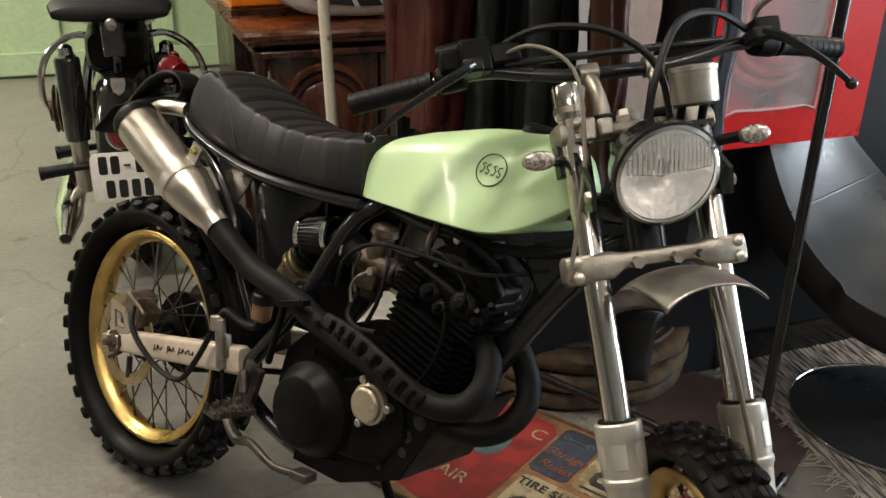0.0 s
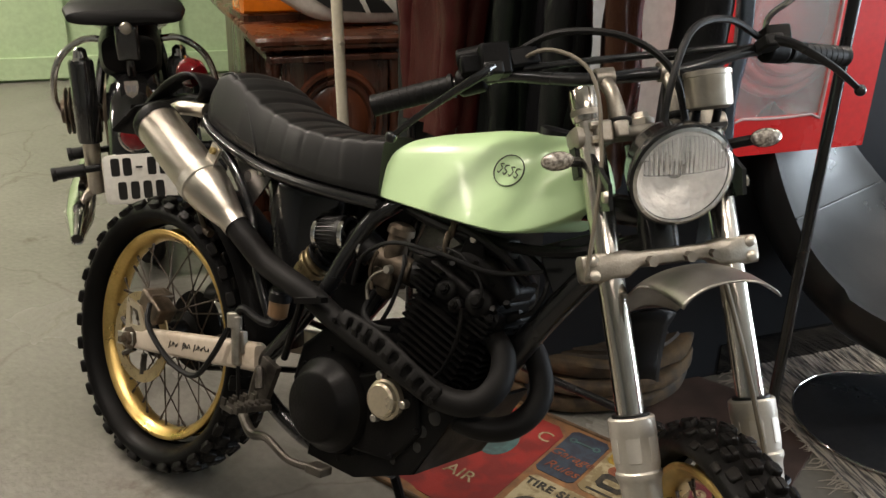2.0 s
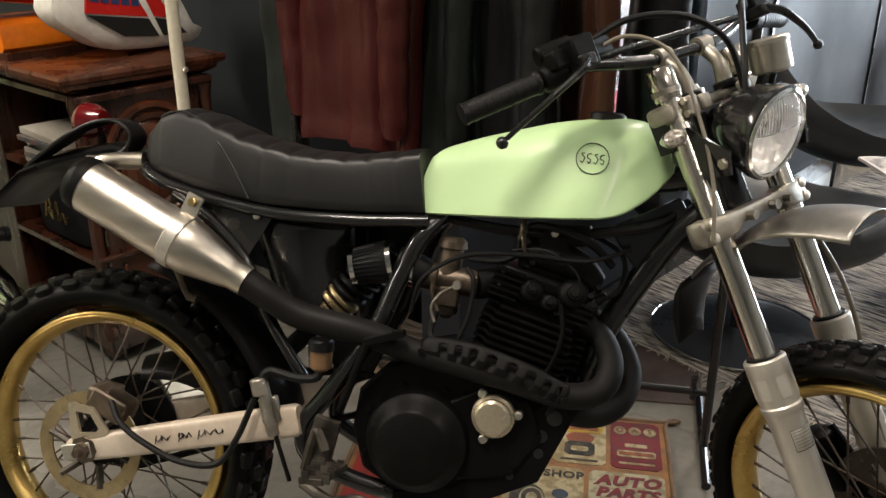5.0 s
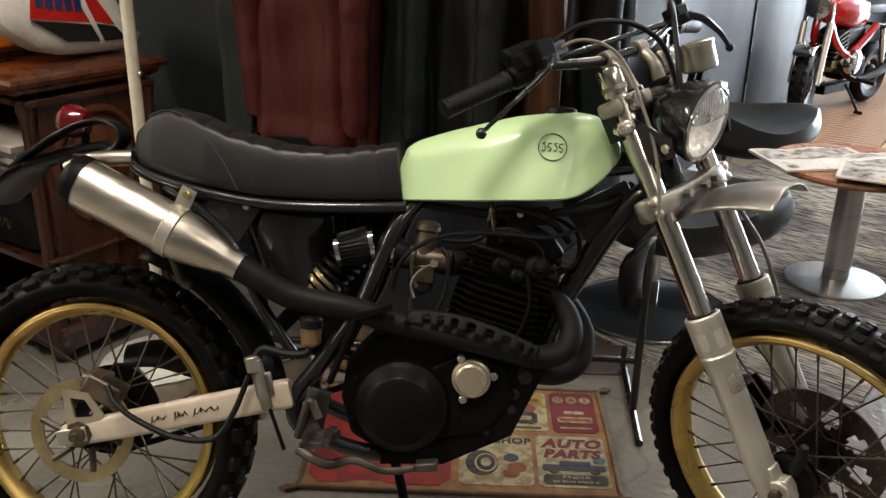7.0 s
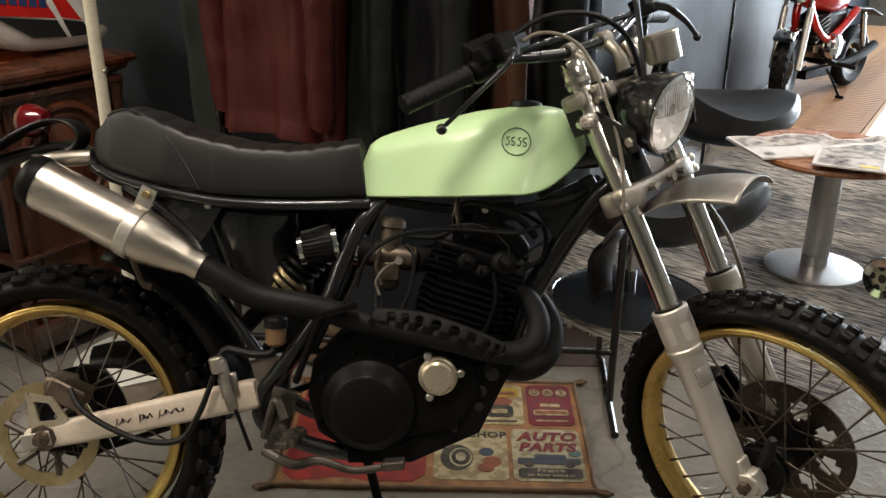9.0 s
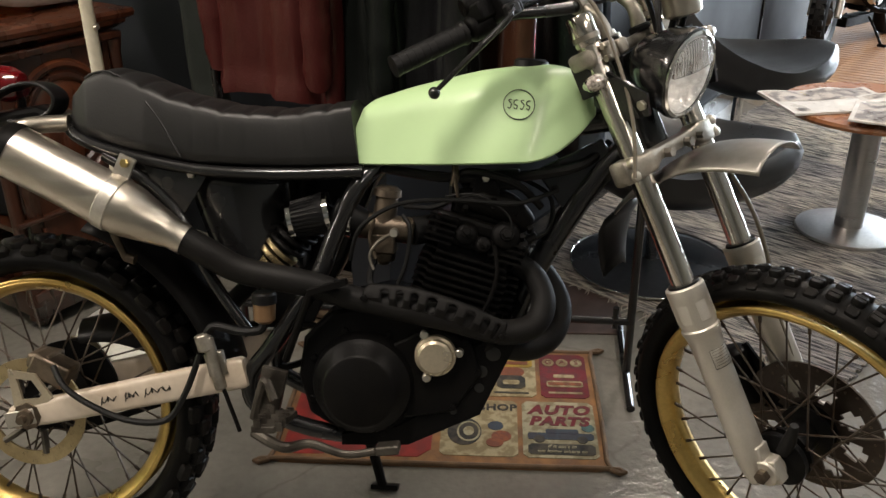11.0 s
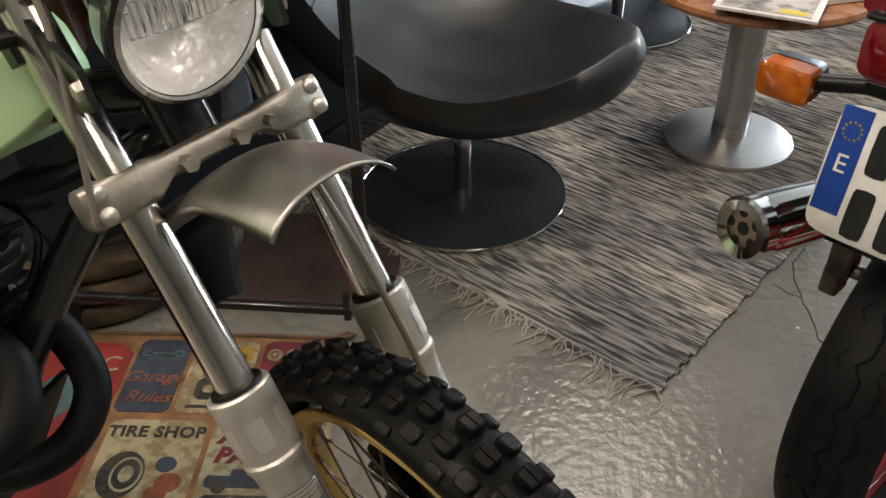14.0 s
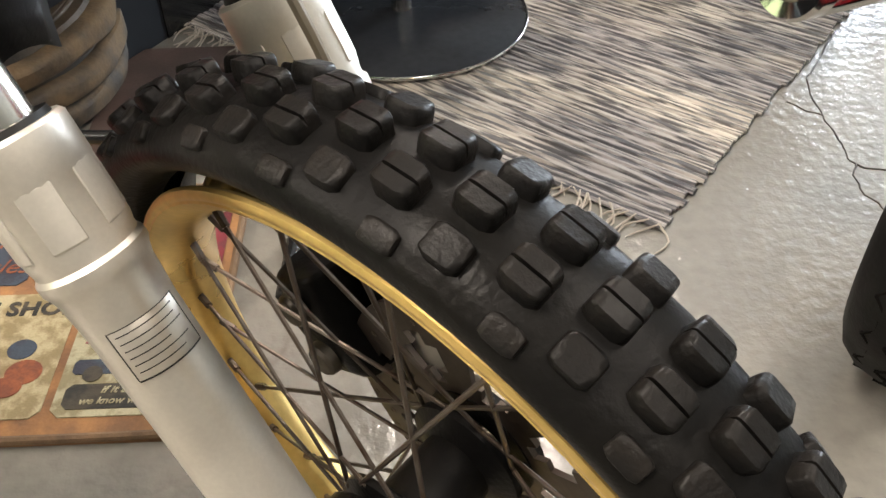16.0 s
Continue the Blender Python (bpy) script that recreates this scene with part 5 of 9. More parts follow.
    rs = [superring((cx, y, z), (1, 0, 0), (0, 0, 1), hx, hz, 20, 5) for y, cx, z, hx, hz in (
        (-0.137, 0.024, -0.02, 0.010, 0.016), (-0.133, 0.024, -0.02, 0.017, 0.021), (-0.100, 0.028, -0.02, 0.025, 0.022), (-0.070, 0.034, -0.019, 0.022, 0.020), (-0.052, 0.038, -0.015, 0.015, 0.012),
        (0.052, 0.038, -0.015, 0.015, 0.012), (0.070, 0.034, -0.019, 0.022, 0.020), (0.100, 0.028, -0.02, 0.025, 0.022), (0.133, 0.024, -0.02, 0.017, 0.021), (0.137, 0.024, -0.02, 0.010, 0.016))]
    rings(lo, rs)
    low = fpart("lower_yoke", lo, M_CAST, "cast aluminium lower fork yoke", angle=40)
    for y in (-0.112, 0.112):
        for z in (-0.031, -0.009):
            b = B()
            lathe(b, [(0, 0.01), (0.005, 0.01), (0.0085, 0.008), (0.009, 0)], 14, along((0.041, y * 1.07, z), (1, 0, 0)))
            fpart("pinch_bolt", b, M_STEEL, parent=low)
    for y, r in ((-0.036, 0.0085), (0.022, 0.0085), (0.058, 0.0065)):
        b = B()
        rod(b, (0.045, y, -0.018), (0.066, y, -0.022), r, seg=6)
        fpart("boss", b, M_CAST, parent=low)
    up = B()
    rs = [superring((0.02 - 0.0 * abs(y), y, 0.175), (1, 0, 0), (0, 0, 1), hx, hz, 16, 4) for y, hx, hz in ((-0.120, 0.018, 0.010), (-0.114, 0.027, 0.016), (-0.068, 0.027, 0.016), (-0.05, 0.02, 0.010), (0.05, 0.02, 0.010), (0.068, 0.027, 0.016), (0.114, 0.027, 0.016), (0.120, 0.018, 0.010))]
    rings(up, rs)
    top = fpart("upper_yoke", up, M_CAST, "cast aluminium upper fork yoke", angle=40)
    for s in (-1, 1):
        # split clamp lug with its two bolts, and the rubber foot of the riser
        lg = B()
        box(lg, (0.052, s * 0.078, 0.175), (0.02, 0.026, 0.034))
        box(lg, (0.058, s * 0.052, 0.175), (0.016, 0.022, 0.026))
        fpart("clamp_lug", lg, M_CAST, parent=top, bevel=0.004)
        for z in (0.165, 0.186):
            b = B()
            rod(b, (0.058, s * 0.088, z), (0.058, s * 0.098, z), 0.006, seg=6)
            fpart("clamp_bolt", b, M_STEEL, parent=top)
        ft = B()
        lathe(ft, [(0.0, 0.0), (0.018, 0.0), (0.0195, 0.003), (0.0195, 0.008), (0.017, 0.011), (0.0, 0.011)], 22, Matrix.Translation((0.03, s * 0.045, 0.186)))
        fpart("riser_rubber", ft, M_RUBBER_SOFT, parent=top)
        cl = B()
        rod(cl, (0.03, s * 0.092, 0.205), (0.03, s * 0.092, 0.214), 0.0235, seg=28)
        fpart("clamp_collar", cl, M_CAST, parent=top)
    sn = B()
    lathe(sn, [(0, 0.208), (0.012, 0.208), (0.014, 0.2), (0.02, 0.198), (0.02, 0.188)], 6)
    fpart("stem_nut", sn, M_STEEL, parent=top)
    for s in (-1, 1):
        r = B()
        tube(r, [(0.03, s * 0.045, 0.19), (0.03, s * 0.047, 0.23), (0.012, s * 0.05, 0.258)], [0.015, 0.011, 0.012], 16)
        rod(r, (0.008, s * 0.036, 0.266), (0.008, s * 0.064, 0.266), 0.0155, seg=20)
        fpart("bar_riser", r, M_CAST, "cast alloy handlebar riser", parent=top)
    # handlebar with cross brace
    hb = B()
    half = [(0.008, 0.0, 0.265), (0.008, 0.07, 0.266), (0.0, 0.13, 0.276), (-0.012, 0.19, 0.290), (-0.03, 0.25, 0.291), (-0.075, 0.385, 0.283)]
    tube(hb, [(x, -y, z) for x, y, z in half[:0:-1]] + half, 0.0105, 12)
    bar = fpart("handlebar", hb, M_BLACK, "black braced handlebar")
    cb = B()
    rod(cb, (-0.002, -0.17, 0.297), (-0.002, 0.17, 0.297), 0.006)
    fpart("cross_brace", cb, M_BLACK, parent=bar)
    for s in (-1, 1):
        g = B()
        a, b = Vector((-0.037, s * 0.272, 0.290)), Vector((-0.08, s * 0.398, 0.282))
        d = (b - a).normalized()
        prof = [(0.012, 0), (0.019, 0.001), (0.019, 0.006)]
        for i in range(9):
            z = 0.009 + i * 0.0128
            prof += [(0.0168, z), (0.0168, z + 0.0105), (0.0162, z + 0.011), (0.0162, z + 0.0125)]
        prof += [(0.0175, 0.128), (0.0175, 0.133), (0.0, 0.134)]
        lathe(g, prof, 22, along(a, d))
        fpart("grip", g, M_RUBBER_SOFT, "ribbed black rubber grip", parent=bar)
        sw = B()
        c = a - d * 0.03
        lathe(sw, [(0.011, -0.02), (0.021, -0.018), (0.021, 0.022), (0.012, 0.026)], 20, along(c, d))
        box(sw, c + Vector((0.012, 0, 0.018)), (0.04, 0.04, 0.03))
        if s < 0:
            box(sw, c - d * 0.032 + Vector((0.014, 0, 0.016)), (0.052, 0.045, 0.05))
            rod(sw, c - d * 0.04 + Vector((0.0, 0, 0.034)), c + d * 0.02 + Vector((0.0, 0, 0.036)), 0.017, seg=14)
        fpart("switch_block", sw, M_SATIN, parent=bar, bevel=0.004)
        pv = B()
        c2 = a - d * 0.055
        box(pv, c2 + Vector((0.028, 0, 0)), (0.045, 0.03, 0.02))
        fpart("lever_bracket", pv, M_RUBBER_SOFT, parent=bar, bevel=0.004)
        lv = B()
        tip = Vector((-0.034, s * 0.380, 0.220)) if s < 0 else Vector((0.004, 0.36, 0.205))
        tube(lv, [c2 + Vector((0.045, 0, 0)), c2 + Vector((0.055, s * 0.03, -0.015)), (c2 + tip) / 2 + Vector((0.032, s * 0.02, -0.008)), tip], [0.009, 0.008, 0.006, 0.005], 10, flat=0.7)
        bmesh.ops.create_uvsphere(lv, u_segments=14, v_segments=8, radius=0.0095, matrix=Matrix.Translation(tip))
        fpart("brake_lever" if s < 0 else "clutch_lever", lv, M_BLACK, "black ball-end lever", parent=bar)
    mc = B()
    c = Vector((-0.008, -0.172, 0.312))
    box(mc, c, (0.042, 0.05, 0.03), pose(0, 0, 0, 8, 0, 12))
    fpart("front_master_cylinder", mc, M_SATIN, "square black brake reservoir", parent=bar, bevel=0.004)
    # mirror on the far side
    mr = B()
    tube(mr, [(-0.022, 0.232, 0.287), (-0.007, 0.232, 0.335), (0.03, 0.255, 0.352), (0.066, 0.28, 0.369), (0.068, 0.278, 0.39)], 0.005, 8)
    mir = fpart("mirror_stem", mr, M_CHROME, "chrome mirror stem")
    mh = B()
    q = along((0.058, 0.272, 0.408), (1, -0.15, 0.35))
    lathe(mh, [(0, 0.03), (0.02, 0.026), (0.038, 0.012), (0.042, 0), (0.041, -0.003), (0.0, -0.003)], 32, q)
    fpart("mirror_head", mh, M_CHROME, "round chrome mirror", parent=mir)
    # headlamp
    hm = Matrix.Translation((0.112, 0.002, 0.095)) @ pose(0, 0, 0, 0, 0, 1) @ pose(0, 0, 0, 0, 90 + 34, 0) @ Matrix.Scale(0.825, 4)
    sh = B()
    lathe(sh, [(0, -0.115), (0.03, -0.11), (0.06, -0.085), (0.082, -0.04), (0.09, -0.005), (0.0925, 0.0), (0.0925, 0.014), (0.088, 0.016)], 48, hm)
    lamp = fpart("headlamp", sh, M_BLACK, "round black headlamp")
    rg = B()
    lathe(rg, [(0.0885, 0.012), (0.0885, 0.018), (0.083, 0.021), (0.081, 0.016)], 48, hm)
    fpart("headlamp_ring", rg, M_CHROME, parent=lamp)
    rf = B()
    lathe(rf, [(0.08, 0.014), (0.072, -0.012), (0.05, -0.045), (0.025, -0.06), (0.0, -0.062)], 48, hm)
    fpart("reflector", rf, M_REFLECTOR, parent=lamp)
    bu = B()
    lathe(bu, [(0.012, -0.062), (0.012, -0.03), (0.017, -0.026), (0.017, -0.014), (0, -0.012)], 20, hm)
    fpart("bulb_shield", bu, M_CHROME, parent=lamp)
    gl = B()
    lathe(gl, [(0.081, 0.017), (0.07, 0.024), (0.045, 0.031), (0.02, 0.034), (0.0, 0.0345)], 48, hm)
    glass = fpart("headlamp_glass", gl, M_LAMPGLASS, "fluted clear headlamp glass", parent=lamp)
    glass.visible_shadow = False
    fl = None
    for i in range(-9, 10):
        yy = i * 0.0075
        rr = 0.08 * 0.08 - yy * yy
        if rr <= 0.0004:
            continue
        L = math.sqrt(rr) - 0.006
        b = B()
        lo_z = 0.012
        if L > lo_z:
            pts = []
            for t in np.linspace(lo_z, L, 6):
                r2 = math.hypot(yy, t)
                hgt = float(np.interp(r2, [0, 0.02, 0.045, 0.07, 0.081], [0.031, 0.0305, 0.0275, 0.0205, 0.0145])) - 0.0004
                pts.append(hm @ Vector((-t, yy, hgt)))
            tube(b, pts, 0.0034, 8, per=1)
            fpart("flute", b, M_FLUTE, parent=glass).visible_shadow = False
    for s in (-1, 1):
        br = B()
        plate(br, [(0.0, 0.10), (0.02, 0.16), (0.045, 0.15), (0.11, 0.09), (0.10, 0.055), (0.05, 0.06)], s * 0.098 - 0.003, s * 0.098 + 0.003)
        fpart("lamp_bracket", br, M_BLACK, smooth=False, parent=lamp)
        bt = B()
        hexbolt(bt, (0.095, s * 0.1, 0.075), (0, s, 0), 0.009, 0.007)
        fpart("bracket_bolt", bt, M_STEEL, parent=lamp)
    # clock
    gm = Matrix.Translation((0.11, 0.062, 0.180)) @ pose(0, 0, 0, 0, 10, 0) @ Matrix.Scale(0.88, 4)
    gb = B()
    lathe(gb, [(0, 0), (0.028, 0), (0.036, 0.004), (0.037, 0.008), (0.037, 0.052), (0.0385, 0.053), (0.0385, 0.06), (0.035, 0.062), (0.0, 0.058)], 36, gm)
    clk = fpart("speedometer", gb, M_STEEL, "small chrome speedometer can")
    fc = B()
    lathe(fc, [(0, 0.0595), (0.033, 0.0605), (0.034, 0.0585)], 30, gm)
    fpart("clock_face", fc, M_PLASTIC, parent=clk)
    gs = B()
    for s in (-1, 1):
        rod(gs, gm @ Vector((-0.01, s * 0.018, 0.0)), gm @ Vector((-0.03, s * 0.018, -0.03)), 0.006)
    box(gs, gm @ Vector((-0.035, 0, -0.03)), (0.05, 0.055, 0.006))
    fpart("clock_bracket", gs, M_PLASTIC, parent=clk)
    # front mudguard: raw steel, arched across and hooked down behind the fork
    spine = [(-0.105, -0.088), (-0.05, -0.064), (0.0, -0.050), (0.055, -0.037), (0.11, -0.033), (0.175, -0.044), (0.232, -0.063)]
    widths = [0.050, 0.060, 0.066, 0.068, 0.068, 0.067, 0.066]
    drops = [0.014, 0.015, 0.017, 0.020, 0.024, 0.027, 0.028]
    path = smooth_path([(x, 0, z) for x, z in spine], 6)
    ws, ds = (np.interp(np.linspace(0, 6, len(path)), range(7), q) for q in (widths, drops))
    rs = []
    for i, c in enumerate(path):
        d = (path[min(i + 1, len(path) - 1)] - path[max(i - 1, 0)]).normalized()
        nrm = Vector((-d.z, 0, d.x))
        ring = []
        for k in np.linspace(-1, 1, 17):
            y = ws[i] * math.sin(k * 1.25) / math.sin(1.25)
            drop = ds[i] * (1 - math.cos(k * 1.25)) / (1 - math.cos(1.25))
            ring.append(c - nrm * drop + Vector((0, y, 0)))
        rs.append(ring)
    fb = B()
    rings(fb, rs, wrap=False, caps=False)
    fend = fpart("front_mudguard", fb, M_RAW, "bare brushed steel front mudguard", angle=60)
    md = fend.modifiers.new("thick", "SOLIDIFY")
    md.thickness = 0.0025
    # black flap behind the fork
    fl = B()
    rs = []
    for x, z, w in ((-0.10, -0.095, 0.056), (-0.13, -0.115, 0.05), (-0.158, -0.155, 0.045), (-0.172, -0.185, 0.04), (-0.18, -0.21, 0.036)):
        rs.append([Vector((x - 0.02 * k * k, w * k, z - 0.012 * k * k)) for k in np.linspace(-1, 1, 9)])
    rings(fl, rs, wrap=False, caps=False)
    flap = fpart("mud_flap", fl, M_PLASTIC, "black rubber flap", parent=fend)
    md = flap.modifiers.new("thick", "SOLIDIFY")
    md.thickness = 0.003
    # cables
    for pts, r, mat in (
        ([(-0.02, -0.19, 0.318), (0.03, -0.12, 0.335), (0.065, -0.03, 0.31), (0.075, 0.03, 0.25), (0.06, 0.045, 0.16)], 0.0055, M_RUBBER_SOFT),
        ([(-0.01, 0.215, 0.31), (0.05, 0.14, 0.325), (0.10, 0.06, 0.30), (0.11, 0.01, 0.22), (0.10, -0.01, 0.15)], 0.0055, M_RUBBER_SOFT),
        ([(-0.02, -0.20, 0.295), (0.03, -0.14, 0.312), (0.060, -0.085, 0.262), (0.072, -0.09, 0.15), (0.075, -0.115, 0.05), (0.055, -0.135, -0.03)], 0.0032, M_GREYCABLE),
        ([(0.075, 0.06, -0.06), (0.10, 0.06, -0.16), (0.09, 0.07, -0.26), (0.06, 0.085, -0.34), (0.05, 0.08, -0.56)], 0.004, M_GREYCABLE),
    ):
        b = B()
        tube(b, pts, r, 8)
        fpart("control_cable", b, mat)
    # caliper by the front disc
    cal = B()
    rs = [superring((-0.06 + dx, 0.07, z), (1, 0, 0), (0, 1, 0), hx, hy, 18, 4) for dx, z, hx, hy in ((0.0, -0.435, 0.018, 0.02), (0.0, -0.442, 0.03, 0.032), (-0.004, -0.49, 0.034, 0.036), (0.004, -0.53, 0.032, 0.034), (0.01, -0.545, 0.02, 0.024))]
    rings(cal, rs)
    cali = fpart("front_caliper", cal, M_SATIN, "black front brake caliper", bevel=0.004)
    for z in (-0.465, -0.515):
        b = B()
        lathe(b, [(0, 0.01), (0.012, 0.01), (0.015, 0.007), (0.016, 0)], 18, along((-0.06, 0.035, z), (0, -1, 0)))
        fpart("piston_cap", b, M_GRIME, parent=cali)
    br = B()
    plate(br, [(0.02, -0.56), (-0.03, -0.43), (-0.085, -0.45), (-0.07, -0.56), (-0.01, -0.62)], 0.078, 0.084)
    fpart("caliper_bracket", br, M_SATIN, parent=cali, smooth=False)
    # speedometer drive on the near side of the hub, with its rubber boot
    sd = B()
    lathe(sd, [(0.0, 0.0), (0.046, 0.0), (0.05, 0.004), (0.05, 0.016), (0.034, 0.024), (0.0, 0.026)], 30, along((0.056, -0.046, -0.594), (0, -1, 0)))
    drv = fpart("speedo_drive", sd, M_SATIN, "black speedometer drive at the hub")
    bo = B()
    tube(bo, [(0.075, -0.062, -0.575), (0.098, -0.064, -0.55), (0.118, -0.066, -0.522)], [0.014, 0.012, 0.007], 12)
    fpart("cable_boot", bo, M_RUBBER_SOFT, parent=drv)



M_LENS = material("clear_lens", (0.62, 0.57, 0.5), 0.16, 0.5, second=(0.22, 0.19, 0.16), mix_scale=170, mix_amount=0.7, coat=0.6, bump=0.35, grain=240)
front_end()


def tail():
    t = B()
    rs = [superring((x, 0, z), (0, 1, 0), (0, 0, 1), w, h, 14, 3) for x, z, w, h in ((0.09, 0.865, 0.05, 0.012), (0.02, 0.885, 0.045, 0.014), (-0.06, 0.872, 0.035, 0.014), (-0.135, 0.845, 0.05, 0.012), (-0.15, 0.83, 0.085, 0.008), (-0.215, 0.765, 0.09, 0.006))]
    rings(t, rs)
    tl = part("tail_bracket", t, M_PLASTIC, bike, "black tail bracket behind the seat")
    # broad rubber strap bent over into a loop
    lp = B()
    path = smooth_path([(-0.165, -0.035, 0.838), (-0.12, -0.04, 0.868), (-0.06, -0.045, 0.905), (0.0, -0.05, 0.932), (0.045, -0.05, 0.935), (0.072, -0.048, 0.915), (0.064, -0.046, 0.889), (0.03, -0.045, 0.872), (-0.02, -0.04, 0.868)], 6)
    rs = []
    for i, c in enumerate(path):
        d = (path[min(i + 1, len(path) - 1)] - path[max(i - 1, 0)]).normalized()
        rs.append(superring(c, (0, 1, 0), d.cross(Vector((0, 1, 0))), 0.010 + 0.018 * min(1.0, i / 12), 0.0045, 14, 4))
    rings(lp, rs)
    part("tail_strap", lp, M_PLASTIC, tl)
    g = B()
    tube(g, [(-0.03, -0.075, 0.845), (0.03, -0.08, 0.862), (0.10, -0.07, 0.868)], [0.010, 0.016, 0.016], 12)
    part("tail_pipe_guard", g, M_STEEL, tl)
    lp2 = B()
    lathe(lp2, [(0, 0.02), (0.018, 0.017), (0.028, 0.008), (0.03, 0.0)], 28, along((-0.055, -0.018, 0.935), (-1, 0, 0.1)))
    lamp = part("tail_lamp", lp2, M_REDLENS, tl, "round red tail lamp")
    sh = B()
    lathe(sh, [(0.03, 0.002), (0.033, 0.0), (0.033, -0.02), (0.024, -0.04), (0.0, -0.045)], 28, along((-0.055, -0.018, 0.935), (-1, 0, 0.1)))
    part("lamp_cup", sh, M_REDLENS, lamp)
    stl = B()
    tube(stl, [(-0.03, -0.018, 0.93), (-0.02, -0.015, 0.90), (-0.03, -0.01, 0.87)], 0.008, 8)
    part("lamp_stalk", stl, M_PLASTIC, lamp)


tail()

# ---------- printed doormat under the engine ----------
M_MATEDGE = material("worn_mat_edge", (0.16, 0.10, 0.055), 0.8, second=(0.09, 0.055, 0.03), mix_scale=30, grain=260, bump=0.5)
M_MATBASE = material("rusty_print", (0.26, 0.13, 0.05), 0.75, second=(0.13, 0.065, 0.03), mix_scale=22, grain=220, bump=0.3)


def print_mat(name, base, second, scale=40):
    return material(name, base, 0.7, second=second, mix_scale=scale, mix_amount=0.75, grain=320, bump=0.3)


P_CREAM = print_mat("faded_cream_print", (0.32, 0.275, 0.165), (0.18, 0.14, 0.07))
P_CREAM2 = print_mat("faded_pale_print", (0.30, 0.28, 0.185), (0.175, 0.15, 0.085))
P_RED = print_mat("faded_red_print", (0.24, 0.02, 0.015), (0.15, 0.015, 0.0125), 16)
P_MAROON = print_mat("maroon_print", (0.133, 0.0133, 0.0199), (0.0796, 0.00995, 0.0133))
P_NAVY = print_mat("navy_print", (0.0331, 0.0464, 0.0663), (0.0232, 0.0265, 0.0398))
P_BLACK = print_mat("black_print", (0.0166, 0.0166, 0.0146), (0.0398, 0.0331, 0.0232))
P_TEAL = print_mat("teal_print", (0.06, 0.115, 0.115), (0.04, 0.07, 0.07))
P_YELLOW = print_mat("yellow_print", (0.31, 0.21, 0.026), (0.2, 0.13, 0.02))
P_RUST = print_mat("rust_print", (0.212, 0.0663, 0.0265), (0.133, 0.0398, 0.0199))

W, H = 0.79, 0.5
MAT = pose(-0.885, 1.452, 0.0, 0, 0, 3.0)
doormat = thing("doormat", "rectangular doormat printed with old garage signs, edges rucked", "doormat", MAT)


def mat_height(x, y):
    return 0.008 + 0.006 * math.exp(-((y + H / 2) / 0.03) ** 2) * max(0, math.sin((x + 0.3) * 21)) * (x < 0)


def mat_body():
    bm = B()
    nx, ny = 60, 30
    top = []
    for i in range(nx + 1):
        row = []
        for j in range(ny + 1):
            x, y = (i / nx - 0.5) * W, (j / ny - 0.5) * H
            r = 0.03
            cx, cy = max(-W / 2 + r, min(W / 2 - r, x)), max(-H / 2 + r, min(H / 2 - r, y))
            d = Vector((x - cx, y - cy))
            if d.length > r:
                d = d.normalized() * r
                x, y = cx + d.x, cy + d.y
            row.append((x, y, mat_height(x, y)))
        top.append(row)
    vs = [[bm.verts.new(p) for p in r] for r in top]
    for i in range(nx):
        for j in range(ny):
            bm.faces.new((vs[i][j], vs[i + 1][j], vs[i + 1][j + 1], vs[i][j + 1]))
    ring = bmesh.ops.extrude_face_region(bm, geom=bm.faces[:])
    for v in [g for g in ring["geom"] if isinstance(g, bmesh.types.BMVert)]:
        v.co.z = 0.0005
    return part("mat_base", bm, M_MATBASE, doormat)


mat_body()
edge = B()
tube(edge, [(-W / 2 + 0.03, -H / 2 + 0.006, 0.008), (W / 2 - 0.03, -H / 2 + 0.006, 0.008), (W / 2 - 0.006, -H / 2 + 0.03, 0.008), (W / 2 - 0.006, H / 2 - 0.03, 0.008), (W / 2 - 0.03, H / 2 - 0.006, 0.008),
            (-W / 2 + 0.03, H / 2 - 0.006, 0.008), (-W / 2 + 0.006, H / 2 - 0.03, 0.008), (-W / 2 + 0.006, -H / 2 + 0.03, 0.008)], 0.006, 8, per=5, closed=True)
part("mat_border", edge, M_MATEDGE, doormat, "frayed brown border")


def sheet(name, u0, v0, u1, v1, mat, lift=0.0012, parent=None, cut=0.012):
    """A flat printed patch with clipped corners, in shares of the mat."""
    x0, x1, y0, y1 = (u0 - 0.5) * W, (u1 - 0.5) * W, (v0 - 0.5) * H, (v1 - 0.5) * H
    c = min(cut, (x1 - x0) * 0.2, (y1 - y0) * 0.2)
    pts = [(x0 + c, y0), (x1 - c, y0), (x1, y0 + c), (x1, y1 - c), (x1 - c, y1), (x0 + c, y1), (x0, y1 - c), (x0, y0 + c)]
    bm = B()
    lo = [bm.verts.new((x, y, 0.0078)) for x, y in pts]
    hi = [bm.verts.new((x, y, 0.0085 + lift)) for x, y in pts]
    bm.faces.new(hi)
    for i in range(8):
        bm.faces.new((lo[i], lo[(i + 1) % 8], hi[(i + 1) % 8], hi[i]))
    return part(name, bm, mat, parent or doormat, smooth=False)


def oval(name, u, v, ru, rv, mat, lift, parent, inner=0.0, turn=0.0):
    bm = B()
    m = Matrix.Translation(((u - 0.5) * W, (v - 0.5) * H, 0.0086 + lift)) @ pose(0, 0, 0, 0, 0, turn) @ Matrix.Diagonal((ru * W, rv * H, 1, 1))
    lathe(bm, [(inner, 0), (1, 0), (1.01, -0.0012)], 32, m)
    return part(name, bm, mat, parent, smooth=False)


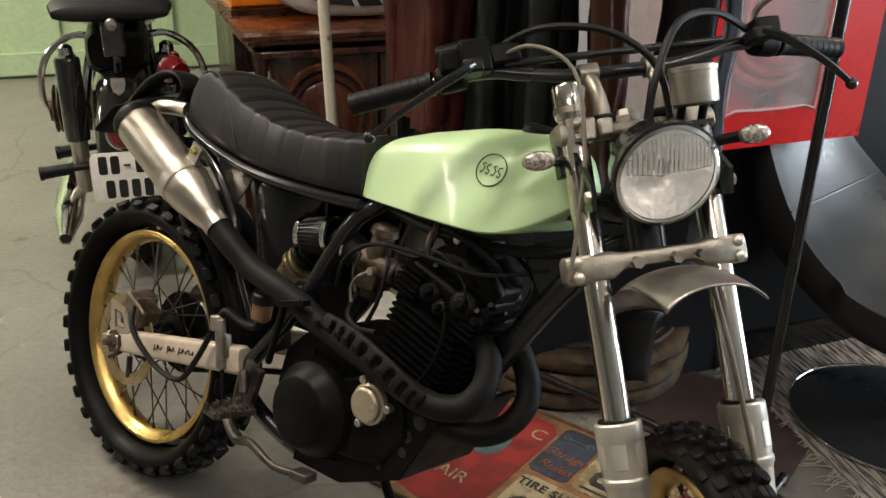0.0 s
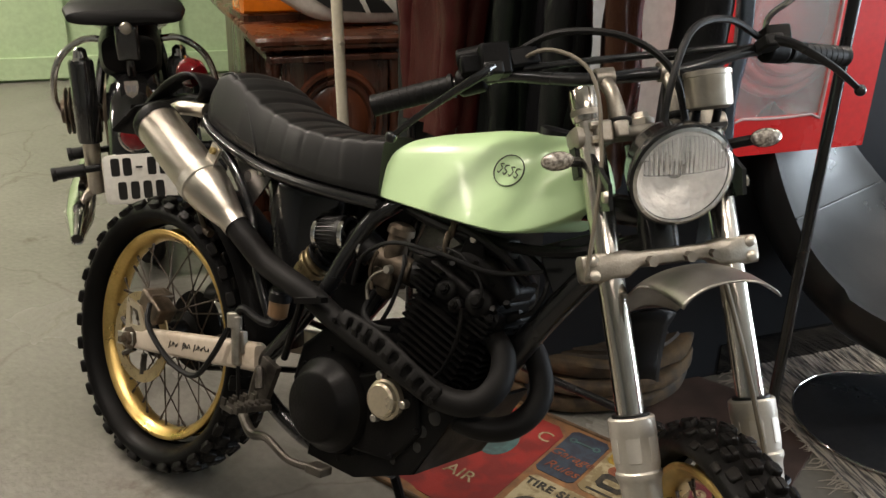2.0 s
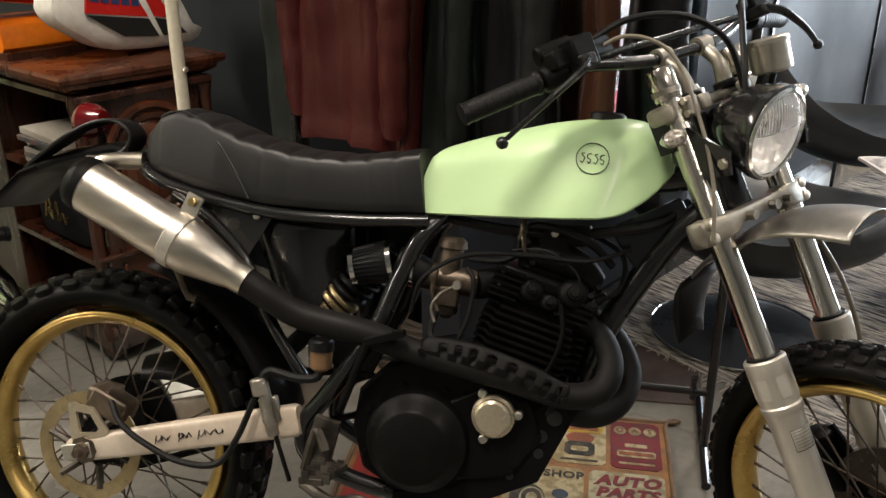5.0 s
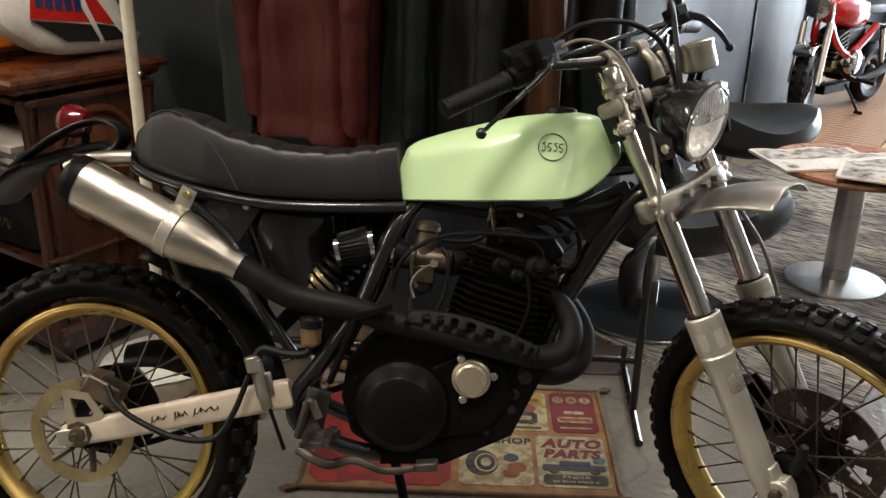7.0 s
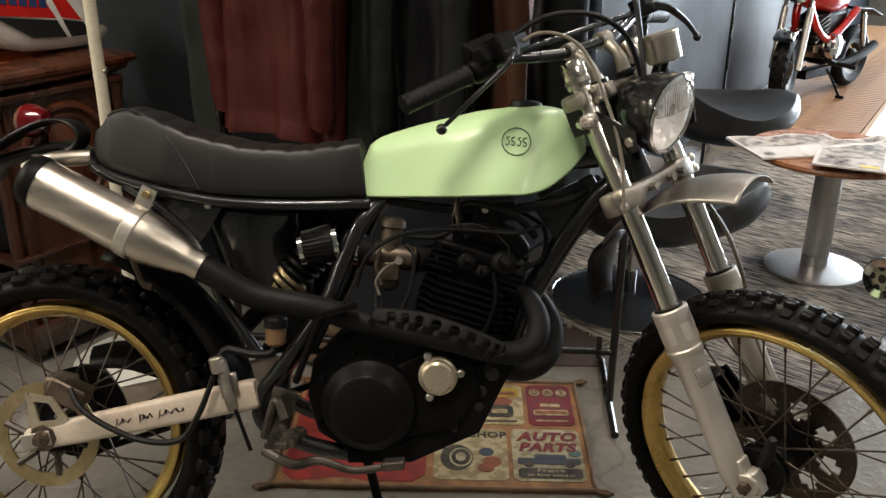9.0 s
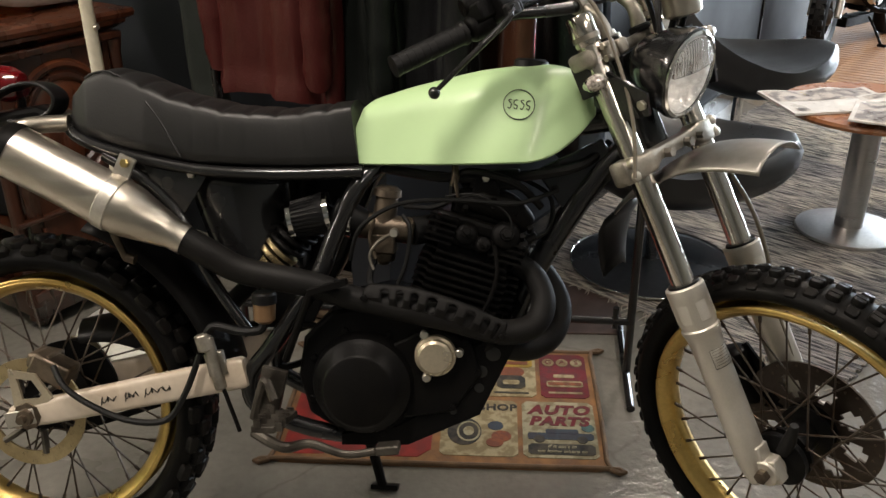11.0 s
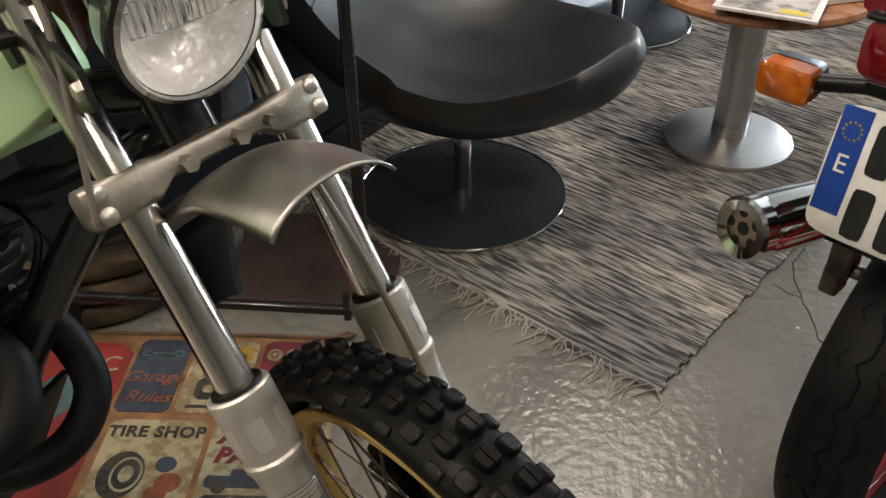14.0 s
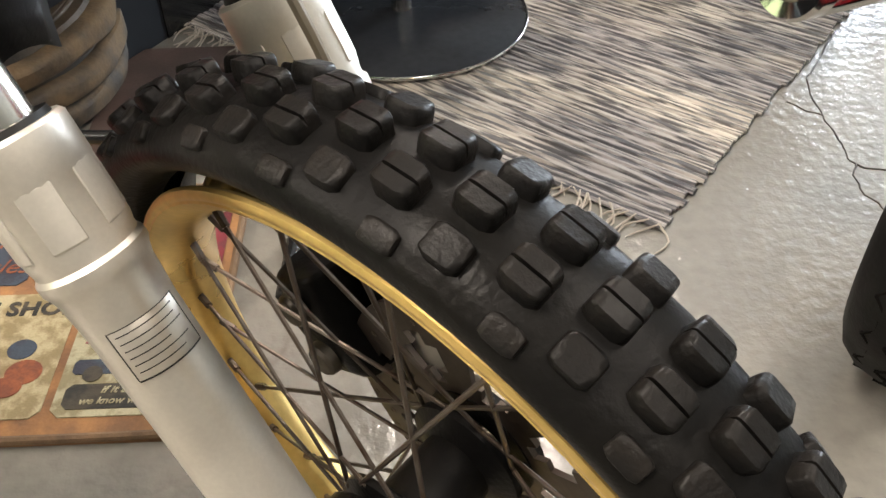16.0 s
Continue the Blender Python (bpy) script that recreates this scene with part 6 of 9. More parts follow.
def words(name, text, u, v, size, mat, lift, parent, shear=0.0, spacing=1.0, bold=0.0):
    return letters(name, text, size, mat, pose((u - 0.5) * W, (v - 0.5) * H, 0.0087 + lift), parent, 0.0003, spacing, shear, bold)


s = sheet("red_sign", 0.03, 0.05, 0.475, 0.93, P_RED, cut=0.03)
oval("sign_disc", 0.33, 0.62, 0.055, 0.13, P_TEAL, 0.002, s)
words("sign_letters", "AIR", 0.33, 0.28, 0.055, P_CREAM, 0.0024, s)
words("sign_letters", "C", 0.43, 0.80, 0.06, P_CREAM, 0.0024, s)
s = sheet("tyre_sign", 0.50, 0.07, 0.735, 0.51, P_CREAM)
words("sign_letters", "TIRE SHOP", 0.618, 0.448, 0.036, P_BLACK, 0.002, s, 0.0, 1.08, 0.0014)
oval("tyre_picture", 0.572, 0.25, 0.052, 0.105, P_BLACK, 0.002, s, 0.0)
oval("tyre_picture", 0.585, 0.25, 0.036, 0.078, P_CREAM2, 0.0028, s, 0.0)
oval("tyre_picture", 0.585, 0.25, 0.03, 0.066, P_BLACK, 0.0034, s, 0.55)
oval("oval_tag", 0.667, 0.30, 0.024, 0.035, P_NAVY, 0.002, s)
oval("oval_tag", 0.685, 0.22, 0.03, 0.042, P_RUST, 0.002, s)
oval("oval_tag", 0.665, 0.17, 0.026, 0.034, P_RUST, 0.0026, s)
s = sheet("parts_sign", 0.75, 0.07, 0.975, 0.51, P_CREAM2)
words("sign_letters", "AUTO", 0.865, 0.437, 0.05, P_MAROON, 0.002, s, 0.25, 1.12, 0.0028)
words("sign_letters", "PARTS", 0.862, 0.345, 0.047, P_MAROON, 0.002, s, 0.25, 1.1, 0.0028)
sheet("car_picture", 0.765, 0.205, 0.965, 0.255, P_NAVY, 0.0022, s, 0.015)
sheet("car_picture", 0.82, 0.25, 0.92, 0.285, P_NAVY, 0.0026, s, 0.02)
for u in (0.80, 0.93):
    oval("car_picture", u, 0.205, 0.016, 0.026, P_BLACK, 0.003, s)
sheet("caption_band", 0.765, 0.092, 0.965, 0.172, P_BLACK, 0.0022, s)
words("sign_letters", "if it ain't in", 0.865, 0.150, 0.016, P_CREAM2, 0.0030, s, 0.3, 1.0, 0.0003)
words("sign_letters", "we know where to", 0.865, 0.115, 0.015, P_CREAM2, 0.0030, s, 0.3, 1.0, 0.0003)
oval("oval_tag", 0.95, 0.30, 0.02, 0.03, P_TEAL, 0.002, s)
s = sheet("gas_sign", 0.815, 0.55, 0.972, 0.955, P_MAROON)
for k, ch in enumerate("GAS"):
    u = 0.845 + 0.048 * k
    oval("letter_disc", u, 0.875, 0.02, 0.036, P_CREAM, 0.002, s)
    words("sign_letters", ch, u, 0.875, 0.026, P_MAROON, 0.0028, s)
sheet("gas_picture", 0.835, 0.645, 0.955, 0.70, P_CREAM, 0.002, s)
sheet("gas_picture", 0.84, 0.66, 0.95, 0.685, P_RUST, 0.0028, s)
sheet("gas_picture", 0.86, 0.73, 0.93, 0.76, P_CREAM, 0.002, s, 0.006)
sheet("caption_bar", 0.84, 0.585, 0.95, 0.6, P_CREAM, 0.002, s, 0.001)
s = sheet("battery_sign", 0.635, 0.55, 0.80, 0.955, P_CREAM)
sheet("sign_band", 0.645, 0.82, 0.79, 0.92, P_YELLOW, 0.002, s)
sheet("sign_band", 0.66, 0.845, 0.775, 0.875, P_RUST, 0.0028, s, 0.002)
oval("burst", 0.718, 0.775, 0.045, 0.05, P_RUST, 0.0018, s)
sheet("battery_picture", 0.67, 0.62, 0.765, 0.74, P_BLACK, 0.0024, s)
sheet("battery_picture", 0.69, 0.655, 0.745, 0.695, P_CREAM, 0.003, s)
sheet("caption_bar", 0.66, 0.575, 0.775, 0.59, P_BLACK, 0.002, s, 0.001)
s = sheet("garage_sign", 0.487, 0.55, 0.622, 0.955, P_NAVY)
words("sign_letters", "Garage", 0.555, 0.735, 0.042, P_RUST, 0.002, s, 0.3)
words("sign_letters", "Rules", 0.56, 0.625, 0.042, P_RUST, 0.002, s, 0.3)
wr = B()
x0, y0 = (0.555 - 0.5) * W, (0.87 - 0.5) * H
box(wr, (x0, y0, 0.0106), (0.055, 0.007, 0.001))
for k in (-1, 1):
    lathe(wr, [(0.005, 0), (0.0105, 0), (0.0105, -0.001)], 14, pose(x0 + k * 0.033, y0, 0.0111))
part("wrench_picture", wr, P_TEAL, s, smooth=False)


# ---------- long rag rug ----------
def rag_material():
    m = material("rag_rug_weave", (0.48, 0.468, 0.435), 0.9, second=(0.1, 0.102, 0.107), mix_scale=7, mix_amount=0.8, grain=90, bump=0.6, dist=0.004, stretch=(1, 1, 1))
    nt = m.node_tree
    for n in nt.nodes:
        if n.type == "MAPPING":
            n.inputs["Scale"].default_value = (18, 1.6, 1)
    b = nt.nodes["Principled BSDF"]
    tex = nt.nodes.new("ShaderNodeTexCoord")
    mp = nt.nodes.new("ShaderNodeMapping")
    mp.inputs["Scale"].default_value = (2.2, 0.8, 1)
    n = nt.nodes.new("ShaderNodeTexNoise")
    n.inputs["Scale"].default_value, n.inputs["Detail"].default_value = 2.2, 3
    nt.links.new(tex.outputs["Object"], mp.inputs[0])
    nt.links.new(mp.outputs[0], n.inputs["Vector"])
    r = nt.nodes.new("ShaderNodeValToRGB")
    r.color_ramp.elements[0].position, r.color_ramp.elements[1].position = 0.42, 0.6
    r.color_ramp.elements[0].color, r.color_ramp.elements[1].color = (0.62, 0.6, 0.62, 1), (1.15, 1.08, 0.98, 1)
    nt.links.new(n.outputs[0], r.inputs[0])
    mul = nt.nodes.new("ShaderNodeMix")
    mul.data_type, mul.blend_type = "RGBA", "MULTIPLY"
    mul.inputs[0].default_value = 1
    nt.links.new(b.inputs["Base Color"].links[0].from_socket, mul.inputs[6])
    nt.links.new(r.outputs[0], mul.inputs[7])
    nt.links.new(mul.outputs[2], b.inputs["Base Color"])
    return m


M_RAG = rag_material()
M_FRINGE = material("rug_fringe", (0.42, 0.38, 0.32), 0.9, grain=200)
RUG = pose(0.143, 1.615, 0, 0, 0, 53.6)
rug = thing("rag_rug", "long grey and black woven rag rug with a frayed fringe", "rug", RUG)


def rag_rug():
    L, Wd, rows = 2.7, 1.28, 150
    rnd = random.Random(4)
    bm = B()
    step = L / rows
    # each weft strip is a low rounded cord across the rug
    for i in range(rows):
        x = (i + 0.5) * step
        h = 0.009 + rnd.uniform(-0.0015, 0.002)
        o0, o1 = rnd.uniform(-0.006, 0.006), rnd.uniform(-0.006, 0.006)
        path = [Vector((x + 0.004 * noise.noise(Vector((x * 3, y * 2.5, 0))), y, h * 0.55 + 0.002 * noise.noise(Vector((x * 20, y * 9, 3))))) for y in np.linspace(o0, Wd + o1, 14)]
        rs = [[p + Vector((step * 0.56 * math.cos(a), 0, h * 0.5 * math.sin(a))) for a in (k * math.pi / 3 for k in range(6))] for p in path]
        rings(bm, rs)
    part("weave", bm, M_RAG, rug)
    fr = B()
    for i in range(150):
        y = rnd.uniform(0, Wd)
        l = rnd.uniform(0.02, 0.09)
        a = rnd.uniform(-0.9, 0.9)
        p = Vector((0.008, y, 0.008))
        q = p + Vector((-l * 0.5 * math.cos(a), l * 0.5 * math.sin(a), -0.004))
        e = q + Vector((-l * 0.5, rnd.uniform(-0.02, 0.02), -0.0005))
        e.z = 0.003
        tube(fr, [p, q, e], [0.002, 0.0018, 0.001], 5, per=3)
    tagged(part("fringe", fr, M_FRINGE, rug, "loose cream fringe threads"), kind="stuff")


rag_rug()

# dark mat behind the clothes rail
bm = B()
box(bm, (0, 0, 0.003), (0.42, 0.36, 0.006))
dm = alone("floor_mat", bm, material("dark_brown_mat", (0.05, 0.032, 0.026), 0.7, second=(0.08, 0.05, 0.04), mix_scale=8, grain=200, bump=0.3), "dark brown mat lying on the concrete", "mat", bevel=0.002)
dm.matrix_world = pose(-0.62, 2.0, 0, 0, 0, 4)


# ---------- old dusty tyre lying under the rail ----------
def dusty_tyre():
    m = material("dusty_rubber", (0.125, 0.085, 0.046), 0.8, second=(0.03, 0.023, 0.016), mix_scale=14, mix_amount=0.6, grain=120, bump=0.6)
    bare = material("bare_old_rubber", (0.016, 0.014, 0.012), 0.7, second=(0.06, 0.043, 0.026), mix_scale=8, mix_amount=0.4, grain=120, bump=0.4)
    t = thing("old_tyre", "old dusty brown tyre lying flat on the floor", "tyre", pose(-1.12, 2.02, 0, 0, 0, 0))
    prof = [(0.2, 0.02), (0.22, 0.0), (0.28, 0.005), (0.30, 0.03), (0.306, 0.06), (0.306, 0.12), (0.30, 0.15), (0.285, 0.172), (0.265, 0.17), (0.255, 0.178), (0.235, 0.175), (0.225, 0.18), (0.2, 0.16), (0.205, 0.09)]
    body = part("tyre_wall", lathe(B(), prof, 60, None, closed=True), bare, t)
    # worn, uneven tread ribs caked with dust
    for k, (z, hr, hz) in enumerate(((0.034, 0.026, 0.024), (0.088, 0.034, 0.024), (0.143, 0.026, 0.022))):
        bm = B()
        lathe(bm, [(0.300 + hr * math.copysign(abs(math.cos(a)) ** 0.6, math.cos(a)), z + hz * math.copysign(abs(math.sin(a)) ** 0.6, math.sin(a))) for a in (q * math.pi / 8 for q in range(16))], 96, None, closed=True)
        for v in bm.verts:
            p = Vector((v.co.x * 9, v.co.y * 9, v.co.z * 26 + k * 7))
            v.co += Vector((v.co.x, v.co.y, 0)).normalized() * 0.012 * noise.noise(p) + Vector((0, 0, 0.010 * noise.noise(p * 0.8 + Vector((5, 1, 3)))))
        part("tread_rib", bm, m, body)
    for z, r in ((0.176, 0.225), (0.174, 0.262)):
        bm = B()
        lathe(bm, [(r + 0.005 * math.cos(a), z + 0.004 * math.sin(a)) for a in (q * math.pi / 4 for q in range(8))], 60, None, closed=True)
        part("bead_ring", bm, bare, body)


dusty_tyre()

# ---------- clothes rail and jackets ----------
RAIL_Y, RAIL_L, RAIL_R = 1.62, -1.45, -0.415
rail = thing("clothes_rail", "black steel clothes rail on splayed feet", "clothes rail", pose(0, 0, 0))
for x in (RAIL_L, RAIL_R):
    bm = B()
    tube(bm, [(x, RAIL_Y, 0.014), (x, RAIL_Y, 1.72)], 0.011, 12, per=1)
    part("post", bm, M_BLACK, rail)
    bm = B()
    tube(bm, [(x, RAIL_Y - 0.16, 0.011), (x, RAIL_Y + 0.24, 0.011)], 0.011, 10, per=1)
    part("foot", bm, M_BLACK, rail)
for z in (0.17, 1.71):
    bm = B()
    tube(bm, [(RAIL_L, RAIL_Y, z), (RAIL_R, RAIL_Y, z)], 0.0105, 12, per=1)
    part("cross_bar", bm, M_BLACK, rail)
bm = B()
rod(bm, (RAIL_R - 0.04, RAIL_Y, 0.15), (RAIL_R - 0.04, RAIL_Y, 0.21), 0.008)
part("clamp", bm, M_BLACK, rail)


def leather(name, base, second, rough=0.42):
    return material(name, base, rough, second=second, mix_scale=7, mix_amount=0.3, grain=180, bump=0.5, dist=0.002, spec=0.24)


def jacket(x, y, turn, width, thick, bottom, mat, label, seed, sleeves=True):
    """A jacket on a hanger; its own y runs across the shoulders, back towards the wall."""
    rnd = random.Random(seed)
    m = pose(x, y, 0, 0, 0, turn)
    t = thing("jacket", label, "jacket", m, "jackets on the rail")
    rs = []
    ph = rnd.uniform(0, 6)
    for z in np.linspace(bottom, 1.6, 40):
        f = (z - bottom) / (1.6 - bottom)
        hw = width / 2 * (1.0 - 0.06 * f - 0.75 * max(0, f - 0.86) / 0.14)
        ht = thick / 2 * (1.0 - 0.2 * f) * (1 - 0.5 * max(0, f - 0.9) / 0.1)
        ring = []
        for j in range(56):
            a = 2 * math.pi * j / 56
            ca, sa = math.cos(a), math.sin(a)
            u = sa * hw
            fold = thick * (0.16 * math.sin(u * 38 + ph + 2.4 * f) + 0.09 * math.sin(u * 85 + 2 * ph - 5 * f)) * (1 - 0.55 * f)
            crease = 0.005 * math.sin(26 * z + 18 * u + ph) * math.exp(-((f - 0.45) / 0.25) ** 2)
            hem = 0.006 if f < 0.05 else 0
            ring.append(Vector(((ht + hem) * math.copysign(abs(ca) ** 0.6, ca) + fold + crease, hw * math.copysign(abs(sa) ** 0.8, sa), z + 0.01 * math.sin(2 * a + ph) * (1 - f))))
        rs.append(ring)
    part("jacket_body", rings(B(), rs), mat, t, angle=80)
    if sleeves:
        for sd in (-1, 1):
            sl = B()
            r0 = min(0.05, thick * 0.5)
            yy = sd * (width / 2 - r0 * 0.6)
            pts = [(-0.3 * thick, yy - sd * 0.03, 1.52), (-0.42 * thick, yy + sd * 0.004, 1.40), (-0.46 * thick, yy + sd * 0.008, 1.2), (-0.42 * thick, yy, 1.02), (-0.36 * thick, yy - sd * 0.01, bottom + 0.05)]
            path = smooth_path(pts, 9)
            out = []
            for i, c in enumerate(path):
                r = r0 * (1 - 0.22 * i / len(path)) * (1 + 0.05 * math.sin(i * 1.7 + ph))
                out.append([c + Vector((r * 0.75 * math.cos(a) * (1 + 0.07 * math.sin(5 * a + i)), r * math.sin(a), 0.008 * math.sin(2 * a + i * 0.8))) for a in (k * math.pi / 8 for k in range(16))])
            rings(sl, out)
            part("sleeve", sl, mat, t, angle=80)
    # hook over the rail
    up = m.inverted() @ Vector((x, RAIL_Y, 0))
    hk = B()
    tube(hk, [(0, 0, 1.58), (up.x * 0.6, up.y * 0.6, 1.66), (up.x, up.y, 1.70), (up.x * 1.05, up.y * 1.05, 1.733), (up.x * 1.1, up.y * 1.1, 1.715)], 0.0022, 6)
    part("hanger_hook", hk, M_CHROME, t)
    return t


J_RED = leather("oxblood_leather", (0.052, 0.009, 0.0075), (0.034, 0.006, 0.0055))
J_GREEN = leather("dark_green_leather", (0.0065, 0.008, 0.0073), (0.0045, 0.006, 0.0052))
J_GREY = leather("greenish_grey_cotton", (0.014, 0.017, 0.0145), (0.009, 0.0115, 0.010), 0.55)
J_BLACK = leather("black_leather", (0.006, 0.006, 0.007), (0.009, 0.009, 0.010), 0.4)
J_BROWN = leather("brown_leather", (0.045, 0.0165, 0.0085), (0.026, 0.0105, 0.006), 0.36)
J_BLUE = leather("blue_grey_leather", (0.09, 0.11, 0.14), (0.06, 0.075, 0.1), 0.25)
jacket(-1.265, 1.53, 58, 0.40, 0.09, 0.78, J_RED, "oxblood red leather jacket on a hanger", 1)
jacket(-1.075, 1.49, 58, 0.26, 0.08, 0.77, J_GREEN, "dark green waxed jacket with stitched panels", 2)
jacket(-0.899, 1.443, 52, 0.255, 0.085, 0.76, J_BLACK, "plain black leather jacket on a hanger", 3)
jacket(-0.750, 1.425, 30, 0.25, 0.06, 0.82, J_BROWN, "worn brown leather jacket on a hanger", 4, False)
jacket(-0.622, 1.465, 42, 0.135, 0.08, 0.78, J_BLACK, "black leather jacket beside a clear garment bag", 5, False)
jacket(-0.553, 1.49, 40, 0.07, 0.03, 0.62, J_BLUE, "blue-grey garment bag at the rail's end", 6, False)
jacket(-1.485, 1.655, 62, 0.10, 0.05, 0.70, J_GREY, "slim dark greenish coat hanging at the rail post", 7, False)

# ---------- white floor stand ----------
M_CREAMPOLE = material("cream_enamel", (0.68, 0.64, 0.52), 0.35, second=(0.6, 0.55, 0.42), mix_scale=8, bump=0.03)
M_WHITEBASE = material("white_enamel", (0.74, 0.74, 0.68), 0.3, second=(0.66, 0.66, 0.58), mix_scale=6, bump=0.03)
st = thing("pole_stand", "cream pole leaning from a round white base", "stand", pose(-1.808, 1.74, 0))
bm = B()
lathe(bm, [(0, 0.03), (0.03, 0.03), (0.05, 0.024), (0.17, 0.018), (0.19, 0.012), (0.195, 0), (0, 0)], 48)
part("base", bm, M_WHITEBASE, st)
bm = B()
rod(bm, (0, 0, 0.02), (0.092, -0.186, 2.1), 0.016, seg=18)
part("pole", bm, M_CREAMPOLE, st)
bm = B()
hexbolt(bm, (0.055, -0.083, 0.9), (1, -0.3, 0), 0.008, 0.008)
part("bolt", bm, M_STEEL, st)

# ---------- carved sideboard ----------
def wood(name, base, second, rough=0.3):
    return material(name, base, rough, second=second, mix_scale=5, mix_amount=0.5, grain=40, bump=0.1, stretch=(3, 3, 0.4), coat=0.25)


M_WALNUT = wood("dark_walnut", (0.058, 0.018, 0.008), (0.022, 0.008, 0.0045))
M_WALNUT_RED = wood("polished_reddish_walnut", (0.12, 0.035, 0.013), (0.045, 0.014, 0.007))
M_PAPER = material("paper_edges", (0.4, 0.375, 0.32), 0.8, second=(0.27, 0.245, 0.2), grain=120)
M_BOOKDARK = material("dark_magazine", (0.08, 0.09, 0.1), 0.5, second=(0.16, 0.1, 0.08), mix_scale=20)
# its own frame: x along the front, y into the room's depth
DR = ROOM @ pose(0.475, 2.63, 0.012)
dresser = thing("sideboard", "dark carved walnut sideboard with an oval door panel", "sideboard", DR)
DW, DD = 0.445, 1.0
bm = B()
box(bm, (DW / 2, DD / 2 + 0.25, 0.44), (DW - 0.04, DD - 0.54, 0.74))
box(bm, (DW / 2, 0.26, 0.07), (DW - 0.04, 0.5, 0.08))
box(bm, (DW - 0.03, 0.26, 0.44), (0.02, 0.5, 0.74))
part("carcass", bm, M_WALNUT, dresser, bevel=0.004)
bm = B()
rs = [[Vector((x, y, z)) for x, y in ((-o, -o), (DW + o, -o), (DW + o, DD + o), (-o, DD + o))] for o, z in ((-0.01, 0.805), (0.012, 0.82), (0.014, 0.83), (0.03, 0.838), (0.034, 0.85), (0.03, 0.86), (0.02, 0.862))]
rings(bm, rs)
part("top", bm, M_WALNUT_RED, dresser, "moulded polished top")
bm = B()
box(bm, (DW / 2, 0.01, 0.44), (DW - 0.1, 0.02, 0.72))
door = part("door", bm, M_WALNUT, dresser, bevel=0.003)
for x in (0.025, DW - 0.025):
    bm = B()
    prof = [(0.022, 0.08), (0.026, 0.1), (0.02, 0.13), (0.018, 0.2), (0.018, 0.68), (0.02, 0.74), (0.026, 0.77), (0.022, 0.8)]
    lathe(bm, prof, 20, pose(x, 0.012, 0), caps=True)
    part("corner_column", bm, M_WALNUT, dresser)
for r0, h, m2 in ((0.155, 0.012, M_WALNUT_RED), (0.128, 0.01, M_WALNUT)):
    bm = B()
    lathe(bm, [(r0, 0), (r0 - 0.006, h), (r0 - 0.016, h), (r0 - 0.024, 0.0)], 44, Matrix.Translation((DW / 2, -0.001, 0.58)) @ pose(0, 0, 0, 90, 0, 0) @ Matrix.Diagonal((1, 1.15, 1, 1)))
    part("oval_moulding", bm, m2, door)
bm = B()
lathe(bm, [(0, 0.016), (0.06, 0.014), (0.095, 0.006), (0.105, 0)], 40, Matrix.Translation((DW / 2, -0.001, 0.58)) @ pose(0, 0, 0, 90, 0, 0) @ Matrix.Diagonal((1, 1.15, 1, 1)))
part("raised_panel", bm, M_WALNUT_RED, door)
for z, h in ((0.79, 0.022), (0.335, 0.014), (0.11, 0.03)):
    bm = B()
    box(bm, (DW / 2, -0.004, z), (DW - 0.02, 0.028, h))
    part("moulding", bm, M_WALNUT, dresser, bevel=0.005)
for x in (0.09, 0.355):
    bm = B()
    box(bm, (x, -0.002, 0.22), (0.012, 0.012, 0.17))
    part("carved_rib", bm, M_WALNUT_RED, door, bevel=0.004)
for x in (0.05, DW - 0.05):
    for y in (0.05, DD - 0.05):
        bm = B()
        lathe(bm, [(0, 0), (0.022, 0.0), (0.034, 0.02), (0.03, 0.035), (0, 0.04)], 18, pose(x, y, 0))
        part("bun_foot", bm, M_WALNUT, dresser)
# open side shelf with stacked magazines
for z in (0.32, 0.55, 0.79):
    bm = B()
    box(bm, (0.20, 0.26, z), (0.38, 0.48, 0.016))
    part("shelf", bm, M_WALNUT, dresser, smooth=False)
rnd = random.Random(9)
for z0, n in ((0.558, 6),):
    z = z0 + 0.001
    for i in range(n):
        h = rnd.uniform(0.008, 0.022)
        bm = B()
        box(bm, (0, 0, h / 2), (0.22 + rnd.uniform(-0.02, 0.02), 0.29, h))
        mg = alone("magazine", bm, rnd.choice((M_PAPER, M_PAPER, M_BOOKDARK)), "old magazine stacked on the sideboard's side shelf", "magazine", "magazines on the shelf", bevel=0.002)
        mg.matrix_world = DR @ pose(0.135 + rnd.uniform(-0.012, 0.012), 0.22, z, 0, 0, rnd.uniform(-5, 5))
        z += h + 0.0005
bag = thing("storage_bag", "black fabric bag with gold script on the sideboard's side shelf", "bag", DR @ pose(0.135, 0.24, 0.3285))
bm = B()
rings(bm, [superring((0, 0, z), (1, 0, 0), (0, 1, 0), w, l, 28, 6) for z, w, l in ((0, 0.09, 0.15), (0.012, 0.1, 0.165), (0.1, 0.102, 0.168), (0.17, 0.096, 0.16), (0.185, 0.08, 0.14))])
part("bag_body", bm, material("black_canvas", (0.008, 0.008, 0.009), 0.8, spec=0.2, grain=300, bump=0.4), bag)
bm = B()
tube(bm, [(-0.103, 0.09, 0.06), (-0.103, 0.06, 0.13), (-0.103, 0.045, 0.06), (-0.103, 0.07, 0.09), (-0.103, 0.03, 0.085), (-0.103, 0.01, 0.12), (-0.103, 0.005, 0.06), (-0.103, -0.02, 0.09), (-0.103, -0.035, 0.06), (-0.103, -0.05, 0.085)], 0.003, 6)
part("script", bm, M_BRASS, bag, "gold script")

